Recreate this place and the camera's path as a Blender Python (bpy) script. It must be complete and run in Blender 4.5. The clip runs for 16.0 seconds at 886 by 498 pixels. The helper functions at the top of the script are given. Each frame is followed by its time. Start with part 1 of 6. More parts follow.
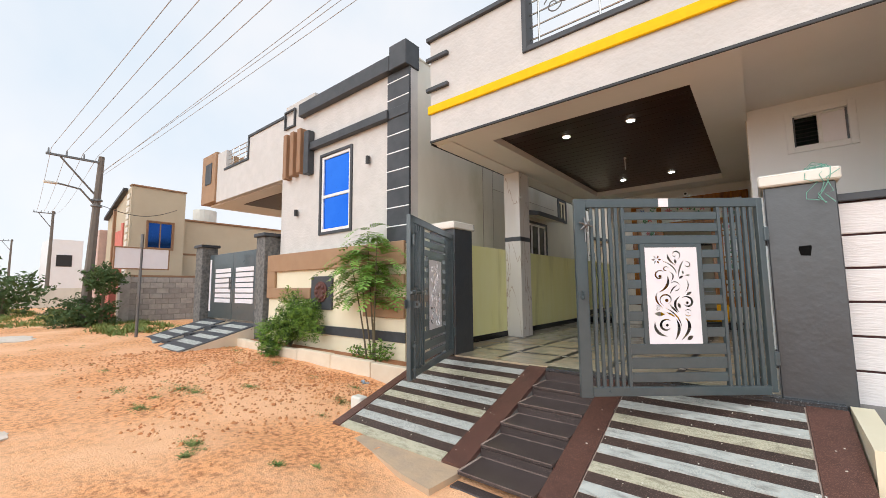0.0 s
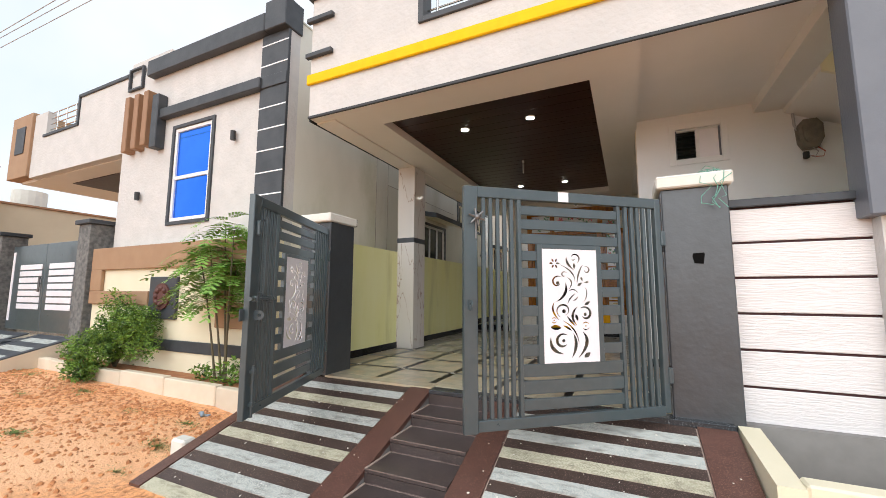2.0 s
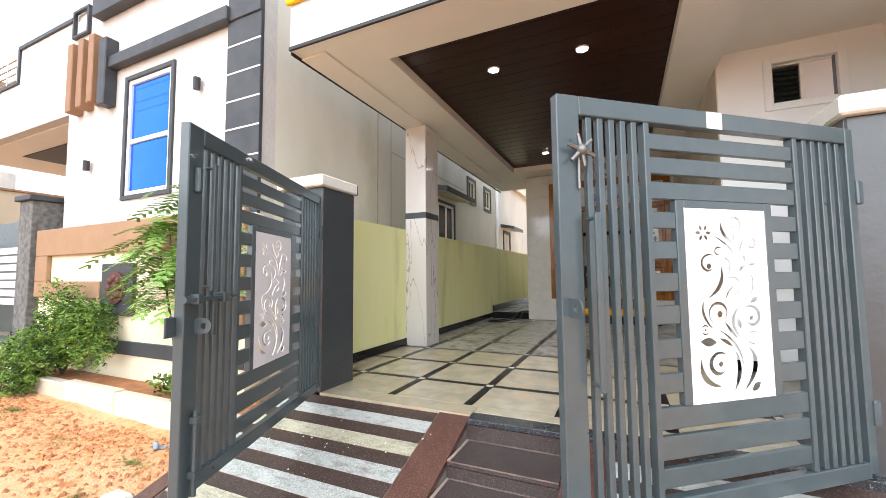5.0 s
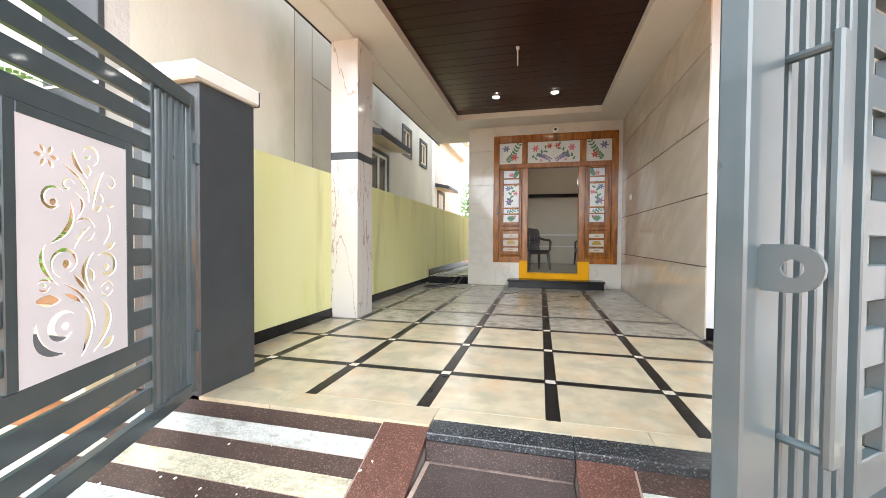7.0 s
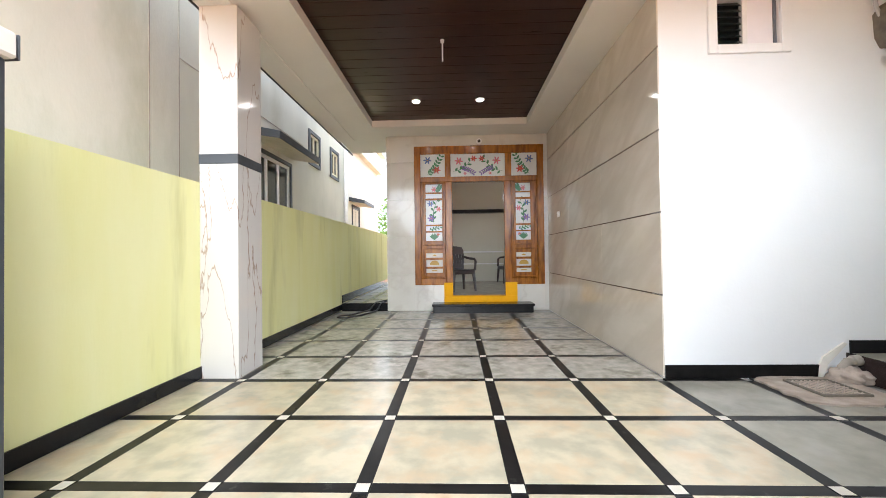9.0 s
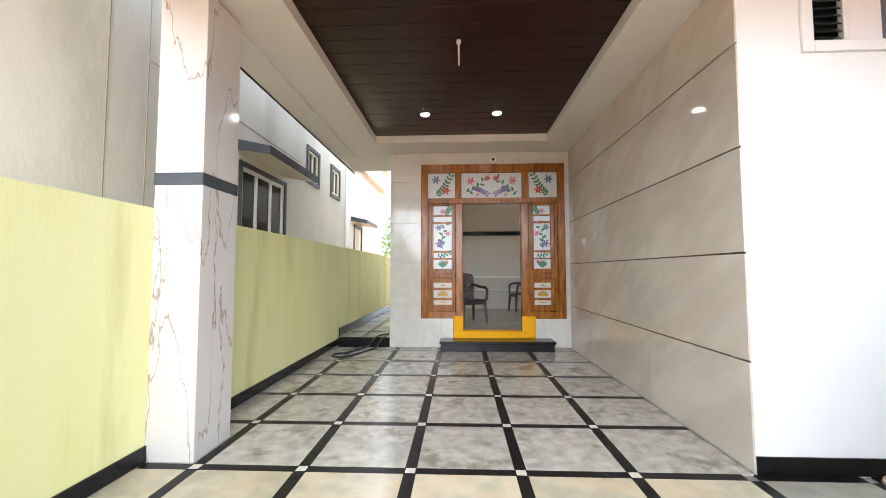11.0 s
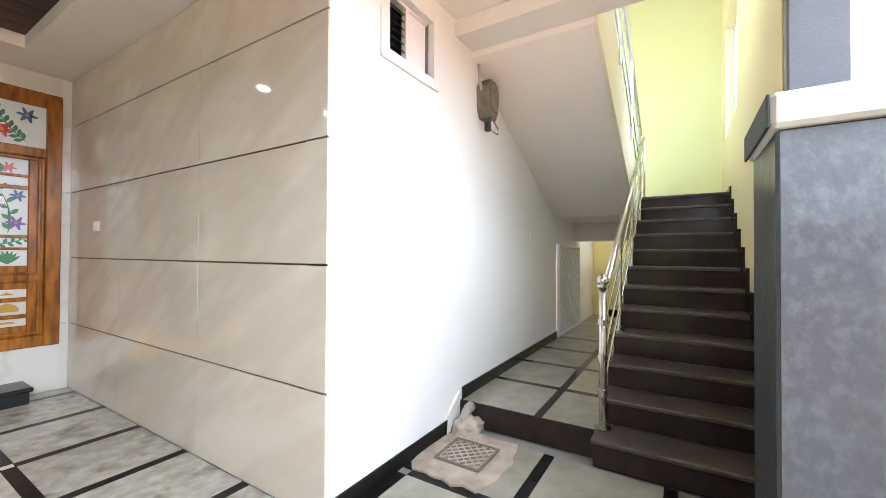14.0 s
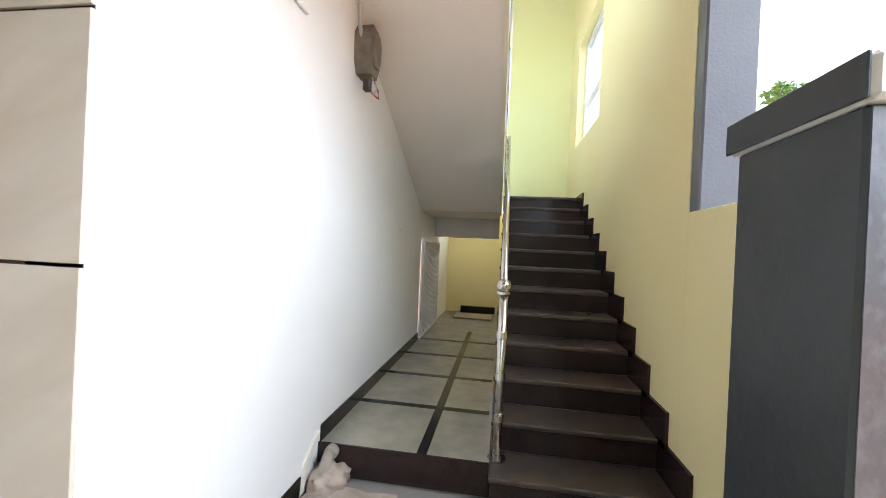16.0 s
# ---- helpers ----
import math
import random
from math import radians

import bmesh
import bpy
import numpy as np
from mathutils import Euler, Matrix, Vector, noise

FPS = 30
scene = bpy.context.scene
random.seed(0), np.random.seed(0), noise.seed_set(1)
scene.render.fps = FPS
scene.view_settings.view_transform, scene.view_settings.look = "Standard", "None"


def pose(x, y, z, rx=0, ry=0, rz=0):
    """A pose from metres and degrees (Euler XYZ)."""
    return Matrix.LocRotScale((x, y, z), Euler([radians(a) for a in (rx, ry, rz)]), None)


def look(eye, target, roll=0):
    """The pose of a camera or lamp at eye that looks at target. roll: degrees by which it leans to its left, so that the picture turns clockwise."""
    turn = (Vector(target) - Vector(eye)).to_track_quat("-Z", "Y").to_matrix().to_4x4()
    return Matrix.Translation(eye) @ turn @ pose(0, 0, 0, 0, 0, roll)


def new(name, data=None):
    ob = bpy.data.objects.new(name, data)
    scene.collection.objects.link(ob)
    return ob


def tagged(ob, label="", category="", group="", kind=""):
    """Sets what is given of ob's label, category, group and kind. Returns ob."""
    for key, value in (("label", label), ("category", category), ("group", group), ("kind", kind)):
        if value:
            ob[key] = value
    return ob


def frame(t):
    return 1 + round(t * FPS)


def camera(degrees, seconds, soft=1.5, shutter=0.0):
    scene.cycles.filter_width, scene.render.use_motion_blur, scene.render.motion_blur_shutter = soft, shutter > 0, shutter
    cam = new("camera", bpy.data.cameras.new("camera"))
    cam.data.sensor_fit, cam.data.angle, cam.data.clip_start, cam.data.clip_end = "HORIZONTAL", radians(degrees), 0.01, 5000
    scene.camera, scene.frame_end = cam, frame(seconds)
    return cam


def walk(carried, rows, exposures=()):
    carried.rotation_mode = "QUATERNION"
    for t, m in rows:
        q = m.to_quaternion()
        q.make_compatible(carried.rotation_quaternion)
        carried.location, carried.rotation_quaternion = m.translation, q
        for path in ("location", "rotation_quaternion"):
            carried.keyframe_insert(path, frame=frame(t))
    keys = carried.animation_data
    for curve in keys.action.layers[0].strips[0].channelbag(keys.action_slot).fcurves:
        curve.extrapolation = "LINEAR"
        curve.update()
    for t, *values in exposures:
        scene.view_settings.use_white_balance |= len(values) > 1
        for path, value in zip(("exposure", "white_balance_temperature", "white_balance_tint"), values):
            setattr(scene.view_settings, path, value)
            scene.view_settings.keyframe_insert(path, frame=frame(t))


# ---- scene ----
import itertools

cam = camera(97.1, 16.0, 0.85)
PATH = [
    (0, (0.026, -6.468, 0.902), (-1.228, -4.922, 1.098), -0.5),
    (0.5, (-0.042, -6.294, 0.887), (-1.173, -4.657, 1.094), 0.1),
    (1, (-0.128, -6.108, 0.903), (-1.07, -4.356, 1.108), -0.0),
    (1.5, (-0.151, -5.893, 0.885), (-0.981, -4.085, 1.089), -0.2),
    (2, (-0.181, -5.666, 0.905), (-1.026, -3.867, 1.129), 0.2),
    (2.5, (-0.276, -5.495, 0.9), (-1.14, -3.702, 1.096), 0.4),
    (3, (-0.462, -5.32, 0.888), (-1.307, -3.515, 1.057), 0.2),
    (3.2, (-0.534, -5.271, 0.911), (-1.363, -3.458, 1.062), 0.1),
    (5.3, (-1.048, -4.621, 0.949), (-1.878, -2.806, 1.078), -0.7),
    (5.5, (-1.13, -4.527, 0.933), (-1.927, -2.695, 1.035), -0.8),
    (6, (-1.254, -4.383, 0.891), (-2.006, -2.53, 0.918), -0.4),
    (6.5, (-1.353, -4.161, 0.811), (-2.016, -2.275, 0.734), 0.2),
    (7, (-1.435, -3.942, 0.866), (-1.916, -2.001, 0.822), 0.4),
    (7.5, (-1.551, -3.701, 0.837), (-1.801, -1.717, 0.785), 0.1),
    (8, (-1.597, -3.482, 0.844), (-1.675, -1.484, 0.803), -0.3),
    (8.5, (-1.593, -3.253, 0.904), (-1.654, -1.254, 0.909), -0.4),
    (8.7, (-1.599, -3.204, 0.939), (-1.66, -1.205, 0.956), -0.6),
    (10.8, (-1.699, -2.501, 1.17), (-1.783, -0.505, 1.26), -0.6),
    (11, (-1.723, -2.437, 1.188), (-1.806, -0.442, 1.301), -0.1),
    (11.5, (-1.774, -2.25, 1.212), (-1.771, -0.255, 1.356), -0.3),
    (12, (-1.791, -2.093, 1.286), (-1.535, -0.114, 1.413), -0.7),
    (12.5, (-1.741, -1.96, 1.291), (-1.175, -0.045, 1.405), -0.8),
    (13, (-1.604, -1.794, 1.309), (-0.652, -0.037, 1.385), -0.8),
    (13.5, (-1.471, -1.674, 1.373), (-0.131, -0.189, 1.417), -0.3),
    (14, (-1.368, -1.539, 1.359), (0.332, -0.485, 1.382), 0.3),
    (14.5, (-1.285, -1.402, 1.376), (0.619, -0.788, 1.401), 1.0),
    (15, (-1.144, -1.303, 1.361), (0.82, -0.929, 1.39), 2.0),
    (15.5, (-0.945, -1.188, 1.368), (1.034, -0.9, 1.375), 2.5),
    (16, (-0.828, -1.039, 1.384), (1.15, -0.739, 1.381), 2.7),
]
walk(cam, [(t, look(eye, target, roll)) for t, eye, target, roll in PATH],
     [(0.0, -0.05, 6400, 10), (3.0, 0.27, 6300, 10), (5.5, 0.95, 6150, 10), (6.0, 1.15, 6200, 10), (6.5, 1.35, 6250, 10), (8.0, 1.62, 6100, 10), (11.0, 1.72, 5900, 10), (13.0, 1.98, 5850, 10), (14.2, 2.12, 5800, 10), (15.0, 1.80, 5800, 10), (16.0, 1.85, 5850, 10)])

# ---- light ----
world = bpy.data.worlds.new("overcast_sky")
scene.world = world
world.use_nodes = True
wn, wl = world.node_tree.nodes, world.node_tree.links
wn.clear()
w_out, w_bg = wn.new("ShaderNodeOutputWorld"), wn.new("ShaderNodeBackground")
w_sky, w_mix, w_noise, w_ramp, w_co = (wn.new("ShaderNodeTexSky"), wn.new("ShaderNodeMix"), wn.new("ShaderNodeTexNoise"),
                                       wn.new("ShaderNodeValToRGB"), wn.new("ShaderNodeTexCoord"))
w_sky.sky_type, w_sky.sun_disc = "NISHITA", False
w_sky.sun_elevation, w_sky.sun_rotation = radians(31), radians(178)
w_scale = wn.new("ShaderNodeMix")
w_scale.data_type = "RGBA"
w_scale.blend_type = "MULTIPLY"
w_scale.inputs[0].default_value = 1.0
w_scale.inputs[7].default_value = (0.11, 0.11, 0.11, 1)
wl.new(w_sky.outputs[0], w_scale.inputs[6])
w_noise.inputs["Scale"].default_value, w_noise.inputs["Detail"].default_value = 2.2, 5
wl.new(w_co.outputs["Generated"], w_noise.inputs["Vector"])
wl.new(w_noise.outputs["Fac"], w_ramp.inputs["Fac"])
w_ramp.color_ramp.elements[0].position, w_ramp.color_ramp.elements[0].color = 0.35, (0.78, 0.88, 0.97, 1)
w_ramp.color_ramp.elements[1].position, w_ramp.color_ramp.elements[1].color = 0.62, (0.97, 0.98, 1.0, 1)
w_mix.data_type = "RGBA"
w_mix.inputs[0].default_value = 0.85
wl.new(w_scale.outputs[2], w_mix.inputs[6])
wl.new(w_ramp.outputs["Color"], w_mix.inputs[7])
wl.new(w_mix.outputs[2], w_bg.inputs["Color"])
w_bg.inputs["Strength"].default_value = 1.12
wl.new(w_bg.outputs[0], w_out.inputs["Surface"])

sun = new("sun", bpy.data.lights.new("sun", "SUN"))
sun.data.energy, sun.data.angle, sun.data.color = 2.6, radians(80), (1.0, 0.985, 0.96)
sun.matrix_world = look((0.5, -13, 8.0), (0, 0, 0))


# ---- materials ----
def mat(name, color, rough=0.6, metal=0.0, color2=None, scale=6.0, detail=4.0, mix=(0.35, 0.65), bump=0.0, bump_scale=60.0,
        stretch=(1, 1, 1), stain=None, stain_scale=0.8, stain_at=(0.5, 0.75), per_object=0.0, coat=0.0, emit=0.0, spec=0.5, trans=0.0, depth=0.012):
    """A surface with grain at one scale, stains at another, fine relief and a shift from piece to piece."""
    m = bpy.data.materials.new(name)
    m.use_nodes = True
    n, l = m.node_tree.nodes, m.node_tree.links
    b = n["Principled BSDF"]
    b.inputs["Roughness"].default_value, b.inputs["Metallic"].default_value = rough, metal
    b.inputs["Coat Weight"].default_value, b.inputs["Coat Roughness"].default_value = coat, 0.06
    b.inputs["Specular IOR Level"].default_value = spec
    b.inputs["Transmission Weight"].default_value = trans
    co, mp = n.new("ShaderNodeTexCoord"), n.new("ShaderNodeMapping")
    mp.inputs["Scale"].default_value = stretch
    l.new(co.outputs["Object"], mp.inputs["Vector"])
    vec = mp.outputs["Vector"]
    if per_object:
        oi, add = n.new("ShaderNodeObjectInfo"), n.new("ShaderNodeVectorMath")
        comb = n.new("ShaderNodeVectorMath")
        comb.operation = "SCALE"
        comb.inputs[0].default_value = (17.0, 31.0, 11.0)
        l.new(oi.outputs["Random"], comb.inputs["Scale"])
        add.operation = "ADD"
        l.new(vec, add.inputs[0])
        l.new(comb.outputs[0], add.inputs[1])
        vec = add.outputs[0]

    def noise_tex(sc, det, rgh=0.55):
        t = n.new("ShaderNodeTexNoise")
        t.inputs["Scale"].default_value, t.inputs["Detail"].default_value, t.inputs["Roughness"].default_value = sc, det, rgh
        l.new(vec, t.inputs["Vector"])
        return t.outputs["Fac"]

    def blend(fac, lo, hi, a, c):
        r, x = n.new("ShaderNodeMapRange"), n.new("ShaderNodeMix")
        r.inputs["From Min"].default_value, r.inputs["From Max"].default_value = lo, hi
        x.data_type = "RGBA"
        l.new(fac, r.inputs["Value"])
        l.new(r.outputs["Result"], x.inputs[0])
        for k, v in ((6, a), (7, c)):
            if isinstance(v, tuple):
                x.inputs[k].default_value = (*v, 1)
            else:
                l.new(v, x.inputs[k])
        return x.outputs[2], r.outputs["Result"]

    c2 = color2 or tuple(v * 0.9 for v in color)
    col, _ = blend(noise_tex(scale, detail), mix[0], mix[1], color, c2)
    if stain:
        col, _ = blend(noise_tex(stain_scale, 5, 0.6), stain_at[0], stain_at[1], col, stain)
    if per_object:
        hs, mr = n.new("ShaderNodeHueSaturation"), n.new("ShaderNodeMapRange")
        mr.inputs["To Min"].default_value, mr.inputs["To Max"].default_value = 1 - per_object, 1 + per_object
        l.new(oi.outputs["Random"], mr.inputs["Value"])
        l.new(mr.outputs["Result"], hs.inputs["Value"])
        l.new(col, hs.inputs["Color"])
        col = hs.outputs["Color"]
    l.new(col, b.inputs["Base Color"])
    rr = n.new("ShaderNodeMapRange")
    rr.inputs["To Min"].default_value, rr.inputs["To Max"].default_value = max(0.02, rough * 0.8), min(1, rough * 1.2)
    l.new(noise_tex(scale * 0.6, 3), rr.inputs["Value"])
    l.new(rr.outputs["Result"], b.inputs["Roughness"])
    if bump:
        bp = n.new("ShaderNodeBump")
        bp.inputs["Strength"].default_value, bp.inputs["Distance"].default_value = bump, depth
        l.new(noise_tex(bump_scale, 3), bp.inputs["Height"])
        l.new(bp.outputs["Normal"], b.inputs["Normal"])
    if emit:
        b.inputs["Emission Color"].default_value = (1, 0.95, 0.86, 1)
        b.inputs["Emission Strength"].default_value = emit
    return m


def veined(name, base, vein, scale, width, rough, cloud, stretch=(1, 1, 1), per_object=0.0, turn=0.0, coat=0.0):
    """Polished marble: clouds and thin winding veins."""
    m = mat(name, base, rough, color2=cloud, scale=scale * 1.3, mix=(0.3, 0.7), stretch=stretch, per_object=per_object, coat=coat)
    n, l = m.node_tree.nodes, m.node_tree.links
    b = n["Principled BSDF"]
    src = b.inputs["Base Color"].links[0].from_socket
    co, mp, nz = n.new("ShaderNodeTexCoord"), n.new("ShaderNodeMapping"), n.new("ShaderNodeTexNoise")
    mp.inputs["Scale"].default_value = stretch
    tilt = n.new("ShaderNodeMapping")
    tilt.inputs["Rotation"].default_value = (turn, turn * 0.5, 0)
    l.new(co.outputs["Object"], tilt.inputs["Vector"])
    l.new(tilt.outputs["Vector"], mp.inputs["Vector"])
    l.new(mp.outputs["Vector"], nz.inputs["Vector"])
    nz.inputs["Scale"].default_value, nz.inputs["Detail"].default_value = scale, 6
    a, ab, mr, x = n.new("ShaderNodeMath"), n.new("ShaderNodeMath"), n.new("ShaderNodeMapRange"), n.new("ShaderNodeMix")
    a.operation, a.inputs[1].default_value, ab.operation = "SUBTRACT", 0.5, "ABSOLUTE"
    l.new(nz.outputs["Fac"], a.inputs[0])
    l.new(a.outputs[0], ab.inputs[0])
    mr.inputs["From Min"].default_value, mr.inputs["From Max"].default_value = 0.0, width
    mr.inputs["To Min"].default_value, mr.inputs["To Max"].default_value = 0.85, 0.0
    l.new(ab.outputs[0], mr.inputs["Value"])
    x.data_type = "RGBA"
    x.inputs[7].default_value = (*vein, 1)
    l.new(mr.outputs["Result"], x.inputs[0])
    l.new(src, x.inputs[6])
    l.new(x.outputs[2], b.inputs["Base Color"])
    return m


def granite(name, dark, light, share, rough, per_object=0.12, scale=140, streak=None):
    """Speckled granite."""
    m = mat(name, dark, rough, color2=tuple(v * 1.4 for v in dark), scale=9, per_object=per_object)
    n, l = m.node_tree.nodes, m.node_tree.links
    b = n["Principled BSDF"]
    src = b.inputs["Base Color"].links[0].from_socket
    co, vo, mr, x = n.new("ShaderNodeTexCoord"), n.new("ShaderNodeTexNoise"), n.new("ShaderNodeMapRange"), n.new("ShaderNodeMix")
    l.new(co.outputs["Object"], vo.inputs["Vector"])
    vo.inputs["Scale"].default_value, vo.inputs["Detail"].default_value, vo.inputs["Roughness"].default_value = scale, 3, 0.7
    mr.inputs["From Min"].default_value, mr.inputs["From Max"].default_value = 1 - share - 0.05, 1 - share + 0.05
    l.new(vo.outputs["Fac"], mr.inputs["Value"])
    x.data_type = "RGBA"
    x.inputs[7].default_value = (*light, 1)
    l.new(mr.outputs["Result"], x.inputs[0])
    l.new(src, x.inputs[6])
    l.new(x.outputs[2], b.inputs["Base Color"])
    if streak:
        mp, sn, sr, sx = n.new("ShaderNodeMapping"), n.new("ShaderNodeTexNoise"), n.new("ShaderNodeMapRange"), n.new("ShaderNodeMix")
        mp.inputs["Scale"].default_value = (4.5, 14, 14)
        l.new(co.outputs["Object"], mp.inputs["Vector"])
        l.new(mp.outputs["Vector"], sn.inputs["Vector"])
        sn.inputs["Scale"].default_value, sn.inputs["Detail"].default_value = 2.0, 6
        sr.inputs["From Min"].default_value, sr.inputs["From Max"].default_value, sr.inputs["To Max"].default_value = 0.50, 0.76, 0.6
        l.new(sn.outputs["Fac"], sr.inputs["Value"])
        sx.data_type = "RGBA"
        sx.inputs[7].default_value = (*streak, 1)
        l.new(sr.outputs["Result"], sx.inputs[0])
        l.new(x.outputs[2], sx.inputs[6])
        l.new(sx.outputs[2], b.inputs["Base Color"])
    return m


M_DIRT = mat("orange_dirt", (0.44, 0.165, 0.062), 0.95, color2=(0.88, 0.43, 0.19), scale=20, detail=15, mix=(0.34, 0.56), bump=0.85, bump_scale=60, depth=0.016,
             stain=(0.90, 0.52, 0.29), stain_scale=0.6, stain_at=(0.42, 0.66))
M_TEX = mat("textured_plaster", (0.60, 0.585, 0.57), 0.85, color2=(0.55, 0.54, 0.525), scale=4, bump=0.8, bump_scale=20, stain=(0.53, 0.52, 0.505), stain_scale=0.6)
M_WHITE = mat("white_wall_paint", (0.80, 0.815, 0.83), 0.55, color2=(0.775, 0.79, 0.805), scale=2, bump=0.08, bump_scale=40)
M_CEIL = mat("ceiling_paint", (0.78, 0.76, 0.73), 0.6, color2=(0.75, 0.73, 0.70), scale=1.5, bump=0.04, bump_scale=30)
M_CREAM = mat("cream_wall_paint", (0.76, 0.71, 0.58), 0.7, color2=(0.72, 0.67, 0.54), scale=1.5, bump=0.1, bump_scale=40)
M_LIME = mat("lime_yellow_distemper", (0.79, 0.78, 0.36), 0.8, color2=(0.82, 0.815, 0.45), scale=1.6, stretch=(2.2, 2.2, 0.35), bump=0.12, bump_scale=30,
             stain=(0.56, 0.55, 0.24), stain_scale=1.3, stain_at=(0.54, 0.80))
M_YELLOW = mat("warm_yellow_paint", (0.85, 0.75, 0.39), 0.7, color2=(0.87, 0.78, 0.45), scale=1.2, bump=0.1, bump_scale=35)
M_BAND = mat("bright_yellow_paint", (0.86, 0.52, 0.0), 0.6, color2=(0.80, 0.48, 0.0), scale=8, spec=0.2)
M_GREY = mat("dark_grey_paint", (0.044, 0.050, 0.058), 0.5, color2=(0.060, 0.066, 0.075), scale=5, bump=0.12, bump_scale=35, spec=0.35, stain=(0.070, 0.077, 0.087), stain_scale=1.5)
M_GATE = mat("grey_gate_enamel", (0.052, 0.075, 0.085), 0.3, color2=(0.061, 0.084, 0.095), scale=12, coat=0.35)
M_CEMENT = mat("stained_cement_render", (0.66, 0.645, 0.57), 0.9, color2=(0.75, 0.73, 0.66), scale=1.2, detail=8, stretch=(1, 1, 0.5), bump=0.2, bump_scale=30,
               stain=(0.50, 0.50, 0.38), stain_scale=0.8, stain_at=(0.48, 0.72))
M_BROWN = mat("tan_brown_paint", (0.27, 0.15, 0.08), 0.65, color2=(0.30, 0.17, 0.095), scale=4, bump=0.1)
M_BASE = mat("cream_plinth_paint", (0.78, 0.72, 0.55), 0.7, color2=(0.74, 0.68, 0.50), scale=2, bump=0.1)
M_MARBLE = veined("beige_wall_tile", (0.61, 0.555, 0.475), (0.575, 0.515, 0.435), 1.3, 0.11, 0.07, (0.68, 0.625, 0.55), stretch=(0.6, 0.6, 2.3), per_object=0.04, turn=0.5)
M_PILLAR = veined("white_marble_tile", (0.62, 0.60, 0.575), (0.28, 0.185, 0.13), 1.15, 0.007, 0.12, (0.65, 0.625, 0.60), stretch=(2.6, 2.6, 0.55))
M_JOINT = mat("brown_joint", (0.11, 0.06, 0.04), 0.7)
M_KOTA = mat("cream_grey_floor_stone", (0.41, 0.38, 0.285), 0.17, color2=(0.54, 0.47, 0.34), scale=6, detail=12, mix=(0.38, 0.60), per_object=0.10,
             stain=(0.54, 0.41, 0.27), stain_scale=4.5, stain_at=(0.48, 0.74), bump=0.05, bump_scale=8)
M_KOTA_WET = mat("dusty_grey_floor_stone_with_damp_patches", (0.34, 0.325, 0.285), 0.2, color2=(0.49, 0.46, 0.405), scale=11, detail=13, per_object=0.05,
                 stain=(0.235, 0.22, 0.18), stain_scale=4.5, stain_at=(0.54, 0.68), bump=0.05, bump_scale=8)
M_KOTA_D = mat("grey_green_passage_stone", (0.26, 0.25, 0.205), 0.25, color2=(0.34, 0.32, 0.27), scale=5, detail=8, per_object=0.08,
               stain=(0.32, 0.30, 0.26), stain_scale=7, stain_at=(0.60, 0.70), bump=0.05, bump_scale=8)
M_STEPLINE = mat("dusty_step_joint", (0.24, 0.18, 0.155), 0.9, color2=(0.14, 0.10, 0.09), scale=9)
M_GROUT = mat("pinkish_cement_joint", (0.42, 0.32, 0.27), 0.9, color2=(0.34, 0.26, 0.22), scale=30, bump=0.3)
M_BLACK = granite("black_granite", (0.010, 0.010, 0.011), (0.055, 0.055, 0.06), 0.34, 0.2, 0.1)
M_INLAY = mat("white_floor_inlay", (0.62, 0.58, 0.50), 0.3)
M_GRAN_D = granite("brown_granite", (0.043, 0.028, 0.023), (0.20, 0.13, 0.11), 0.40, 0.42, scale=120)
M_GRAN_R = granite("red_brown_granite", (0.075, 0.034, 0.026), (0.215, 0.110, 0.082), 0.43, 0.38, scale=130)
M_BLUEBLACK = granite("blue_black_granite", (0.022, 0.026, 0.031), (0.12, 0.14, 0.155), 0.40, 0.25, scale=110)
M_GRAN_L = granite("pale_flamed_granite", (0.31, 0.335, 0.32), (0.50, 0.505, 0.465), 0.5, 0.75, 0.16, scale=95, streak=(0.11, 0.095, 0.08))
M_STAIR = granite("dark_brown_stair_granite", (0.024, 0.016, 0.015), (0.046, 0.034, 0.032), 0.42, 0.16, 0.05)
M_WOOD = mat("polished_teak", (0.38, 0.135, 0.011), 0.25, color2=(0.16, 0.047, 0.004), scale=5, detail=8, stretch=(3.5, 3.5, 0.6), coat=0.12, spec=0.35, bump=0.04, bump_scale=60)
M_DARKWOOD = mat("dark_walnut_panel", (0.030, 0.008, 0.005), 0.3, color2=(0.020, 0.0055, 0.0035), scale=8, detail=8, stretch=(0.6, 9, 1), spec=0.25)
M_STEEL = mat("brushed_steel", (0.62, 0.60, 0.57), 0.2, 1.0, scale=30)
M_IRON = mat("dull_iron", (0.20, 0.20, 0.20), 0.45, 0.8, scale=30)
M_PVC = mat("white_window_frame", (0.80, 0.80, 0.80), 0.35, scale=10)
M_PANEL = mat("white_sheet", (0.82, 0.80, 0.84), 0.4, color2=(0.78, 0.76, 0.80), scale=4)
M_BLUE = mat("blue_reflective_glass", (0.045, 0.25, 0.95), 0.04, 1.0, color2=(0.03, 0.20, 0.88), scale=1)
M_DGLASS = mat("dark_window_glass", (0.024, 0.032, 0.030), 0.08, color2=(0.018, 0.025, 0.024), scale=1, spec=0.35)
M_FROST = mat("pale_painted_glass", (0.68, 0.70, 0.68), 0.15, color2=(0.62, 0.65, 0.63), scale=4)
M_CHAIR = mat("brown_plastic", (0.030, 0.022, 0.021), 0.35, scale=10)
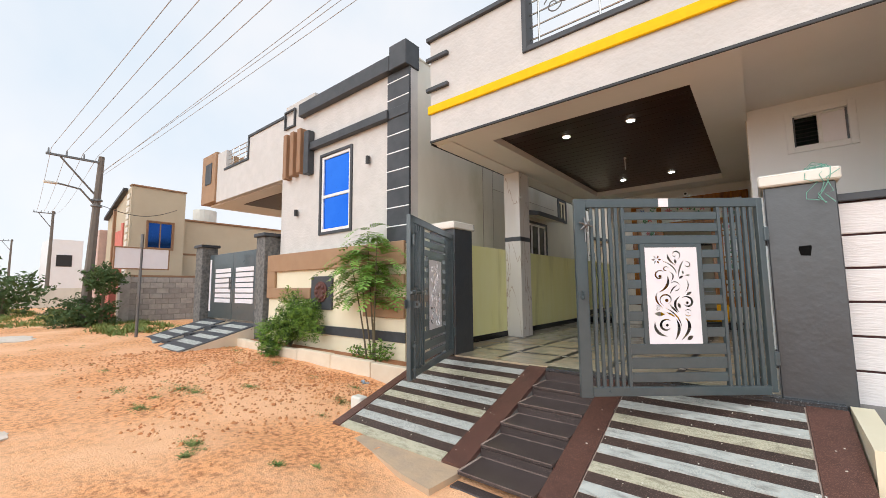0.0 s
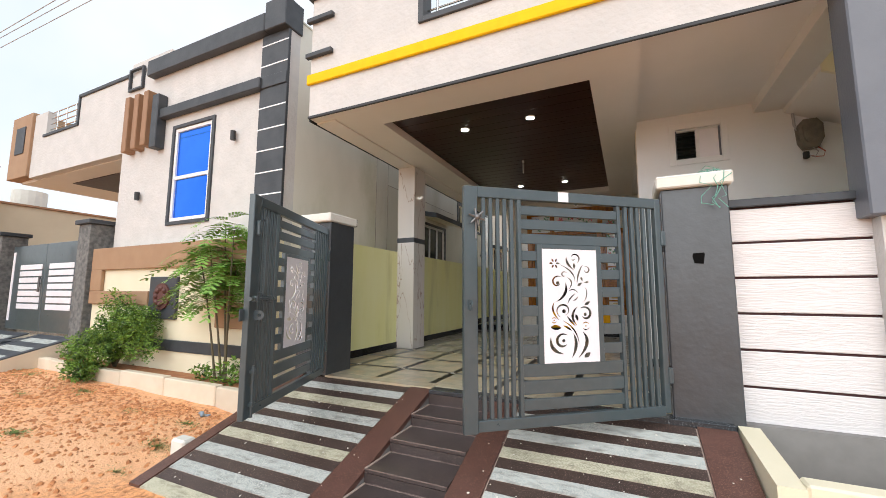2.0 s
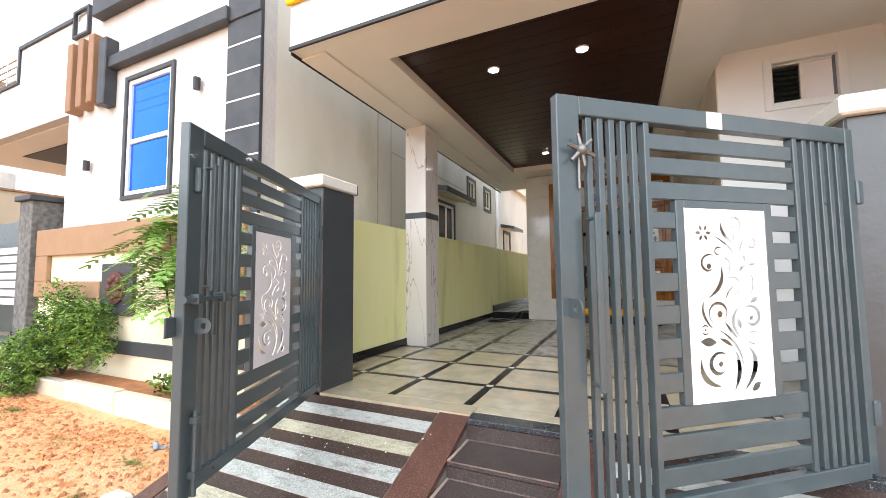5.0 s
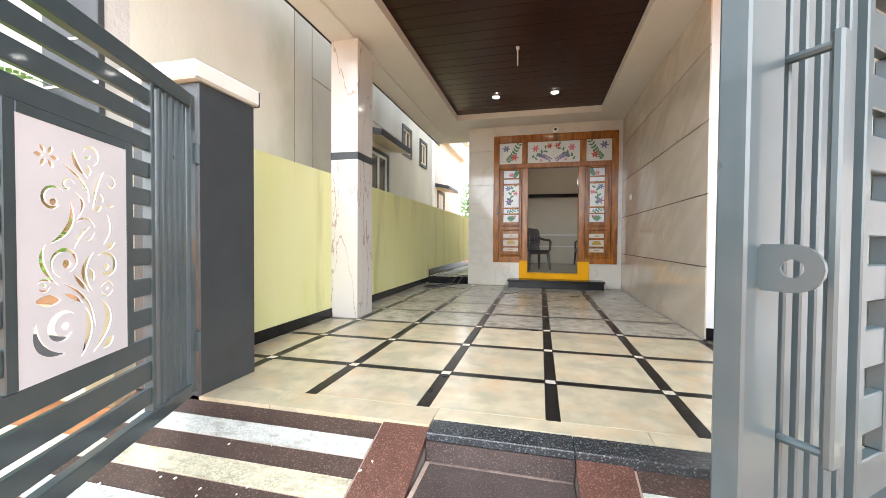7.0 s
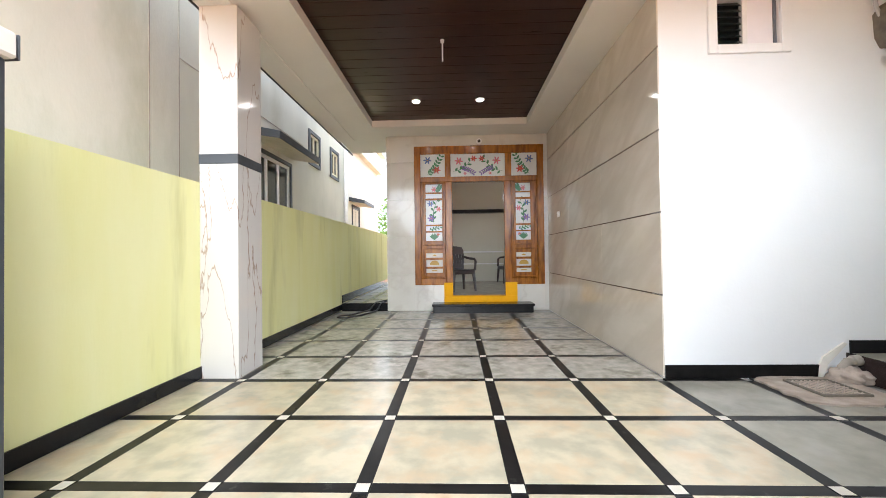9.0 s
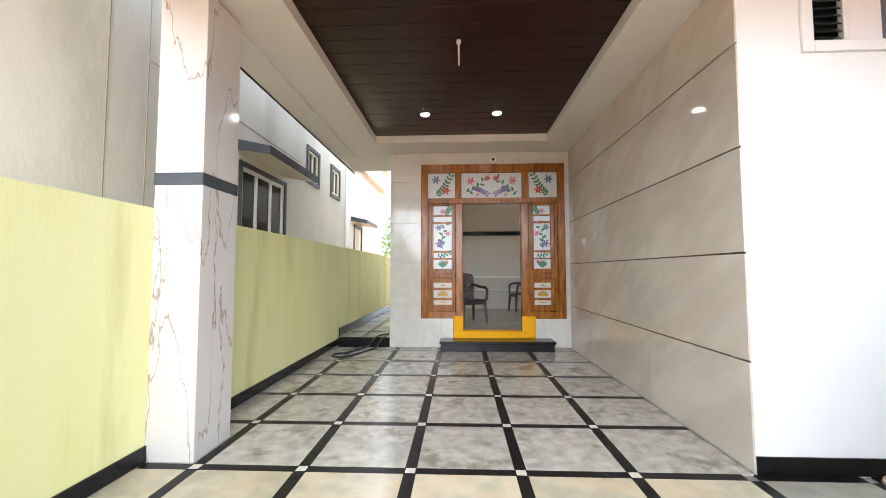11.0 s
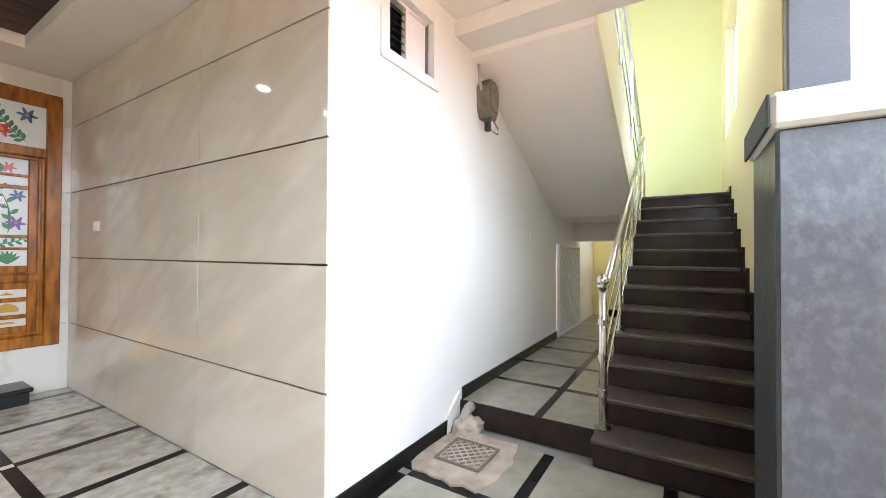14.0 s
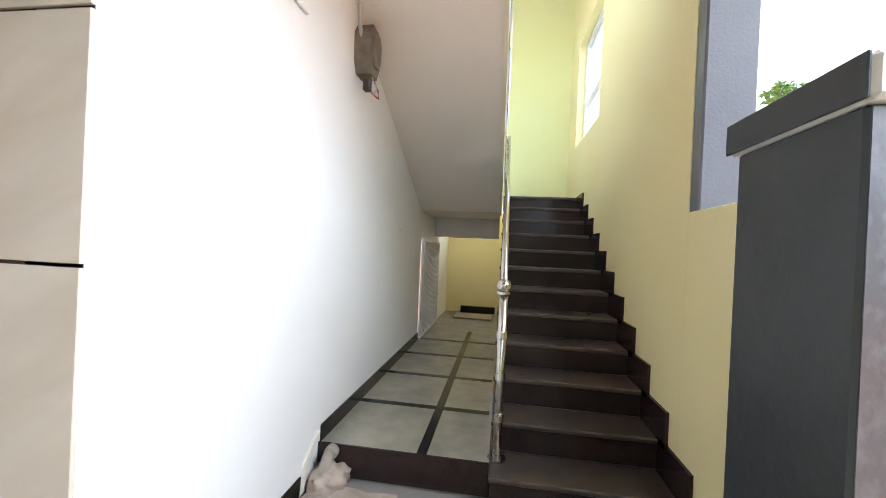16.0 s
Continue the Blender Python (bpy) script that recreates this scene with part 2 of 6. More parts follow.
M_LEAF = mat("bright_green_leaves", (0.022, 0.07, 0.008), 0.6, color2=(0.21, 0.36, 0.045), scale=9, mix=(0.38, 0.60))
M_LEAF_D = mat("green_leaves", (0.07, 0.16, 0.03), 0.6, color2=(0.12, 0.24, 0.05), scale=5, mix=(0.3, 0.7))
M_FARLEAF = mat("distant_foliage", (0.05, 0.10, 0.03), 0.8, color2=(0.09, 0.15, 0.05), scale=2)
M_BARK = mat("green_brown_stem", (0.12, 0.10, 0.06), 0.8, scale=14)
M_GRASS = mat("grass_blades", (0.10, 0.17, 0.03), 0.8, color2=(0.25, 0.28, 0.08), scale=6)
M_POLE = mat("concrete_pole", (0.17, 0.15, 0.13), 0.9, scale=6, bump=0.2)
M_WIRE = mat("grey_wire", (0.42, 0.42, 0.43), 0.6)
M_BEIGE = mat("beige_house_paint", (0.52, 0.45, 0.33), 0.8, color2=(0.48, 0.41, 0.30), scale=1)
M_PINK = mat("pink_red_paint", (0.62, 0.18, 0.14), 0.7)
M_BLOCK = mat("grey_cement_block", (0.36, 0.35, 0.33), 0.95, color2=(0.29, 0.28, 0.27), scale=6, per_object=0.18, bump=0.4, bump_scale=30)
M_MORTAR = mat("cement_mortar", (0.24, 0.23, 0.22), 0.95, scale=8)
M_KERB = mat("cream_kerb_stone", (0.66, 0.56, 0.43), 0.85, color2=(0.72, 0.63, 0.50), scale=3, per_object=0.06, bump=0.2)
M_SOIL = mat("reddish_soil", (0.33, 0.13, 0.055), 0.95, color2=(0.42, 0.19, 0.08), scale=9, bump=0.9, bump_scale=18)
M_LAMP = mat("lit_lamp_lens", (0.9, 0.9, 0.9), 0.4, emit=18)
M_STONE = mat("rough_dark_stone_cladding", (0.10, 0.10, 0.10), 0.9, color2=(0.2, 0.2, 0.19), scale=14, bump=0.8, bump_scale=25)
M_RED = mat("flower_red", (0.50, 0.03, 0.03), 0.3)
M_FPINK = mat("flower_pink", (0.60, 0.14, 0.20), 0.3)
M_FBLUE = mat("flower_blue", (0.06, 0.12, 0.30), 0.3)
M_FPURP = mat("flower_purple", (0.16, 0.09, 0.33), 0.3)
M_FGREEN = mat("painted_leaf_green", (0.03, 0.16, 0.06), 0.3)
M_FGOLD = mat("painted_gold", (0.45, 0.26, 0.02), 0.35)
M_BLACKRUB = mat("black_rubber", (0.02, 0.02, 0.022), 0.5)
M_RED_WIRE = mat("red_wire", (0.35, 0.04, 0.03), 0.5)
M_GREEN_NET = mat("green_string", (0.18, 0.45, 0.36), 0.6)
M_OLDBOX = mat("mud_grey_metal_box", (0.20, 0.175, 0.14), 0.8, color2=(0.13, 0.115, 0.095), scale=14, bump=0.3)
M_ROOM = mat("room_wall_paint", (0.56, 0.56, 0.48), 0.7, color2=(0.53, 0.53, 0.45), scale=1)
M_CAP = mat("off_white_stone", (0.74, 0.72, 0.66), 0.7, color2=(0.68, 0.66, 0.60), scale=4, bump=0.2, bump_scale=20)
M_BOARD = mat("white_grooved_plaster", (0.74, 0.72, 0.72), 0.75, color2=(0.70, 0.68, 0.68), scale=5, stretch=(0.25, 1, 2.2), bump=0.7, bump_scale=38)
M_FRONT_TILE = veined("glossy_white_wall_tile", (0.60, 0.575, 0.525), (0.57, 0.54, 0.49), 1.3, 0.03, 0.06, (0.66, 0.64, 0.59), per_object=0.03)
M_TAN = mat("tan_brown_wall_paint", (0.33, 0.20, 0.115), 0.65, color2=(0.36, 0.225, 0.13), scale=4, bump=0.1)
M_NBSIDE = mat("weathered_pale_wall", (0.70, 0.68, 0.61), 0.85, color2=(0.60, 0.59, 0.54), scale=1.3, detail=8, stretch=(1, 1, 0.4), bump=0.15, stain=(0.50, 0.48, 0.40), stain_scale=1.1, stain_at=(0.56, 0.80))
M_SKYGLASS = mat("pale_blue_glass", (0.62, 0.85, 0.92), 0.05, color2=(0.60, 0.83, 0.90), scale=1, trans=1.0)
M_GRAN_C = granite("cream_flamed_granite", (0.33, 0.32, 0.23), (0.52, 0.49, 0.37), 0.5, 0.75, 0.15, scale=95, streak=(0.12, 0.09, 0.06))
M_PINKWALL = mat("pale_pink_paint", (0.62, 0.44, 0.38), 0.8)
M_OLDCEM = mat("rough_old_cement", (0.27, 0.24, 0.205), 0.9, color2=(0.38, 0.345, 0.30), scale=9, detail=7, bump=0.5, bump_scale=22)
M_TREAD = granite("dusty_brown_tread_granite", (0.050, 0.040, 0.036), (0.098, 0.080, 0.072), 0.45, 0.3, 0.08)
M_LEAF_L = mat("light_green_leaflets", (0.12, 0.27, 0.035), 0.6, color2=(0.28, 0.47, 0.09), scale=6, mix=(0.3, 0.7))
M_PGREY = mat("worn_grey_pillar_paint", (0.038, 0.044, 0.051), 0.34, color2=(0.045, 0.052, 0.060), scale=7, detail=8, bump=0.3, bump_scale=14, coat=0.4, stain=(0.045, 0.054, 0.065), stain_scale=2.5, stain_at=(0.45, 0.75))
# Mottled pillar paint; its paler tone puts glare into the colour.
M_PGLARE = mat("mottled_grey_pillar_paint_with_glare", (0.098, 0.106, 0.125), 0.4, color2=(0.122, 0.131, 0.152), scale=5, detail=6, stretch=(1, 1, 0.7), bump=0.4, bump_scale=16, coat=0.4,
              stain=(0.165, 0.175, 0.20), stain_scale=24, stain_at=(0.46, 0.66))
M_PGREY.node_tree.nodes["Principled BSDF"].inputs["Coat Roughness"].default_value = 0.24
M_GRAN_S = granite("dark_step_granite", (0.046, 0.035, 0.033), (0.175, 0.13, 0.12), 0.40, 0.3, scale=120)
M_SCRAP = mat("blue_grey_plastic", (0.25, 0.33, 0.42), 0.4, color2=(0.32, 0.40, 0.48), scale=20)
M_APRON = mat("sandy_cement", (0.46, 0.35, 0.25), 0.95, color2=(0.56, 0.41, 0.27), scale=5, detail=8, bump=0.5, bump_scale=20)
M_CLOD = mat("dark_earth_clods", (0.38, 0.15, 0.06), 0.95, color2=(0.62, 0.27, 0.11), scale=10, mix=(0.4, 0.6))
M_BLACK.node_tree.nodes["Principled BSDF"].inputs["Specular IOR Level"].default_value = 0.22
M_PLINTH = mat("near_black_plinth_paint", (0.016, 0.019, 0.023), 0.6, color2=(0.022, 0.026, 0.031), scale=3, spec=0.3, bump=0.1)
M_GROOVE = mat("dark_maroon_groove", (0.045, 0.014, 0.014), 0.8)
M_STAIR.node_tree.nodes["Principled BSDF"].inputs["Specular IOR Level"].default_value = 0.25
M_NOSING = mat("dusty_granite_edge", (0.20, 0.165, 0.15), 0.6, color2=(0.08, 0.062, 0.056), scale=7)
M_HOLE = mat("black_hole_shade", (0.004, 0.004, 0.004), 0.9, spec=0.1)
M_BLUE_D = mat("dark_blue_glass", (0.02, 0.07, 0.25), 0.1, 1.0, color2=(0.018, 0.06, 0.2), scale=1)
M_ORN = mat("dark_red_ornament", (0.13, 0.05, 0.04), 0.6, color2=(0.09, 0.035, 0.03), scale=20)
M_LANDSLATE = mat("slate_grey_paint", (0.105, 0.118, 0.145), 0.5, color2=(0.12, 0.133, 0.16), scale=3, bump=0.15, stain=(0.095, 0.105, 0.125), stain_scale=1.2, coat=0.3)


M_STRIP = mat("worn_black_floor_strip", (0.007, 0.007, 0.007), 0.3, color2=(0.013, 0.012, 0.012), scale=12, detail=6, spec=0.14, per_object=0.15, stain=(0.12, 0.11, 0.095), stain_scale=9, stain_at=(0.64, 0.84))
M_LANDING = mat("plain_lime_yellow_paint", (0.79, 0.79, 0.38), 0.75, color2=(0.81, 0.81, 0.43), scale=1.2, bump=0.08, bump_scale=30)
M_SILL = mat("orange_yellow_paint", (0.88, 0.43, 0.0), 0.6, color2=(0.82, 0.40, 0.0), scale=8, spec=0.2)
# Pale tone stands for sky mirrored in a puddle.
M_PATCH = mat("pale_puddle_sheen", (0.62, 0.53, 0.45), 0.8, color2=(0.72, 0.62, 0.53), scale=6, bump=0.3)
M_DRAINBED = mat("pinkish_rough_cement", (0.34, 0.28, 0.235), 0.92, color2=(0.45, 0.38, 0.325), scale=7, detail=8, bump=0.6, bump_scale=26, stain=(0.24, 0.20, 0.165), stain_scale=4)


# ---- builders ----
def link(name, bm, material, parent=None, label="", smooth=False):
    me = bpy.data.meshes.new(name)
    bm.to_mesh(me)
    bm.free()
    me.materials.append(material)
    if smooth:
        for p in me.polygons:
            p.use_smooth = True
    ob = new(name, me)
    if parent is not None:
        ob.parent = parent
    if label:
        ob["label"] = label
    return ob


def part(name, bm, material, parent, label="", smooth=False):
    return link(name, bm, material, parent, label, smooth)


def add_box(bm, x0, y0, z0, x1, y1, z1, bev=0.0):
    v = [bm.verts.new(c) for c in ((x0, y0, z0), (x1, y0, z0), (x1, y1, z0), (x0, y1, z0), (x0, y0, z1), (x1, y0, z1), (x1, y1, z1), (x0, y1, z1))]
    f = [bm.faces.new([v[i] for i in q]) for q in ((0, 3, 2, 1), (4, 5, 6, 7), (0, 1, 5, 4), (1, 2, 6, 5), (2, 3, 7, 6), (3, 0, 4, 7))]
    if bev:
        bmesh.ops.bevel(bm, geom=list({e for q in f for e in q.edges}), offset=bev, segments=1, affect="EDGES")
    return bm


def box(x0, y0, z0, x1, y1, z1, bev=0.004):
    return add_box(bmesh.new(), min(x0, x1), min(y0, y1), min(z0, z1), max(x0, x1), max(y0, y1), max(z0, z1), bev)


def boxes(rows, bev=0.004):
    bm = bmesh.new()
    for r in rows:
        add_box(bm, *r, bev)
    return bm


def tube(points, r, n=8, r2=None, cap=True):
    """A round bar along points, tapering from r to r2."""
    bm = bmesh.new()
    pts = [Vector(p) for p in points]
    rings = []
    for i, p in enumerate(pts):
        d = (pts[min(i + 1, len(pts) - 1)] - pts[max(i - 1, 0)]).normalized()
        side = d.cross(Vector((0, 0, 1)) if abs(d.z) < 0.95 else Vector((1, 0, 0))).normalized()
        up = side.cross(d)
        k = r if r2 is None else r + (r2 - r) * i / (len(pts) - 1)
        rings.append([bm.verts.new(p + k * (math.cos(a) * side + math.sin(a) * up)) for a in (2 * math.pi * j / n for j in range(n))])
    for a, b in zip(rings, rings[1:]):
        for j in range(n):
            bm.faces.new((a[j], a[(j + 1) % n], b[(j + 1) % n], b[j]))
    if cap:
        bm.faces.new(rings[0])
        bm.faces.new(rings[-1][::-1])
    bmesh.ops.recalc_face_normals(bm, faces=bm.faces)
    return bm


def ball(p, r, seg=12):
    bm = bmesh.new()
    bmesh.ops.create_uvsphere(bm, u_segments=seg, v_segments=seg // 2 + 2, radius=r, matrix=Matrix.Translation(p))
    return bm


def prism(outline, axis, a0, a1):
    """A flat outline pushed from a0 to a1 along an axis; the outline gives the two other coordinates in order."""
    bm = bmesh.new()

    def at(u, v, a):
        return (a, u, v) if axis == "x" else (u, a, v) if axis == "y" else (u, v, a)
    lo, hi = [bm.verts.new(at(u, v, a0)) for u, v in outline], [bm.verts.new(at(u, v, a1)) for u, v in outline]
    bm.faces.new(lo)
    bm.faces.new(hi[::-1])
    for i in range(len(outline)):
        j = (i + 1) % len(outline)
        bm.faces.new((lo[j], lo[i], hi[i], hi[j]))
    bmesh.ops.recalc_face_normals(bm, faces=bm.faces)
    return bm


def wall_mesh(axis, a0, a1, u0, u1, z0, z1, holes=()):
    """A wall of thickness a0..a1 across axis, from u0 to u1 along the other one, with openings (u0, u1, z0, z1) through it."""
    us = sorted({u0, u1, *(v for h in holes for v in h[:2] if u0 < v < u1)})
    zs = sorted({z0, z1, *(v for h in holes for v in h[2:] if z0 < v < z1)})

    def full(i, j):
        if not (0 <= i < len(us) - 1 and 0 <= j < len(zs) - 1):
            return False
        u, z = (us[i] + us[i + 1]) / 2, (zs[j] + zs[j + 1]) / 2
        return not any(h[0] < u < h[1] and h[2] < z < h[3] for h in holes)
    bm, seen = bmesh.new(), {}

    def vert(a, u, z):
        if (a, u, z) not in seen:
            seen[a, u, z] = bm.verts.new((a, u, z) if axis == "x" else (u, a, z))
        return seen[a, u, z]
    for i in range(len(us) - 1):
        for j in range(len(zs) - 1):
            if not full(i, j):
                continue
            p, q, r, s = us[i], us[i + 1], zs[j], zs[j + 1]
            for a in (a0, a1):
                bm.faces.new([vert(a, *c) for c in ((p, r), (q, r), (q, s), (p, s))])
            for di, dj, e in ((-1, 0, ((p, r), (p, s))), (1, 0, ((q, r), (q, s))), (0, -1, ((p, r), (q, r))), (0, 1, ((p, s), (q, s)))):
                if not full(i + di, j + dj):
                    bm.faces.new([vert(a0, *e[0]), vert(a0, *e[1]), vert(a1, *e[1]), vert(a1, *e[0])])
    bmesh.ops.recalc_face_normals(bm, faces=bm.faces)
    return bm


def structure(name, bm, material, label="", category=""):
    return tagged(link(name, bm, material), label, category, kind="structure")


def thing(name, label, category, group="", place=(0, 0, 0), turn=0.0):
    ob = new(name)
    ob.empty_display_size = 0.1
    ob.matrix_world = pose(*place, 0, 0, turn)
    return tagged(ob, label, category, group)


def solo(name, bm, material, label, category, group="", smooth=False):
    return tagged(link(name, bm, material, smooth=smooth), label, category, group)


def framed_window(name, label, axis, face, out, u0, u1, z0, z1, border, bw, glass, frame_mat, rails=(), posts=(), depth=0.06, group="", sash=0.05):
    """A window on a wall face: a raised border, a sash frame with bars and its panes. out is the way off the wall, +1 or -1."""
    w = thing(name, label, "window", group)

    def bx(p, q, r, s, a, b, bev=0.004):
        a, b = face + out * a, face + out * b
        return box(a, p, r, b, q, s, bev) if axis == "x" else box(p, a, r, q, b, s, bev)
    if bw:
        for i, c in enumerate(((u0 - bw, u0, z0 - bw, z1 + bw), (u1, u1 + bw, z0 - bw, z1 + bw), (u0, u1, z1, z1 + bw), (u0, u1, z0 - bw, z0))):
            part("border", bx(*c, -0.02, depth), border, w)
    for c in ((u0, u0 + sash, z0, z1), (u1 - sash, u1, z0, z1), (u0 + sash, u1 - sash, z1 - sash, z1), (u0 + sash, u1 - sash, z0, z0 + sash)):
        part("sash", bx(*c, -0.03, 0.025), frame_mat, w)
    zz, uu = [z0 + sash, *[v for r in rails for v in (r - sash / 2, r + sash / 2)], z1 - sash], [u0 + sash, *[v for r in posts for v in (r - sash / 2, r + sash / 2)], u1 - sash]
    for r in rails:
        part("rail", bx(u0 + sash, u1 - sash, r - sash / 2, r + sash / 2, -0.028, 0.022), frame_mat, w)
    for r in posts:
        for k in range(0, len(zz), 2):
            part("mullion", bx(r - sash / 2, r + sash / 2, zz[k], zz[k + 1], -0.026, 0.02), frame_mat, w)
    for i in range(0, len(uu), 2):
        for k in range(0, len(zz), 2):
            part("pane", bx(uu[i], uu[i + 1], zz[k], zz[k + 1], -0.012, -0.004, 0), glass, w)
    return w


# ---- ground and street ----
def ground_height(x, y):
    z = -0.50 + 0.018 * min(max(-x - 1.0, 0.0), 12.0)
    near = 1.0 if abs(x) < 40 and abs(y) < 40 else 0.0
    z += near * 0.035 * noise.noise(Vector((x * 0.7, y * 0.7, 0.0))) + near * 0.012 * noise.noise(Vector((x * 3.1, y * 3.1, 5.0))) + near * 0.009 * noise.noise(Vector((x * 7.3, y * 7.3, 2.0)))
    gap = max(-3.95 - x, x - 0.5, -4.3 - y, 0.0)
    return z - 0.105 * max(0.0, 1.0 - gap / 0.9) ** 2 * (y > -6)


def make_ground():
    xs = sorted({*np.round(np.arange(-16, 4.01, 0.11), 3), *np.round(np.arange(-60, -16, 2.0), 2), *np.arange(6, 60, 3.0), -900.0, -400.0, -200.0, -120.0, 100.0, 200.0, 400.0, 900.0})
    ys = sorted({*np.round(np.arange(-9, -1.8, 0.11), 3), *np.arange(-60, -9, 3.0), *np.arange(0, 60, 3.0), -900.0, -400.0, -200.0, -120.0, 100.0, 200.0, 400.0, 900.0})
    verts = [(x, y, ground_height(x, y)) for y in ys for x in xs]
    nx = len(xs)
    faces = [(j * nx + i, j * nx + i + 1, (j + 1) * nx + i + 1, (j + 1) * nx + i) for j in range(len(ys) - 1) for i in range(nx - 1)]
    me = bpy.data.meshes.new("ground")
    me.from_pydata(verts, [], faces)
    me.materials.append(M_DIRT)
    for p in me.polygons:
        p.use_smooth = True
    tagged(new("ground", me), "bare orange dirt road with ruts and pebbles", "ground", kind="structure")


make_ground()

# ---- the house: carport shell ----
TOP = 3.08
structure("floor", box(-3.72, -2.12, -0.7, 1.6, 3.74, -0.012, 0), M_MORTAR, "carport floor of grey stone squares between black strips", "floor")
structure("wall_compound", wall_mesh("x", -3.88, -3.70, -1.75, 9.6, -0.6, 1.60), M_LIME, "lime yellow compound wall with faint water streaks", "wall")
structure("skirting_compound", box(-3.70, -1.75, 0.0, -3.685, 3.96, 0.10, 0.002), M_BLACK, "black granite skirting", "baseboard")
structure("skirting_passage", box(-3.70, 3.96, 0.12, -3.685, 9.6, 0.26, 0.002), M_BLACK, "black granite skirting", "baseboard")
structure("passage_floor", box(-3.70, 3.96, -0.6, -2.82, 9.6, 0.108, 0.002), M_KOTA_D, "raised grey stone side passage floor", "floor")
structure("passage_step", box(-3.70, 3.94, -0.3, -2.83, 3.96, 0.116, 0.002), M_BLACK, "black granite step edge", "step")
# house front wall with the door opening, room behind
structure("wall_house_front", wall_mesh("y", 3.75, 3.93, -2.80, 0.20, -0.3, TOP, [(-2.28, -0.12, 0.12, 2.84)]), M_ROOM, "house front wall behind the tiles", "wall")
# Unseen opening added to bring daylight into the room.
structure("wall_house_side", wall_mesh("x", -2.80, -2.62, 3.93, 9.6, -0.3, 4.7, [(5.0, 6.6, 1.0, 2.3)]), M_CREAM, "cream house side wall", "wall")
structure("room_wall_back", wall_mesh("y", 7.55, 7.70, -2.62, 3.0, 0.0, TOP), M_ROOM, "plain cream room wall", "wall")
# Opening out of view, added as a second daylight source for the room.
structure("room_wall_right", wall_mesh("x", 3.0, 3.15, 3.93, 7.55, 0.0, TOP, [(4.6, 6.6, 1.0, 2.3)]), M_ROOM, "plain cream room wall", "wall")
structure("room_floor", box(-2.62, 3.93, 0.0, 3.0, 7.55, 0.24, 0), M_KOTA_D, "shiny grey stone room floor", "floor")
structure("room_ceiling", box(-2.8, 3.93, TOP, 3.15, 9.6, TOP + 0.15, 0), M_CEIL, "plain room ceiling", "ceiling")
structure("room_shelf", box(-2.62, 7.30, 2.08, 3.0, 7.55, 2.17, 0.005), M_BLACK, "black stone wall shelf in the room", "shelf")
structure("room_rail", box(-2.62, 7.52, 1.02, 3.0, 7.55, 1.06, 0.003), M_WHITE, "pale ledge line on the room wall", "trim")
structure("room_rail_low", box(-2.62, 7.52, 0.70, 3.0, 7.55, 0.73, 0.003), M_WHITE, "pale ledge line on the room wall", "trim")
# right wall core and white wall
structure("wall_right", wall_mesh("x", 0.015, 0.20, 0.015, 3.93, -0.3, 3.3), M_CEIL, "house wall behind the beige tiles", "wall")
# The opening above z 3.7 is unseen, added to let daylight onto the stairs.
structure("wall_white", wall_mesh("y", 0.0, 0.18, 0.012, 7.2, -0.3, 5.6, [(0.46, 0.95, 2.60, 3.0), (4.15, 5.42, 0.2, 1.50), (2.3, 4.6, 3.7, 5.3)]), M_WHITE, "plain white house wall beside the stairs", "wall")
structure("skirting_white", box(0.012, -0.014, 0.0, 1.18, 0.0, 0.10, 0.002), M_STRIP, "black granite skirting", "baseboard")
structure("skirting_stair_passage", box(1.41, -0.014, 0.185, 4.13, 0.0, 0.285, 0.002), M_BLACK, "black granite skirting", "baseboard")
# ceiling with a wood tray
R0, R1, S0, S1 = -2.95, -0.44, -1.60, 3.21
bm = bmesh.new()
add_box(bm, -3.72, -2.12, TOP, R0, 3.96, TOP + 0.12)
add_box(bm, R1, -2.12, TOP, 0.02, 3.96, TOP + 0.12)
add_box(bm, R0, -2.12, TOP, R1, S0, TOP + 0.12)
add_box(bm, R0, S1, TOP, R1, 3.96, TOP + 0.12)
add_box(bm, -3.72, -2.12, TOP + 0.12, 1.6, 4.9, TOP + 0.42)
add_box(bm, -3.72, 3.96, TOP + 0.02, -2.80, 4.9, TOP + 0.12)
structure("ceiling", bm, M_CEIL, "off-white plaster carport ceiling with a recessed tray", "ceiling")
bm = bmesh.new()
add_box(bm, 1.28, -1.98, 3.07, 1.57, 0.0, TOP + 0.12, 0.004)
structure("stair_beam", bm, M_CEIL, "off-white ceiling beam over the stair", "beam")
bm = bmesh.new()
for i in range(24):
    y = S0 + (S1 - S0) * i / 24
    add_box(bm, R0, y + 0.003, TOP + 0.105, R1, y + (S1 - S0) / 24 - 0.003, TOP + 0.119, 0.002)
structure("ceiling_panel", bm, M_DARKWOOD, "dark walnut ceiling panelling in the tray", "ceiling")
structure("ceiling_edge_step", box(-3.718, -1.98, TOP - 0.022, -3.42, 3.9, TOP, 0.006), M_CEIL, "plaster beam along the carport edge", "beam")
# front fascia, parapet
bm = wall_mesh("y", -2.14, -2.122, -3.70, 1.30, TOP, 4.66, [(-2.08, 1.1, 3.92, 5.0)])
structure("fascia_core", wall_mesh("y", -2.122, -2.0, -3.70, 1.30, TOP + 0.42, 4.66, [(-2.08, 1.1, 3.92, 5.0)]), M_TEX, "inner skin of the textured parapet", "wall")
structure("fascia", bm, M_TEX, "grey-white textured plaster parapet over the carport", "wall")
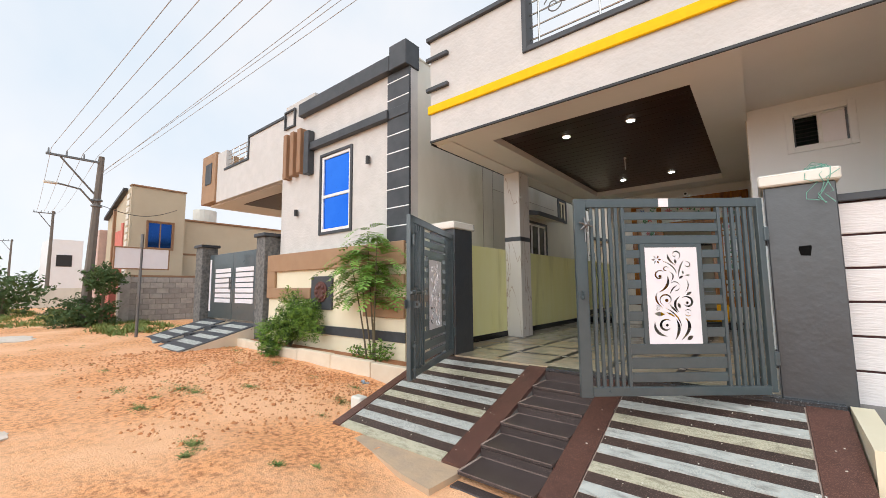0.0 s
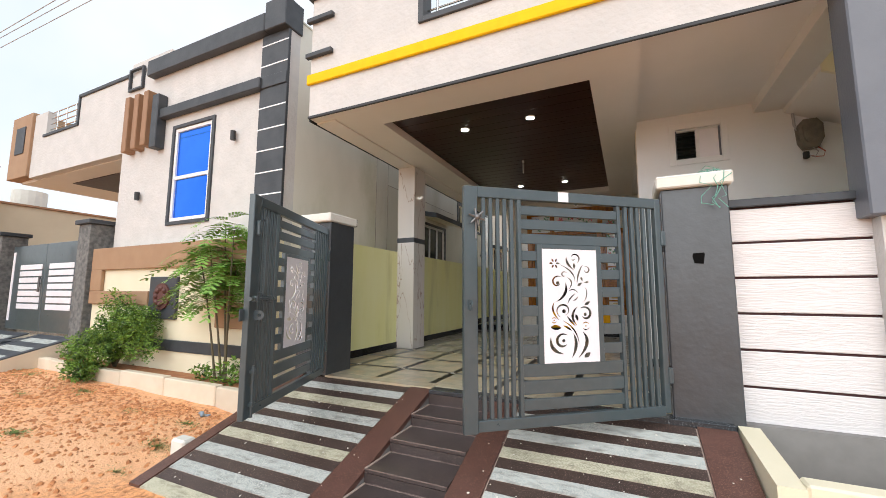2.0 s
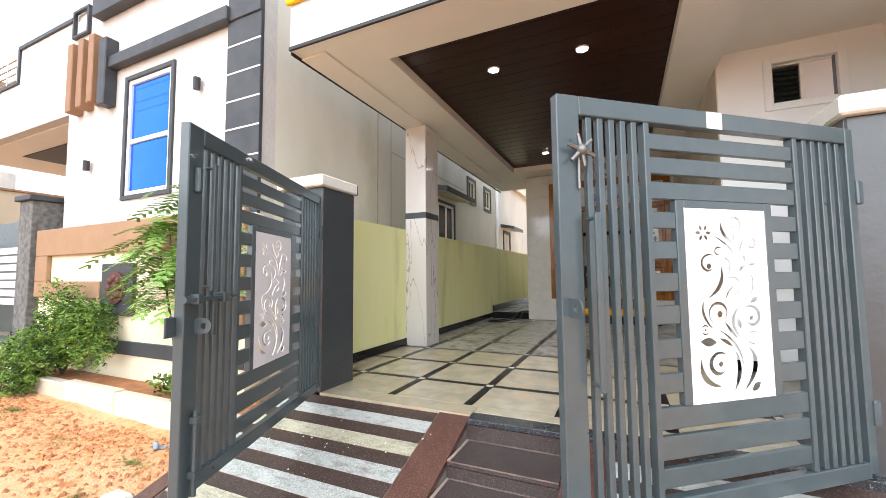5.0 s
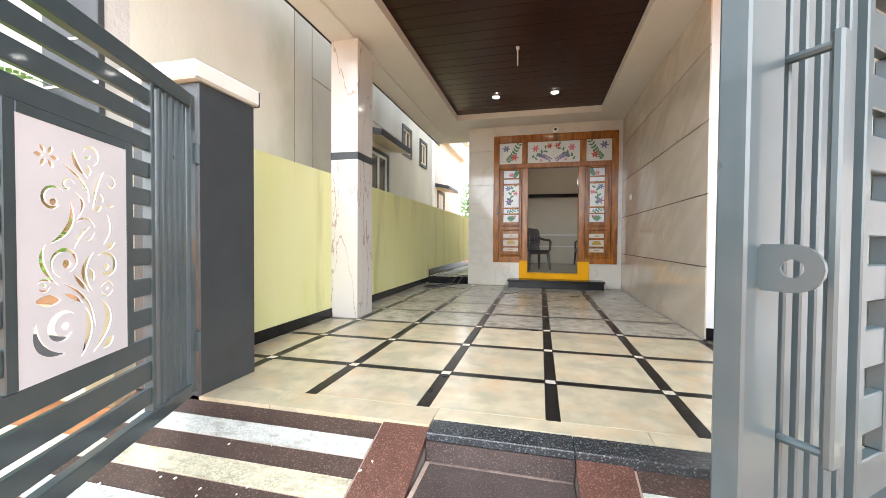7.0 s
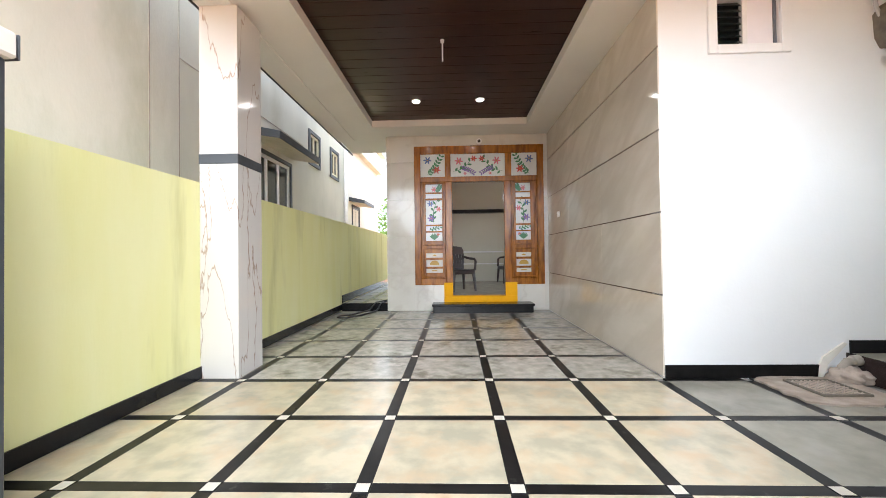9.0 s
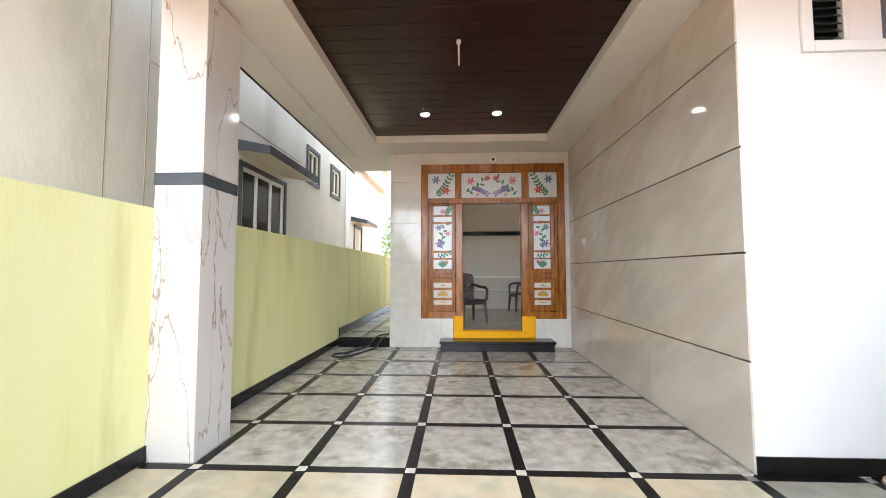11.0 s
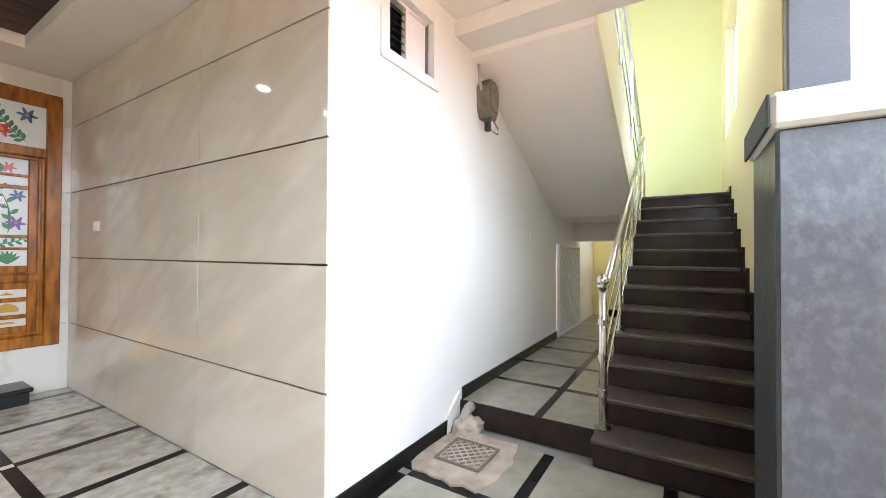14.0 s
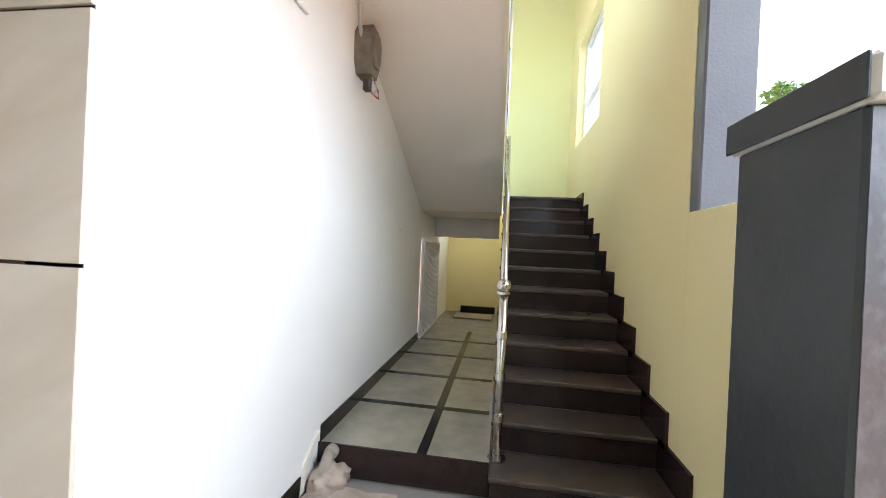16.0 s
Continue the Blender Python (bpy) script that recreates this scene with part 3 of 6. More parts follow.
structure("fascia_side", wall_mesh("x", -3.72, -3.56, -1.98, 4.9, TOP + 0.05, 4.66), M_TEX, "grey-white textured parapet side", "wall")
structure("fascia_edge", box(-3.71, -2.150, TOP - 0.016, 1.27, -2.125, TOP + 0.016, 0.002), M_BLACKRUB, "dark drip groove along the slab edge", "trim")
structure("fascia_edge_side", box(-3.735, -2.10, TOP - 0.03, -3.72, 4.9, TOP + 0.01, 0.003), M_BLACKRUB, "dark drip groove along the slab edge", "trim")
structure("fascia_band", box(-3.73, -2.18, 3.50, 1.28, -2.142, 3.63, 0.008), M_BAND, "bright yellow raised band", "trim")
structure("fascia_coping", box(-3.75, -2.19, 4.66, -2.14, -1.95, 4.73, 0.008), M_GREY, "dark grey parapet coping", "trim")
for z in (3.85, 4.33):
    structure("fascia_fin", box(-3.75, -2.20, z, -3.34, -2.142, z + 0.06, 0.006), M_GREY, "dark grey raised fin", "trim")
rail = thing("parapet_railing", "steel parapet railing with a scroll in a dark grey border", "railing")
part("border", box(-2.14, -2.17, 3.86, -2.074, -1.97, 4.66), M_GREY, rail)
part("border", box(-2.074, -2.17, 3.86, 1.1, -1.97, 3.926), M_GREY, rail)
for z in (4.05, 4.22, 4.39, 4.56):
    part("bar", tube([(-2.08, -2.06, z), (1.1, -2.06, z)], 0.011), M_STEEL, rail)
for x in (-1.95, -1.2, -0.4, 0.4):
    part("post", tube([(x, -2.06, 3.92), (x, -2.06, 4.66)], 0.014), M_STEEL, rail)
for k in range(3):
    c = Vector((-1.6 + 0.14 * (k - 1), -2.075, 4.38 + 0.07 * k))
    part("scroll", tube([c + Vector((math.cos(a) * (0.03 + 0.012 * a), 0, math.sin(a) * (0.03 + 0.012 * a))) for a in np.linspace(0, 9, 28)], 0.008, 5), M_IRON, rail)

# marble pillar
pil = thing("marble_pillar", "square pillar clad in white brown-veined marble with a dark band", "pillar")
part("shaft", box(-3.70, 0.0, 0.0, -3.38, 0.39, 1.75, 0.003), M_PILLAR, pil)
part("band", box(-3.705, -0.004, 1.75, -3.376, 0.394, 1.83, 0.002), M_GREY, pil, "dark grey stone band")
part("shaft", box(-3.70, 0.0, 1.83, -3.38, 0.39, TOP - 0.022, 0.003), M_PILLAR, pil)

# gate pillars
def gate_pillar(x0, x1, label):
    p = thing("gate_pillar", label, "pillar", "gate pillars")
    part("shaft", box(x0, -2.19, -0.55, x1, -1.76, 1.72, 0.008), M_PGREY, p)
    part("cap", box(x0 - 0.035, -2.24, 1.72, x1 + 0.03, -1.745, 1.82, 0.012), M_CAP, p, "off-white stone cap")
    part("cap_back", box(x0 - 0.03, -1.744, 1.722, x1 + 0.025, -1.735, 1.818, 0.003), M_GREY, p, "dark grey plate over the inner side of the cap")
    return p


gate_pillar(-3.70, -3.24, "dark grey painted gate pillar with a white cap")
gp = gate_pillar(0.09, 0.53, "grey gate pillar with a small hole and a white cap")
# Thin slab carries the glare on this face as a lighter colour.
part("inner_face", box(0.087, -2.18, -0.005, 0.0905, -1.77, 1.715, 0), M_PGLARE, gp, "mottled grey inner face, lightened for glare")
for z in (0.30, 1.30):
    hinge = part("hinge", box(0.078, -2.235, z - 0.075, 0.0865, -2.165, z + 0.075, 0.003), M_BLACKRUB, gp, "dark iron hinge")
    for q in (-0.05, 0.0, 0.05):
        part("knuckle", tube([(0.066, -2.215, z + q - 0.022), (0.066, -2.215, z + q + 0.022)], 0.016, 10), M_BLACKRUB, hinge)
# Flat patch on the face; the hole's darkness is painted black.
part("socket", prism([(0.285, 1.135), (0.345, 1.13), (0.355, 1.205), (0.35, 1.215), (0.28, 1.21), (0.275, 1.19)], "y", -2.193, -2.186), M_HOLE, gp, "flat black patch for the shade in a hole")

# front compound wall to the right of the gate: white grooved boards
cw = thing("compound_wall_front", "white grooved compound wall with dark plinth and coping", "wall")
part("core", box(0.53, -2.035, -0.55, 1.36, -1.995, 1.56, 0.004), M_GROOVE, cw)
for i in range(7):
    z1 = 1.545 - 0.264 * i
    part("board", box(0.532, -2.05, max(z1 - 0.246, -0.04), 1.36, -2.03, z1, 0.006), M_BOARD, cw)
part("plinth", box(0.53, -2.07, -0.55, 1.6, -2.03, -0.05, 0.006), M_PLINTH, cw, "dark grey plinth")
part("coping", box(0.53, -2.08, 1.56, 1.36, -1.997, 1.62, 0.006), M_GREY, cw, "dark grey coping")
part("inner_face", box(0.53, -1.995, -0.012, 1.36, -1.98, 1.63, 0.002), M_YELLOW, cw, "warm yellow inner face")
structure("wall_stair_front", wall_mesh("y", -2.14, -1.98, 1.36, 7.2, -0.55, 5.6, [(3.5, 4.86, 2.86, 4.3)]), M_YELLOW, "yellow stair wall with a window", "wall")
structure("wall_stair_front_outer", wall_mesh("y", -2.16, -2.142, 1.36, 7.2, -0.55, 5.6, [(3.5, 4.86, 2.86, 4.3)]), M_TEX, "white textured stair tower front", "wall")
structure("stair_front_fin", box(1.27, -2.23, 1.42, 1.80, -1.985, 5.6, 0.01), M_LANDSLATE, "dark slate grey pilaster on the stair tower", "trim")
structure("wall_stair_end", wall_mesh("x", 5.45, 5.6, -1.98, -0.98, 2.10, 5.6), M_LANDING, "lime yellow landing wall", "wall")
structure("wall_stair_end_upper", wall_mesh("x", 5.45, 5.6, -0.98, 0.0, 2.10, 5.6), M_LANDING, "lime yellow landing wall", "wall")
structure("wall_passage_end", wall_mesh("x", 6.7, 6.85, -1.98, 0.0, -0.3, 2.1), M_YELLOW, "yellow wall at the end of the under-stair passage", "wall")
# Out of view; placed to keep the top of the stairwell dim.
structure("stair_roof", box(1.36, -2.14, 5.6, 7.2, 0.18, 5.75, 0), M_CEIL, "unseen stair tower roof slab that blocks sky light", "ceiling")
structure("stair_passage_floor", box(1.40, -1.02, -0.3, 6.7, 0.0, 0.185, 0.002), M_KOTA_D, "raised grey stone passage floor under the stair", "floor")
structure("stair_passage_riser", box(1.385, -1.02, 0.0, 1.40, 0.0, 0.19, 0.002), M_STAIR, "dark granite riser", "step")

# lower stair
NK, X1, RISE, RUN = 12, 1.28, 0.177, 0.291
stair = thing("staircase", "dark brown granite staircase rising beside the yellow wall", "staircase")
for k in range(1, NK + 1):
    x = X1 + RUN * (k - 1)
    end = x + RUN if k < NK else 5.45
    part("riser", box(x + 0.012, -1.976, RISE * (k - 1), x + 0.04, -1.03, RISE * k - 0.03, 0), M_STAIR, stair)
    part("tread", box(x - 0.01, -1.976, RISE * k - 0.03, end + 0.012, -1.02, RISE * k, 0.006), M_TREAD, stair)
    part("nosing", box(x - 0.013, -1.974, RISE * k - 0.010, x - 0.003, -1.022, RISE * k + 0.002, 0.002), M_NOSING, stair, "dusty pale nosing edge")
    if k < NK:
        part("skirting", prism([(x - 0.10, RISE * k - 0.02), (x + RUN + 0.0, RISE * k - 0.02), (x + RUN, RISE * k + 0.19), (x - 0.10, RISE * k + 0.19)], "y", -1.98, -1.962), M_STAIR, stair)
outline = [(X1 + 0.04, 0.0), (X1 + 0.04, RISE - 0.03)]
for k in range(2, NK + 1):
    outline += [(X1 + RUN * (k - 1) + 0.04, RISE * (k - 1) - 0.03), (X1 + RUN * (k - 1) + 0.04, RISE * k - 0.03)]
outline += [(5.44, RISE * NK - 0.03), (5.44, RISE * NK - 0.2), (X1 + RUN * (NK - 1) + 0.1, RISE * NK - 0.22), (X1 + 0.5, 0.0)]
part("side", prism(outline, "y", -1.95, -1.03), M_CEIL, stair, "pale plaster stair body")
# upper flight seen from below
up = thing("upper_stair_flight", "off-white sloping underside of the upper stair flight", "staircase")
part("flight", prism([(1.57, 3.02), (4.05, 1.86), (5.30, 1.86), (5.30, 2.10), (4.3, 2.10), (2.3, 3.42), (1.57, 3.42)], "y", -0.98, 0.0), M_CEIL, up)
part("edge", prism([(1.57, 3.0), (4.05, 1.84), (4.3, 1.84), (4.3, 2.16), (2.3, 3.46), (1.57, 3.46)], "y", -1.01, -0.98), M_CREAM, up, "cream painted flight edge")
structure("landing_beam", box(5.15, -0.98, 1.57, 5.45, 0.0, 1.86, 0.004), M_CEIL, "grey beam under the landing", "beam")

# ---- entrance ramps and steps ----
YR, SLOPE = -2.12, 0.32
def ramp_plate(parent, name, x0, x1, y0, y1, lift, m, label=""):
    """A stone plate lying on the slope from y0 (upper) down to y1."""
    bm = bmesh.new()
    za, zb = -SLOPE * (YR - y0), -SLOPE * (YR - y1)
    v = [bm.verts.new(c) for c in ((x0, y1, zb - 0.03), (x1, y1, zb - 0.03), (x1, y0, za - 0.03), (x0, y0, za - 0.03),
                                   (x0, y1, zb + lift), (x1, y1, zb + lift), (x1, y0, za + lift), (x0, y0, za + lift))]
    for q in ((0, 3, 2, 1), (4, 5, 6, 7), (0, 1, 5, 4), (1, 2, 6, 5), (2, 3, 7, 6), (3, 0, 4, 7)):
        bm.faces.new([v[i] for i in q])
    return part(name, bm, m, parent, label)


def ramp_body(parent, x0, x1, y1):
    z1 = -SLOPE * (YR - y1)
    part("bed", prism([(YR, -0.03), (y1, z1 - 0.03), (y1, -0.9), (YR, -0.9)], "x", x0, x1), M_MORTAR, parent)


def striped_ramp(label, x0, x1, y1, border_left, border_right, top=YR):
    r = thing("entrance_ramp", label, "ramp", "entrance ramps")
    ramp_body(r, x0 - border_left, x1 + border_right, y1)
    ramp_plate(r, "joint_bed", x0 - 0.001, x1 + 0.001, top - 0.002, y1 + 0.004, -0.001, M_GROUT, "pinkish cement joints")
    y, k = top, 0
    while y > y1 + 0.02:
        w = 0.100 if k % 2 == 0 else 0.104
        ramp_plate(r, "stone_strip", x0 + 0.008, x1 - 0.008, y, max(y - w + 0.006, y1), 0.002 if k % 2 == 0 else 0.006, M_GRAN_D if k % 2 == 0 else (M_GRAN_L, M_GRAN_L, M_GRAN_C)[(k * 7 + int(x0 * 3)) % 3])
        y -= w
        k += 1
    if border_left:
        ramp_plate(r, "border_stone", x0 - border_left, x0 - 0.003, top, y1, 0.012, M_GRAN_R)
    if border_right:
        ramp_plate(r, "border_stone", x1 + 0.003, x1 + border_right, top, y1, 0.012, M_GRAN_R)
    return r


striped_ramp("sloping entrance ramp of pale and brown granite strips", -3.55, -2.16, -3.82, 0.13, 0.23, -2.192)
striped_ramp("sloping entrance ramp of pale and brown granite strips", -1.06, 0.22, -3.84, 0.22, 0.24, -2.262)
steps = thing("entrance_steps", "dark granite steps sunk between two ramps", "steps")
part("tread", box(-1.925, -2.26, -0.04, -1.285, -2.122, -0.003, 0.004), M_BLUEBLACK, steps, "blue-black granite top step")
part("top_slab", box(-1.283, -2.26, -0.06, 0.455, -2.122, -0.003, 0.004), M_BLUEBLACK, steps, "blue-black granite top slab")
for k in range(5):
    y0, y1, z = -2.26 - 0.33 * k, -2.26 - 0.33 * (k + 1), -0.135 - 0.097 * k
    part("riser", box(-1.925, y0, z - 0.02, -1.285, y0 + 0.018, z + 0.066 if k else z + 0.094, 0), M_GRAN_S, steps)
    part("tread", box(-1.925, y1, z - 0.03, -1.285, y0 + 0.014, z, 0.004), M_GRAN_S, steps)
    part("joint", box(-1.915, y0 - 0.012, z, -1.29, y0 - 0.001, z + 0.004, 0), M_STEPLINE, steps)
    part("joint", box(-1.923, y1 + 0.001, z - 0.006, -1.905, y0 - 0.002, z + 0.004, 0), M_GROUT, steps)
    part("nosing", box(-1.924, y1 - 0.002, z - 0.005, -1.286, y1 + 0.003, z + 0.0015, 0), M_STEPLINE, steps)
part("foot_slab", box(-1.92, -4.02, -0.75, -1.29, -3.915, -0.59, 0.006), M_GRAN_S, steps)
structure("ramp_apron", prism([(-3.56, -3.822), (-2.99, -3.98), (-2.26, -4.18), (-1.95, -4.22), (-1.93, -3.822)], "z", -0.9, -0.552), M_APRON, "sandy cement apron at the ramp foot", "pavement")
structure("ramp_side_kerb", prism([(-2.2, -0.01), (-2.98, -0.08), (-2.98, -0.8), (-2.2, -0.8)], "x", 0.475, 0.60), M_BASE, "broken pale yellow plaster kerb beside the ramp", "kerb")
structure("planter_front_kerb", box(0.60, -2.98, -0.8, 3.2, -2.86, -0.055, 0.012), M_BASE, "pale yellow plaster planter kerb", "kerb")
bm = bmesh.new()
bmesh.ops.create_grid(bm, x_segments=40, y_segments=14, size=0.5, matrix=Matrix.Translation((1.9, -2.52, -0.34)) @ Matrix.Diagonal((2.6, 0.70, 1, 1)))
for v in bm.verts:
    v.co.z += 0.07 * noise.noise(v.co * 5.0) + 0.03 * noise.noise(v.co * 14.0)
structure("planter_rubble", bm, M_OLDCEM, "rough grey rubble and cement in the planter", "rubble")
structure("stair_front_return", box(1.345, -2.16, -0.5, 1.36, -2.037, 1.42, 0.002), M_TEX, "white plaster return of the stair wall", "wall")
structure("stair_front_plate", box(1.44, -2.185, 0.48, 2.0, -2.162, 0.82, 0.004), M_WHITE, "plain white plaster panel", "trim")


# ---- gate leaves ----
def stroke(points, width):
    """The closed outline of a brush stroke along points, widest in the middle and pointed at both ends."""
    pts = [Vector(p) for p in points]
    n, left, right = len(pts), [], []
    for i, p in enumerate(pts):
        d = (pts[min(i + 1, n - 1)] - pts[max(i - 1, 0)]).normalized()
        k = width * 0.57 * max(math.sin(math.pi * (0.04 + 0.92 * i / (n - 1))), 0.12)
        q = Vector((-d.y, d.x)) * k
        left.append(p + q)
        right.append(p - q)
    return left + right[::-1]


def bezier(a, b, c, n=14):
    a, b, c = Vector(a), Vector(b), Vector(c)
    return [a * (1 - t) ** 2 + b * 2 * t * (1 - t) + c * t * t for t in np.linspace(0, 1, n)]


def curl(cx, cy, r0, r1, a0, a1, n=26):
    return [(cx + (r0 + (r1 - r0) * t) * math.cos(a0 + (a1 - a0) * t), cy + (r0 + (r1 - r0) * t) * math.sin(a0 + (a1 - a0) * t)) for t in np.linspace(0, 1, n)]


def leaf_shape(cx, cy, length, width, angle):
    d = Vector((math.cos(angle), math.sin(angle))) * length / 2
    c = Vector((cx, cy))
    return stroke([c - d + d * 2 * t for t in np.linspace(0, 1, 9)], width)


def scroll_cutouts():
    """Cut-out plant scrolls for a sheet 1 wide and 2 high, u to the right, v up."""
    h = []

    def blob(u, v, r):
        h.append([(u + r * math.cos(k * 0.5236), v + r * math.sin(k * 0.5236)) for k in range(12)])

    # roots and the large lower scroll
    h.append(stroke(bezier((0.61, 0.08), (0.88, 0.34), (0.70, 0.53)), 0.060))
    h.append(stroke(bezier((0.49, 0.08), (0.63, 0.30), (0.53, 0.50)), 0.055))
    h.append(stroke(bezier((0.125, 0.45), (0.09, 0.20), (0.34, 0.155)), 0.055))
    h.append(stroke(curl(0.34, 0.375, 0.125, 0.085, 0.9, 5.6, 34), 0.046))
    blob(0.35, 0.38, 0.030)
    h.append(leaf_shape(0.22, 0.61, 0.19, 0.080, -0.1))
    h.append(leaf_shape(0.77, 0.12, 0.14, 0.070, 0.6))
    # strands of the stem
    h.append(stroke(bezier((0.35, 0.64), (0.44, 0.61), (0.505, 0.545)), 0.036))
    h.append(stroke(bezier((0.34, 0.73), (0.60, 0.60), (0.63, 0.31)), 0.026))
    h.append(stroke(bezier((0.42, 0.81), (0.50, 0.70), (0.57, 0.63)), 0.036))
    # scrolls on both sides of the middle
    h.append(stroke(bezier((0.60, 0.64), (0.44, 0.82), (0.62, 0.97)), 0.045))
    h.append(stroke(curl(0.75, 0.84, 0.135, 0.060, 2.3, -2.5, 30), 0.042))
    blob(0.755, 0.835, 0.030)
    h.append(leaf_shape(0.60, 0.78, 0.12, 0.050, 1.9))
    h.append(leaf_shape(0.80, 1.03, 0.12, 0.050, 0.5))
    h.append(stroke(bezier((0.73, 1.05), (0.84, 1.18), (0.77, 1.32)), 0.022))
    h.append(stroke(curl(0.36, 0.90, 0.125, 0.085, 4.3, -1.2, 30), 0.028))
    blob(0.37, 0.89, 0.036)
    h.append(stroke(bezier((0.29, 0.73), (0.11, 0.90), (0.20, 1.05)), 0.034))
    h.append(stroke(bezier((0.24, 1.06), (0.47, 1.18), (0.41, 1.40)), 0.048))
    h.append(stroke(curl(0.27, 1.41, 0.110, 0.055, 0.8, 5.6, 26), 0.030))
    blob(0.27, 1.39, 0.032)
    # ringed buds
    for u, v, r in ((0.19, 0.735, 0.045), (0.76, 0.63, 0.065)):
        h.append(stroke(curl(u, v, r, r, 0.25, 2.9, 12), 0.016))
        h.append(stroke(curl(u, v, r, r, 3.4, 6.0, 12), 0.016))
        blob(u, v, 0.014)
    h.append(stroke(curl(0.54, 1.18, 0.095, 0.095, 0.2, 2.6, 14), 0.018))
    h.append(stroke(curl(0.54, 1.18, 0.095, 0.095, 4.6, 6.0, 14), 0.018))
    h.append(stroke(bezier((0.44, 1.01), (0.48, 1.15), (0.59, 1.20)), 0.026))
    # leafy top
    for u, v, n, w, a in ((0.67, 1.37, 0.10, 0.045, 0.6), (0.71, 1.47, 0.08, 0.035, 1.9), (0.80, 1.41, 0.09, 0.030, 0.1)):
        h.append(leaf_shape(u, v, n, w, a))
    h.append(stroke(bezier((0.58, 1.42), (0.60, 1.60), (0.32, 1.72)), 0.024))
    h.append(stroke(bezier((0.62, 1.36), (0.64, 1.60), (0.74, 1.72)), 0.030))
    h.append(stroke(curl(0.80, 1.63, 0.070, 0.030, 2.0, -3.0, 20), 0.022))
    h.append(stroke(bezier((0.47, 1.27), (0.58, 1.42), (0.45, 1.49)), 0.026))
    h.append(stroke(curl(0.39, 1.54, 0.060, 0.020, 0.4, 5.6, 18), 0.022))
    h.append(stroke(bezier((0.44, 1.86), (0.42, 1.74), (0.57, 1.63)), 0.040))
    h.append(leaf_shape(0.58, 1.70, 0.10, 0.045, 1.7))
    h.append(stroke(curl(0.59, 1.84, 0.095, 0.060, -1.2, 2.9, 24), 0.026))
    h.append(stroke(curl(0.57, 1.84, 0.038, 0.030, 3.4, 6.0, 10), 0.018))
    for k in range(6):
        a = k * math.pi / 3
        h.append(leaf_shape(0.22 + 0.060 * math.cos(a), 1.74 + 0.060 * math.sin(a), 0.070, 0.032, a))
    return h


def cut_sheet(width, height, thick):
    """A thin sheet with the scroll cut out of it, as a mesh in x and z."""
    cu = bpy.data.curves.new("sheet", "CURVE")
    cu.dimensions, cu.fill_mode, cu.extrude = "2D", "BOTH", thick / 2
    outline = [(0.0, 0.0), (width, 0.0), (width, height), (0.0, height)]
    for poly in [outline] + [[(p[0] * width, p[1] * height / 2) for p in h] for h in scroll_cutouts()]:
        sp = cu.splines.new("POLY")
        sp.points.add(len(poly) - 1)
        for q, p in zip(sp.points, poly):
            q.co = (p[0], p[1], 0, 1)
        sp.use_cyclic_u = True
    ob = new("sheet", cu)
    me = bpy.data.meshes.new_from_object(ob.evaluated_get(bpy.context.evaluated_depsgraph_get()))
    bpy.data.objects.remove(ob)
    me.transform(Matrix(((-1, 0, 0, 0), (0, 0, 1, 0), (0, 1, 0, 0), (0, 0, 0, 1))))
    me.materials.clear()
    me.materials.append(M_PANEL)
    return me


SHEET = cut_sheet(0.508, 0.835, 0.004)
GAPS = [(1.564, 1.592), (1.462, 1.495), (1.354, 1.388), (1.225, 1.280), (1.099, 1.154), (0.965, 1.024), (0.828, 0.887), (0.690, 0.750),
        (0.549, 0.609), (0.412, 0.468), (0.297, 0.323), (0.171, 0.204), (0.060, 0.093)]


def gate_leaf(label, hinge, turn, wide=0.947, inner=0.602):
    g = thing("gate_leaf", label, "gate", "gate leaves")
    g.matrix_world = pose(*hinge, 0.046, 0, 0, turn) @ Matrix.Diagonal((wide, 1, 0.939, 1))
    T = 0.022
    b = 0.004
    part("stile", box(1.63, -T, -0.03, 1.735, T, 1.685, b), M_GATE, g)
    part("stile", box(0.0, -T, -0.0, 0.055, T, 1.685, b), M_GATE, g)
    part("top_rail", box(0.055, -T, 1.605, 1.63, T, 1.685, b), M_GATE, g)
    part("bottom_rail", box(0.055, -T, -0.02, 1.63, T, 0.055, b), M_GATE, g)
    for s in (0.41, 1.292):
        part("mullion", box(s - 0.014, -T + 0.002, 0.055, s + 0.014, T - 0.002, 1.605, 0.003), M_GATE, g)
    for s in (0.105, 0.162, 0.22, 0.277, 0.335, 1.352, 1.408, 1.465, 1.522, 1.578):
        part("bar", box(s - 0.014, -0.014, 0.055, s + 0.014, 0.014, 1.605, 0.003), M_GATE, g)
    for (a, _), (_, c) in zip(GAPS[:3], [(0, 1.495), (0, 1.388), (0, 1.28)]):
        part("slat", box(0.424, -0.012, c, 1.278, 0.012, a, 0.003), M_GATE, g)
    for k in range(3, 9):
        lo, hi = GAPS[k + 1][1], GAPS[k][0]
        for s0, s1 in ((0.424, inner - 0.046), (1.15, 1.278)):
            part("short_slat", box(s0, -0.012, lo, s1, 0.012, hi, 0.003), M_GATE, g)
    for a, c in ((0.412, 0.323), (0.297, 0.204), (0.171, 0.093)):
        part("slat", box(0.424, -0.012, c, 1.278, 0.012, a, 0.003), M_GATE, g)
    part("panel_frame", box(inner - 0.046, -0.016, 0.412, inner, 0.016, 1.28, 0.003), M_GATE, g)
    part("panel_frame", box(1.106, -0.016, 0.412, 1.15, 0.016, 1.28, 0.003), M_GATE, g)
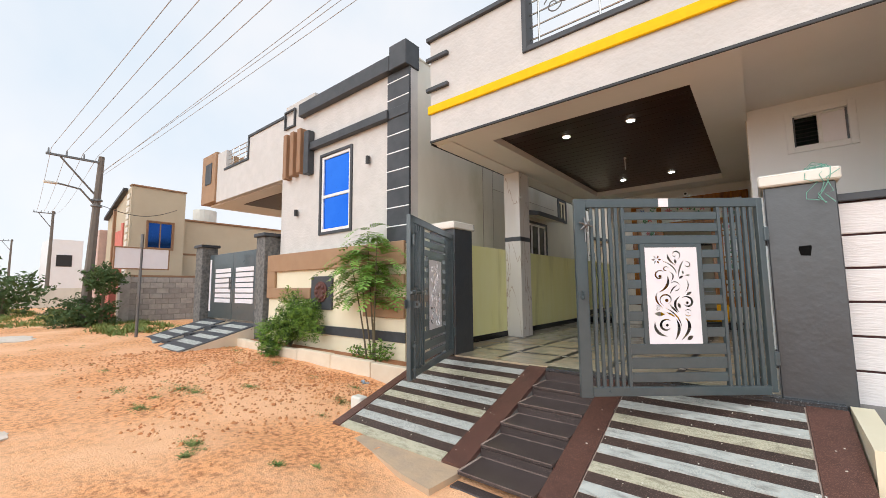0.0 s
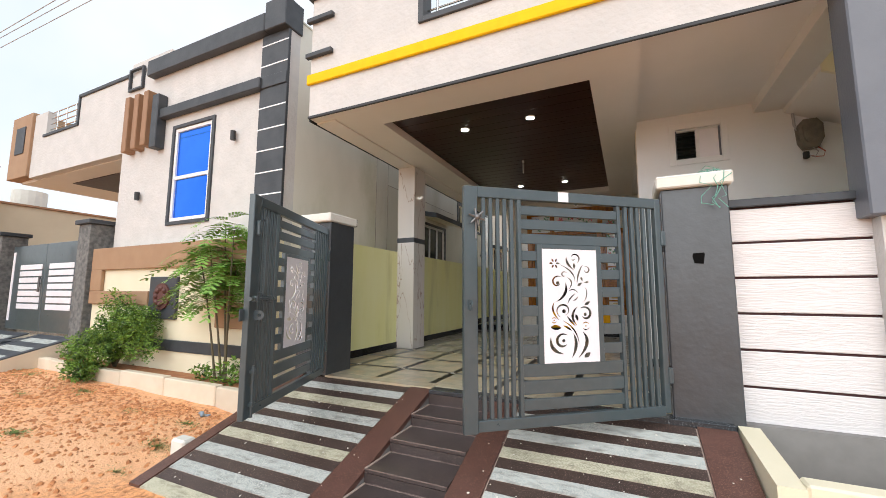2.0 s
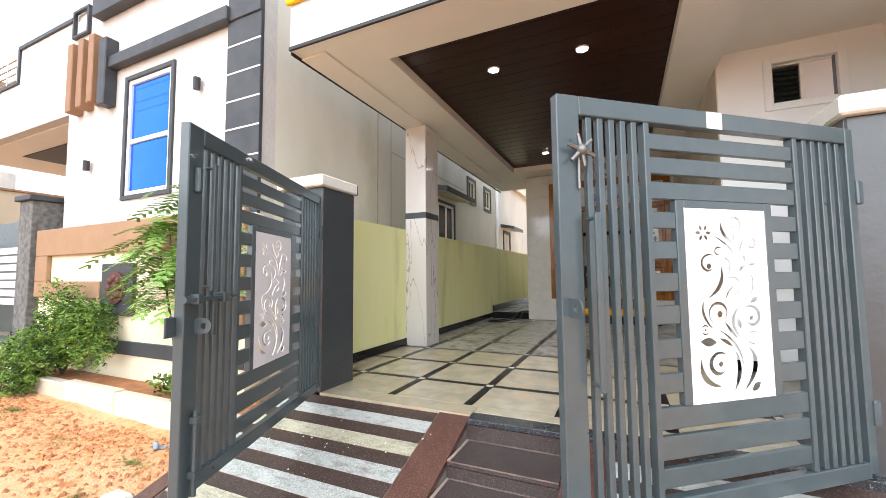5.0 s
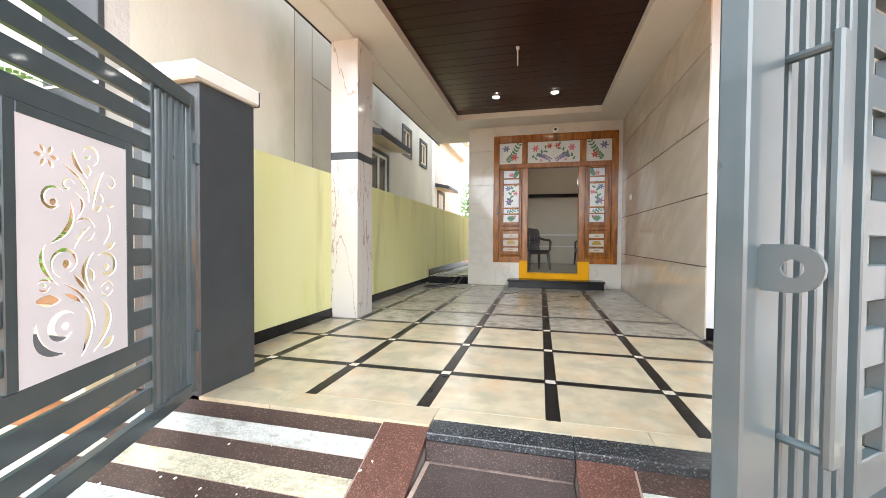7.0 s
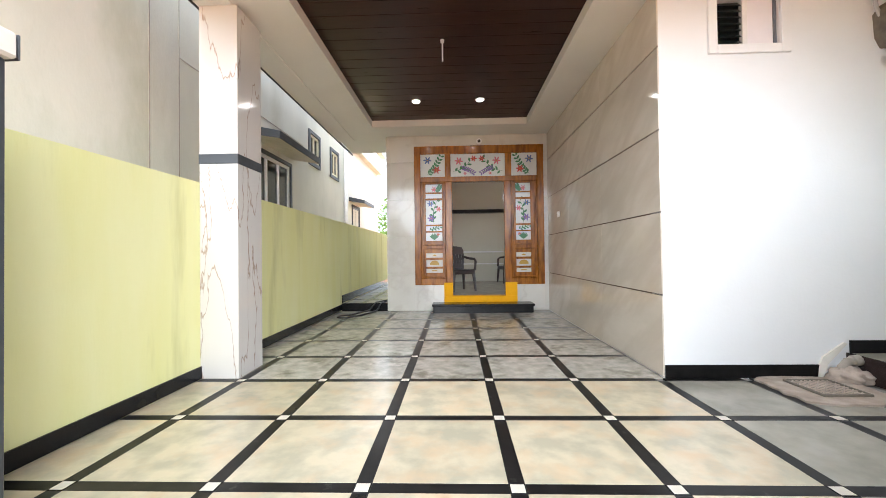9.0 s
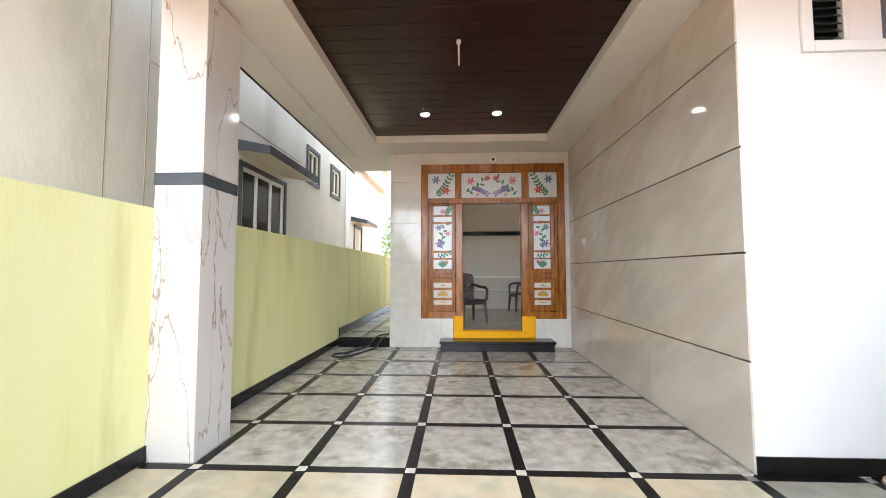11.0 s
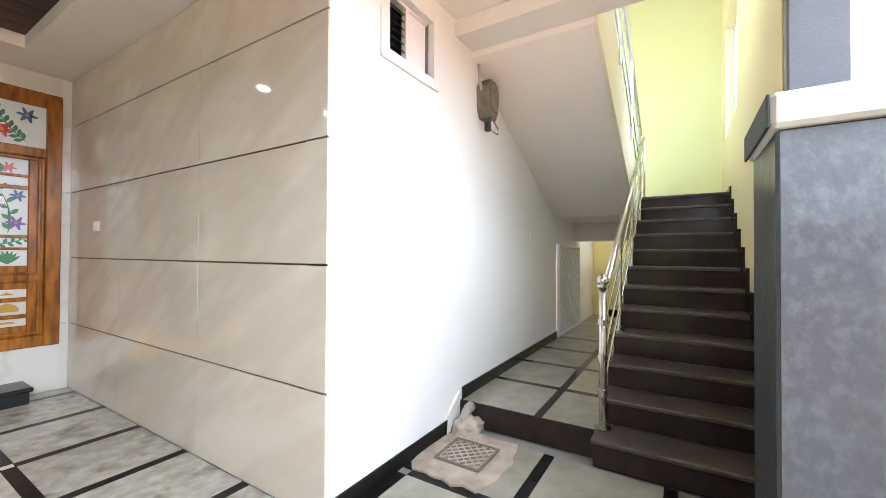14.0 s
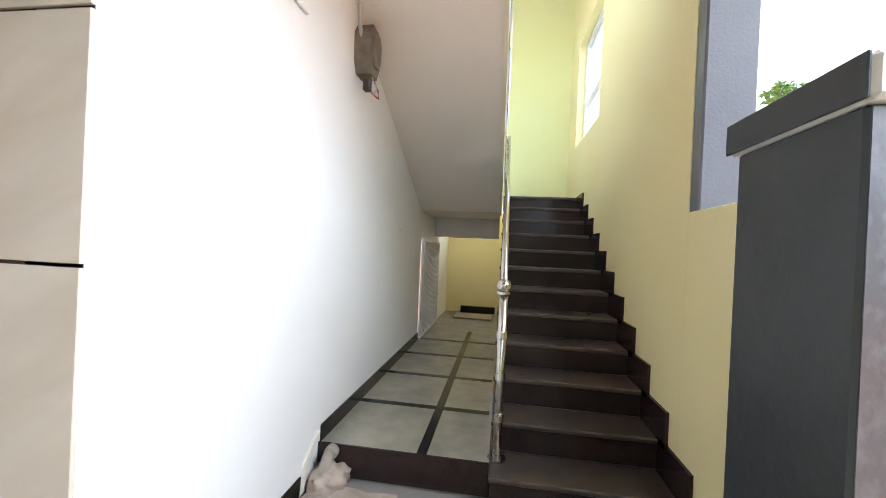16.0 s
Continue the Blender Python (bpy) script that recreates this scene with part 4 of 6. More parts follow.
    part("panel_frame", box(inner, -0.016, 1.245, 1.106, 0.016, 1.28, 0.003), M_GATE, g)
    sh = new("scroll_sheet", SHEET)
    sh.parent = g
    sh["label"] = "white laser-cut sheet with plant scrolls"
    sh.location = (1.108, 0.012, 0.412)
    sh.scale = ((1.108 - inner) / 0.506, 1, 1)
    return g


def eye_plate(s, y, z):
    """A D-shaped plate with a hole, standing off the gate."""
    n, c, bm = 20, y + 0.042, bmesh.new()
    rings = []
    for x in (s - 0.004, s + 0.004):
        outer, inner = [], []
        for k in range(n):
            a = 2 * math.pi * k / n
            oy, oz = c + 0.036 * math.cos(a), z + 0.036 * math.sin(a)
            if math.cos(a) < 0:
                oy, oz = c + (y - c) * min(1.0, -math.cos(a) * 1.5), z + 0.036 * max(-1.0, min(1.0, math.sin(a) * 1.25))
            outer.append(bm.verts.new((x, oy, oz)))
            inner.append(bm.verts.new((x, c + 0.014 * math.cos(a), z + 0.014 * math.sin(a))))
        rings.append((outer, inner))
    (o0, i0), (o1, i1) = rings
    for k in range(n):
        j = (k + 1) % n
        bm.faces.new((o0[k], o0[j], i0[j], i0[k]))
        bm.faces.new((o1[j], o1[k], i1[k], i1[j]))
        bm.faces.new((o0[j], o0[k], o1[k], o1[j]))
        bm.faces.new((i0[k], i0[j], i1[j], i1[k]))
    bmesh.ops.recalc_face_normals(bm, faces=bm.faces)
    return bm


gate = gate_leaf("open grey steel gate leaf with handle and white scroll panel", (0.058, -2.270), 219.4, 0.908, 0.634)
part("tag", box(0.87, 0.0222, 1.607, 0.96, 0.0235, 1.683, 0), M_PANEL, gate, "pale sticker")
handle = part("handle", box(1.59, 0.07, 0.52, 1.618, 0.085, 1.20, 0.004), M_GATE, gate, "square bar pull handle")
for z in (0.54, 1.18):
    part("stud", tube([(1.604, 0.014, z), (1.604, 0.072, z)], 0.008), M_GATE, handle)
star = part("star_knob", ball((1.645, 0.05, 1.45), 0.024, 10), M_IRON, gate, "six-armed iron latch knob", True)
for k in range(6):
    a = k * math.pi / 3 + 0.3
    part("arm", tube([(1.645, 0.05, 1.45), (1.645 + 0.065 * math.cos(a), 0.05, 1.45 + 0.065 * math.sin(a))], 0.011, 6, 0.007), M_IRON, star)
part("latch_rod", tube([(1.645, 0.03, 1.45), (1.645, 0.03, 1.30)], 0.007, 6), M_IRON, gate)
part("lock_eye", eye_plate(1.70, 0.022, 0.835), M_GATE, gate, "steel padlock eye")
for z in (0.28, 1.36):
    part("hinge", boxes([(-0.03, -0.01, z - 0.06, 0.012, 0.034, z + 0.06)], 0.006), M_GATE, gate)
gate = gate_leaf("open grey steel gate leaf with sliding bolt and white scroll panel", (-3.26, -2.22), -67.6, 0.932)
part("bolt", tube([(1.36, 0.045, 0.865), (1.75, 0.045, 0.865)], 0.011), M_GATE, gate, "sliding steel bolt")
for s in (1.46, 1.66):
    part("bolt_keeper", box(s, 0.022, 0.84, s + 0.04, 0.062, 0.89, 0.004), M_GATE, gate)
handle = part("handle", box(1.585, 0.05, 0.90, 1.613, 0.066, 1.52, 0.004), M_GATE, gate, "square bar pull handle")
for z in (0.92, 1.50):
    part("stud", tube([(1.599, 0.014, z), (1.599, 0.052, z)], 0.008), M_GATE, handle)
part("bolt_end", tube([(1.735, 0.045, 0.865), (1.775, 0.045, 0.865)], 0.017, 6), M_GATE, gate)
part("lock_tab", box(1.735, -0.018, 0.70, 1.80, -0.010, 0.79, 0.004), M_GATE, gate, "steel lock tab")
part("bolt_tongue", box(1.53, 0.03, 0.68, 1.56, 0.045, 0.86, 0.004), M_GATE, gate)
part("lock_eye", eye_plate(1.66, 0.022, 0.74), M_GATE, gate, "steel padlock eye")
part("hook", boxes([(1.67, 0.022, 1.36, 1.70, 0.05, 1.48)], 0.006), M_GATE, gate)
part("drop_bolt", tube([(1.66, 0.04, -0.02), (1.66, 0.04, 0.36)], 0.012), M_GATE, gate, "vertical drop bolt")
for z in (0.06, 0.30):
    part("bolt_keeper", boxes([(1.64, 0.022, z, 1.68, 0.056, z + 0.03)], 0.003), M_GATE, gate)
for z in (0.28, 1.36):
    part("hinge", boxes([(-0.03, -0.01, z - 0.06, 0.012, 0.034, z + 0.06)], 0.006), M_GATE, gate)


# ---- entrance door and its tiles ----
LAYER = itertools.count()
def flat_poly(poly, y):
    bm = bmesh.new()
    y -= 0.0003 * (next(LAYER) % 7)
    vs = [bm.verts.new((p[0], y, p[1])) for p in poly]
    f = bm.faces.new(vs)
    bmesh.ops.triangulate(bm, faces=[f])
    r = bmesh.ops.extrude_face_region(bm, geom=bm.faces[:])
    bmesh.ops.translate(bm, vec=(0, -0.0015, 0), verts=[e for e in r["geom"] if isinstance(e, bmesh.types.BMVert)])
    bmesh.ops.recalc_face_normals(bm, faces=bm.faces)
    return bm


YD = 3.715
def bloom(parent, x, z, r, m):
    poly = []
    for k in range(36):
        a = k * math.pi / 18
        q = r * (0.70 + 0.38 * math.cos(6 * a + 0.6))
        poly.append((x + q * math.cos(a), z + q * math.sin(a)))
    flower = part("painted_flower", flat_poly(poly, YD + 0.0042), m, parent)
    part("painted_centre", flat_poly([(x + r * 0.2 * math.cos(k), z + r * 0.2 * math.sin(k)) for k in (0, 1.05, 2.1, 3.14, 4.2, 5.25)], YD + 0.0018), M_FGOLD, flower)


def sprig(parent, pts, leaf, m=None, size=0.055):
    path = bezier(*pts, n=9)
    part("painted_stem", flat_poly(stroke(path, 0.010), YD + 0.0075), M_FGREEN, parent)
    for i in range(1, 9):
        p, d = path[i], (path[i] - path[i - 1]).normalized()
        for sgn in (1, -1):
            if leaf == 1 and (i + (sgn > 0)) % 2:
                continue
            a = math.atan2(d.y, d.x) + sgn * 0.9
            part("painted_leaf", flat_poly(leaf_shape(p.x + math.cos(a) * size * 0.55, p.y + math.sin(a) * size * 0.55, size, size * 0.45, a), YD + 0.007), m or M_FGREEN, parent)


door = thing("entrance_door_frame", "polished teak entrance frame with flower-painted glass panels", "door frame")
def teak(x0, x1, z0, z1, a=0.0, bdp=0.12, bev=0.008):
    return part("teak_member", box(x0, YD + a, z0, x1, YD + bdp, z1, bev), M_WOOD, door)


teak(-2.325, -2.215, 0.45, 2.885, -0.012)
teak(-0.185, -0.072, 0.45, 2.885, -0.012)
teak(-2.215, -0.185, 2.745, 2.885, -0.012)
teak(-2.215, -0.185, 2.255, 2.345, -0.006)
teak(-1.785, -1.665, 0.20, 2.255, -0.006)
teak(-0.755, -0.635, 0.20, 2.255, -0.006)
teak(-1.785, -1.685, 2.345, 2.745)
teak(-0.735, -0.625, 2.345, 2.745)
teak(-2.215, -1.785, 0.45, 0.56, 0.0)
teak(-0.635, -0.185, 0.45, 0.56, 0.0)
ROWS_GLASS = [(2.076, 2.217), (1.97, 2.05), (1.51, 1.935), (1.395, 1.48), (1.225, 1.37)]
ROWS_LOW = [(0.93, 1.007), (0.772, 0.89), (0.664, 0.735)]
for x0, x1, flip in ((-2.13, -1.84, 1), (-0.555, -0.30, -1)):
    lo, hi = (-2.215, -1.785) if flip == 1 else (-0.635, -0.185)
    teak(lo, x0, 0.56, 2.255, 0.012)
    teak(x1, hi, 0.56, 2.255, 0.012)
    edges = [0.56, *[v for r in ROWS_LOW[::-1] for v in r], *[v for r in ROWS_GLASS[::-1] for v in r], 2.255]
    for k in range(0, len(edges), 2):
        teak(x0, x1, edges[k], edges[k + 1], 0.012 if edges[k + 1] - edges[k] > 0.08 else 0.004, 0.12, 0.005)
    for z0, z1 in ROWS_GLASS + ROWS_LOW:
        part("glass_pane", box(x0, YD + 0.022, z0, x1, YD + 0.03, z1, 0), M_FROST if z0 > 1.1 else M_INLAY, door, "pale painted pane")
    # raised moulding round the side panels
    for z0, z1 in ((1.14, 2.245), (0.58, 1.09)):
        for c in ((lo + 0.03, lo + 0.055, z0, z1), (hi - 0.055, hi - 0.03, z0, z1), (lo + 0.055, hi - 0.055, z1 - 0.025, z1), (lo + 0.055, hi - 0.055, z0, z0 + 0.025)):
            part("moulding", box(c[0], YD - 0.012, c[2], c[1], YD + 0.012, c[3], 0.006), M_WOOD, door)
YD += 0.012
for x0, x1, flip in ((-2.13, -1.84, 1), (-0.555, -0.30, -1)):
    c, w = (x0 + x1) / 2, (x1 - x0) / 2
    for k in range(7):
        a = math.pi / 2 + 0.30 * (k - 3)
        part("painted_leaf", flat_poly(leaf_shape(c + 0.075 * math.cos(a) + 0.008 * (k - 3), 1.24 + 0.062 * math.sin(a), 0.12, 0.026, a), YD + 0.007), M_FGREEN, door)
    bloom(door, c + flip * 0.07, 1.335, 0.03, M_RED)
    sprig(door, ((c, 1.52), (c - flip * 0.05, 1.68), (c + flip * 0.05, 1.92)), 1, size=0.07)
    bloom(door, c - flip * 0.05, 1.62, 0.065, M_FPURP)
    bloom(door, c + flip * 0.08, 1.78, 0.05, M_FPINK)
    bloom(door, c - flip * 0.06, 1.875, 0.055, M_FBLUE)
    bloom(door, c, 2.13, 0.05, M_FPINK)
    sprig(door, ((c + flip * 0.02, 2.09), (c + flip * 0.08, 2.12), (c + flip * 0.11, 2.19)), 2, size=0.05)
    sprig(door, ((c - 0.1, 1.41), (c, 1.43), (c + 0.1, 1.47)), 1, size=0.05)
    part("painted_pot", flat_poly([(c - 0.08, 0.80), (c + 0.08, 0.80), (c + 0.08, 0.83), (c + 0.05, 0.865), (c, 0.88), (c - 0.05, 0.865), (c - 0.08, 0.83)], YD + 0.006), M_FGOLD, door, "painted gold motif")
    part("painted_bar", flat_poly([(c - 0.05, 0.955), (c + 0.05, 0.955), (c, 0.985)], YD + 0.006), M_FGOLD, door)
    part("painted_bar", flat_poly([(c - 0.06, 0.69), (c + 0.06, 0.69), (c + 0.04, 0.71), (c - 0.04, 0.71)], YD + 0.006), M_FGOLD, door)
for x0, x1 in ((-2.215, -1.785), (-1.685, -0.735), (-0.625, -0.185)):
    part("glass_pane", box(x0, YD + 0.0085, 2.345, x1, YD + 0.018, 2.745, 0), M_FROST, door, "pale painted pane")
for cx, flip in ((-2.0, 1), (-0.405, -1)):
    sprig(door, ((cx - flip * 0.10, 2.38), (cx + flip * 0.02, 2.46), (cx + flip * 0.14, 2.70)), 2, size=0.065)
    bloom(door, cx - flip * 0.09, 2.64, 0.07, M_FBLUE)
    bloom(door, cx + flip * 0.07, 2.47, 0.07, M_RED)
for flip in (1, -1):
    cx = -1.21
    sprig(door, ((cx - flip * 0.44, 2.44), (cx - flip * 0.25, 2.44), (cx - flip * 0.10, 2.66)), 1, size=0.07)
    sprig(door, ((cx - flip * 0.30, 2.50), (cx - flip * 0.20, 2.50), (cx - flip * 0.07, 2.41)), 2, M_FPURP, size=0.05)
    bloom(door, cx - flip * 0.33, 2.62, 0.07, M_FPINK)
    bloom(door, cx - flip * 0.07, 2.66, 0.055, M_RED)
    bloom(door, cx - flip * 0.22, 2.40, 0.03, M_FPINK)
YD -= 0.012
thr = thing("door_threshold", "bright yellow painted door threshold", "threshold")
part("sill", box(-1.82, 3.70, 0.15, -0.55, 3.90, 0.255, 0.006), M_SILL, thr)
part("upright", box(-1.82, 3.70, 0.255, -1.665, 3.714, 0.49, 0.004), M_SILL, thr)
part("upright", box(-0.755, 3.70, 0.255, -0.55, 3.714, 0.49, 0.004), M_SILL, thr)
step = thing("door_step", "black granite step at the entrance door", "step")
part("riser", box(-2.0, 3.43, 0.0, -0.33, 3.733, 0.11, 0.004), M_BLACK, step)
part("tread", box(-2.02, 3.40, 0.11, -0.31, 3.733, 0.15, 0.008), M_BLACK, step)
# open door leaf inside
leaf = thing("door_leaf", "open teak door leaf swung into the room", "door")
part("panel", box(-0.70, 3.95, 0.26, 0.20, 3.99, 2.25, 0.006), M_WOOD, leaf)
part("hinge_plate", box(-0.765, 3.86, 1.92, -0.755, 3.90, 2.04, 0.002), M_STEEL, leaf)

FRONT = bpy.data.objects["wall_house_front"]
RIGHT = bpy.data.objects["wall_right"]
JZ = [0.0, 0.645, 1.297, 1.949, 2.608, 3.08]
def clad(parent, name, x0, x1, y0, y1, z0, z1, m):
    part(name, box(x0, y0, z0, x1, y1, z1, 0.0015), m, parent)


for z0, z1 in zip(JZ, JZ[1:]):
    a, b = z0 + 0.004, z1 - 0.004
    clad(FRONT, "wall_tile", -2.82, -2.327, 3.735, 3.75, a, b, M_FRONT_TILE)
    clad(FRONT, "wall_tile", -0.070, -0.001, 3.735, 3.75, a, b, M_FRONT_TILE)
    if b < 0.7:
        clad(FRONT, "wall_tile", -2.327, -1.822, 3.735, 3.75, a, 0.448, M_FRONT_TILE)
        clad(FRONT, "wall_tile", -0.548, -0.070, 3.735, 3.75, a, 0.448, M_FRONT_TILE)
    if z1 > 3:
        clad(FRONT, "wall_tile", -2.327, -0.070, 3.735, 3.75, 2.887, b, M_FRONT_TILE)
    clad(FRONT, "wall_tile", -2.82, -2.80, 3.75, 4.35, a, b, M_FRONT_TILE)
    for k in range(3):
        y0, y1 = 1.245 * k, 1.245 * (k + 1)
        clad(RIGHT, "wall_tile", 0.0, 0.012, y0 + 0.0006, y1 - 0.0006, z0 + 0.005, z1 - 0.005, M_MARBLE)
structure("joint_backing", box(0.012, 0.004, 0.0, 0.0148, 3.735, 3.08, 0), M_JOINT, "dark brown tile joint backing", "wall")

# ---- stone floor squares, black strips and white inlays ----
FLOOR = bpy.data.objects["floor"]
GX = [-2.02 + 0.6575 * i for i in range(-2, 5)]
GY = [-0.755 + 0.711 * j for j in range(-1, 7)]
HW = 0.036
def floor_piece(name, x0, x1, y0, y1, z, m, parent=FLOOR):
    if x1 - x0 < 0.02 or y1 - y0 < 0.02:
        return
    part(name, box(x0, y0, z - 0.012, x1, y1, z, 0.0012), m, parent)


X_ENDS, Y_ENDS = (-3.684, 1.275), (-2.0, 3.733)
xs = [X_ENDS[0] - HW, *GX, X_ENDS[1] + HW]
ys = [Y_ENDS[0] - HW, *GY, Y_ENDS[1] + HW]
for i in range(len(xs) - 1):
    for j in range(len(ys) - 1):
        x0, x1, y0, y1 = xs[i] + HW, xs[i + 1] - HW, ys[j] + HW, ys[j + 1] - HW
        if (x0 + x1) / 2 > 0.0 and y1 > 0.0:
            if y0 < -0.05:
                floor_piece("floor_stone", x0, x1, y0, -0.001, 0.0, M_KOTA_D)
            continue
        if (x0 + x1) / 2 > 0 and y0 < -1.98:
            y0 = max(y0, -1.97)
        if x1 > 0.0 > x0 and y1 > 0.0:
            x1 = -0.001
        if y1 > 0.0 and -0.1 < x1 < 0:
            x1 = -0.001
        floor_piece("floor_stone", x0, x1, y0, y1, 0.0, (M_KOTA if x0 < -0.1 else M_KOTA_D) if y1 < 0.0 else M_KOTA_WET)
for i, x in enumerate(GX):
    for j in range(len(ys) - 1):
        y1 = ys[j + 1] - HW
        if x > -0.05 and ys[j] + HW > -0.1:
            continue
        floor_piece("black_strip", x - HW, x + HW, ys[j] + HW, y1 if x < -0.1 else min(y1, -0.001), -0.0005, M_STRIP)
for j, y in enumerate(GY):
    for i in range(len(xs) - 1):
        x0, x1 = xs[i] + HW, xs[i + 1] - HW
        if y > -0.03:
            x1 = -0.001 if x1 > -0.1 and x0 < -0.1 else min(x1, -0.001)
        floor_piece("black_strip", x0, x1, y - HW, y + HW, -0.0005, M_STRIP)
for x in GX:
    for y in GY:
        if x > -0.1 and y > -0.05:
            continue
        floor_piece("inlay", x - HW + 0.001, x + HW - 0.001, y - HW + 0.001, y + HW - 0.001, 0.0, M_BLACK)
        bm = bmesh.new()
        vs = [bm.verts.new((x + dx, y + dy, 0.0008)) for dx, dy in ((-0.03, -0.03), (0.03, -0.03), (0.03, 0.03), (-0.03, 0.03))]
        bm.faces.new(vs)
        part("white_inlay", bm, M_INLAY, FLOOR)
for x0, x1, y0 in ((-3.684, -2.80, -2.19), (-2.798, -1.93, -2.19), (-1.928, -0.95, -2.12), (-0.948, 0.088, -2.12)):
    part("edge_stone", box(x0, y0, -0.03 if y0 < -2.15 else -0.012, x1, -2.002, 0.0, 0.0012), M_KOTA, FLOOR)
# under-stair passage strips
PASS = bpy.data.objects["stair_passage_floor"]
for x in (2.08, 2.80, 3.52, 4.24):
    part("black_strip", box(x - 0.03, -1.0, 0.18, x + 0.03, -0.016, 0.187, 0), M_BLACK, PASS)
part("black_strip", box(1.402, -0.66, 0.18, 4.9, -0.60, 0.1865, 0), M_BLACK, PASS)
SIDE = bpy.data.objects["passage_floor"]
for y in (4.6, 5.3, 6.0, 6.7, 7.4, 8.1):
    part("black_strip", box(-3.68, y - 0.035, 0.104, -2.83, y + 0.035, 0.1095, 0), M_BLACK, SIDE)
part("black_strip", box(-3.36, 3.98, 0.104, -3.29, 9.4, 0.1092, 0), M_BLACK, SIDE)


# ---- things in the carport and stair ----
def downlight(x, y):
    d = thing("downlight", "round recessed ceiling light, switched on", "lamp", "carport downlights", (x, y, TOP + 0.105))
    bm = bmesh.new()
    bmesh.ops.create_cone(bm, cap_ends=True, segments=24, radius1=0.062, radius2=0.066, depth=0.012, matrix=Matrix.Translation((0, 0, -0.006)))
    part("rim", bm, M_PVC, d)
    bm = bmesh.new()
    bmesh.ops.create_cone(bm, cap_ends=True, segments=24, radius1=0.050, radius2=0.050, depth=0.004, matrix=Matrix.Translation((0, 0, -0.0145)))
    part("lens", bm, M_LAMP, d, "glowing white lens")
    return d


for x, y in ((-2.14, -0.78), (-1.23, -0.78), (-2.15, 2.42), (-1.24, 2.42)):
    downlight(x, y)
hook = thing("fan_rod", "thin white ceiling fan rod without a fan", "rod")
part("rod", tube([(-1.72, 0.85, TOP + 0.10), (-1.72, 0.85, TOP - 0.12)], 0.008), M_PVC, hook)
part("cup", tube([(-1.72, 0.85, TOP + 0.104), (-1.72, 0.85, TOP + 0.075)], 0.02), M_PVC, hook)

dome = thing("bell_camera", "small white round fitting over the door", "fitting")
part("plate", tube([(-1.18, 3.735, 2.96), (-1.18, 3.715, 2.96)], 0.05, 16), M_PVC, dome)
part("eye", ball((-1.18, 3.705, 2.96), 0.026), M_BLACKRUB, dome, "dark round lens", True)

def switch_plate(place, turn, label):
    s = thing("switch_plate", label, "switch", "switch plates", place, turn)
    part("plate", box(-0.06, -0.012, -0.045, 0.06, 0.0, 0.045, 0.004), M_PVC, s)
    for k in (-0.027, 0.027):
        part("switch", box(k - 0.02, -0.017, -0.028, k + 0.02, -0.012, 0.028, 0.002), M_PVC, s)


switch_plate((0.0, 3.02, 1.59), -90, "white switch plate on the beige tiles")
switch_plate((3.05, 0.0, 1.59), 0, "white switch plate on the white wall")

# small high window in the white wall
hw = thing("louvre_window", "small high window, half louvred and half boarded", "window")
for c in ((0.39, 0.46, 2.53, 3.07), (0.95, 1.02, 2.53, 3.07), (0.46, 0.95, 3.0, 3.07), (0.46, 0.95, 2.53, 2.60)):
    part("border", box(c[0], -0.022, c[2], c[1], 0.0, c[3], 0.004), M_WHITE, hw)
for c in ((0.46, 0.48, 2.60, 3.0), (0.93, 0.95, 2.60, 3.0), (0.48, 0.93, 2.98, 3.0), (0.48, 0.93, 2.60, 2.62), (0.685, 0.725, 2.62, 2.98)):
    part("frame", box(c[0], 0.03, c[2], c[1], 0.07, c[3], 0.002), M_LANDSLATE if c[1] - c[0] < 0.03 else M_PVC, hw)
for k in range(7):
    z = 2.64 + 0.05 * k
    part("louvre", prism([(0.04, z), (0.075, z + 0.04), (0.079, z + 0.036), (0.044, z - 0.004)], "x", 0.48, 0.685), M_DGLASS, hw, "dark glass louvre")
part("board", box(0.725, 0.045, 2.62, 0.93, 0.055, 2.98, 0), M_PANEL, hw, "pale pink board")
# Black sheet stands in for the shade behind the louvres.
part("backing", box(0.46, 0.12, 2.60, 0.95, 0.13, 3.0, 0), M_BLACKRUB, hw, "black sheet for the unlit interior")

# old meter box with loose wires
mb = thing("meter_box", "mud-stained old metal meter box with loose wires", "meter box")
part("case", prism([(1.66, 2.62), (1.70, 2.54), (1.82, 2.54), (1.87, 2.64), (1.87, 2.80), (1.82, 2.87), (1.70, 2.87), (1.65, 2.80)], "y", -0.11, 0.0), M_OLDBOX, mb)
part("face", prism([(1.69, 2.66), (1.72, 2.60), (1.80, 2.60), (1.835, 2.66), (1.835, 2.78), (1.80, 2.83), (1.72, 2.83), (1.685, 2.78)], "y", -0.13, -0.11), M_OLDBOX, mb)
part("cable", tube([(1.68, -0.05, 2.72), (1.64, -0.04, 2.84), (1.64, -0.03, 2.95), (1.645, -0.02, 3.08)], 0.014, 6), M_WIRE, mb)
part("loose_wire", tube([(1.80, -0.09, 2.55), (1.86, -0.11, 2.48), (1.84, -0.12, 2.42), (1.78, -0.10, 2.43), (1.72, -0.08, 2.46)], 0.006, 5), M_RED_WIRE, mb)
part("loose_wire", tube([(1.76, -0.09, 2.55), (1.80, -0.12, 2.48), (1.77, -0.11, 2.42), (1.72, -0.09, 2.46)], 0.006, 5), M_WIRE, mb)
part("plug", box(1.68, -0.11, 2.42, 1.73, -0.06, 2.50, 0.008), M_BLACKRUB, mb, "black plug end")

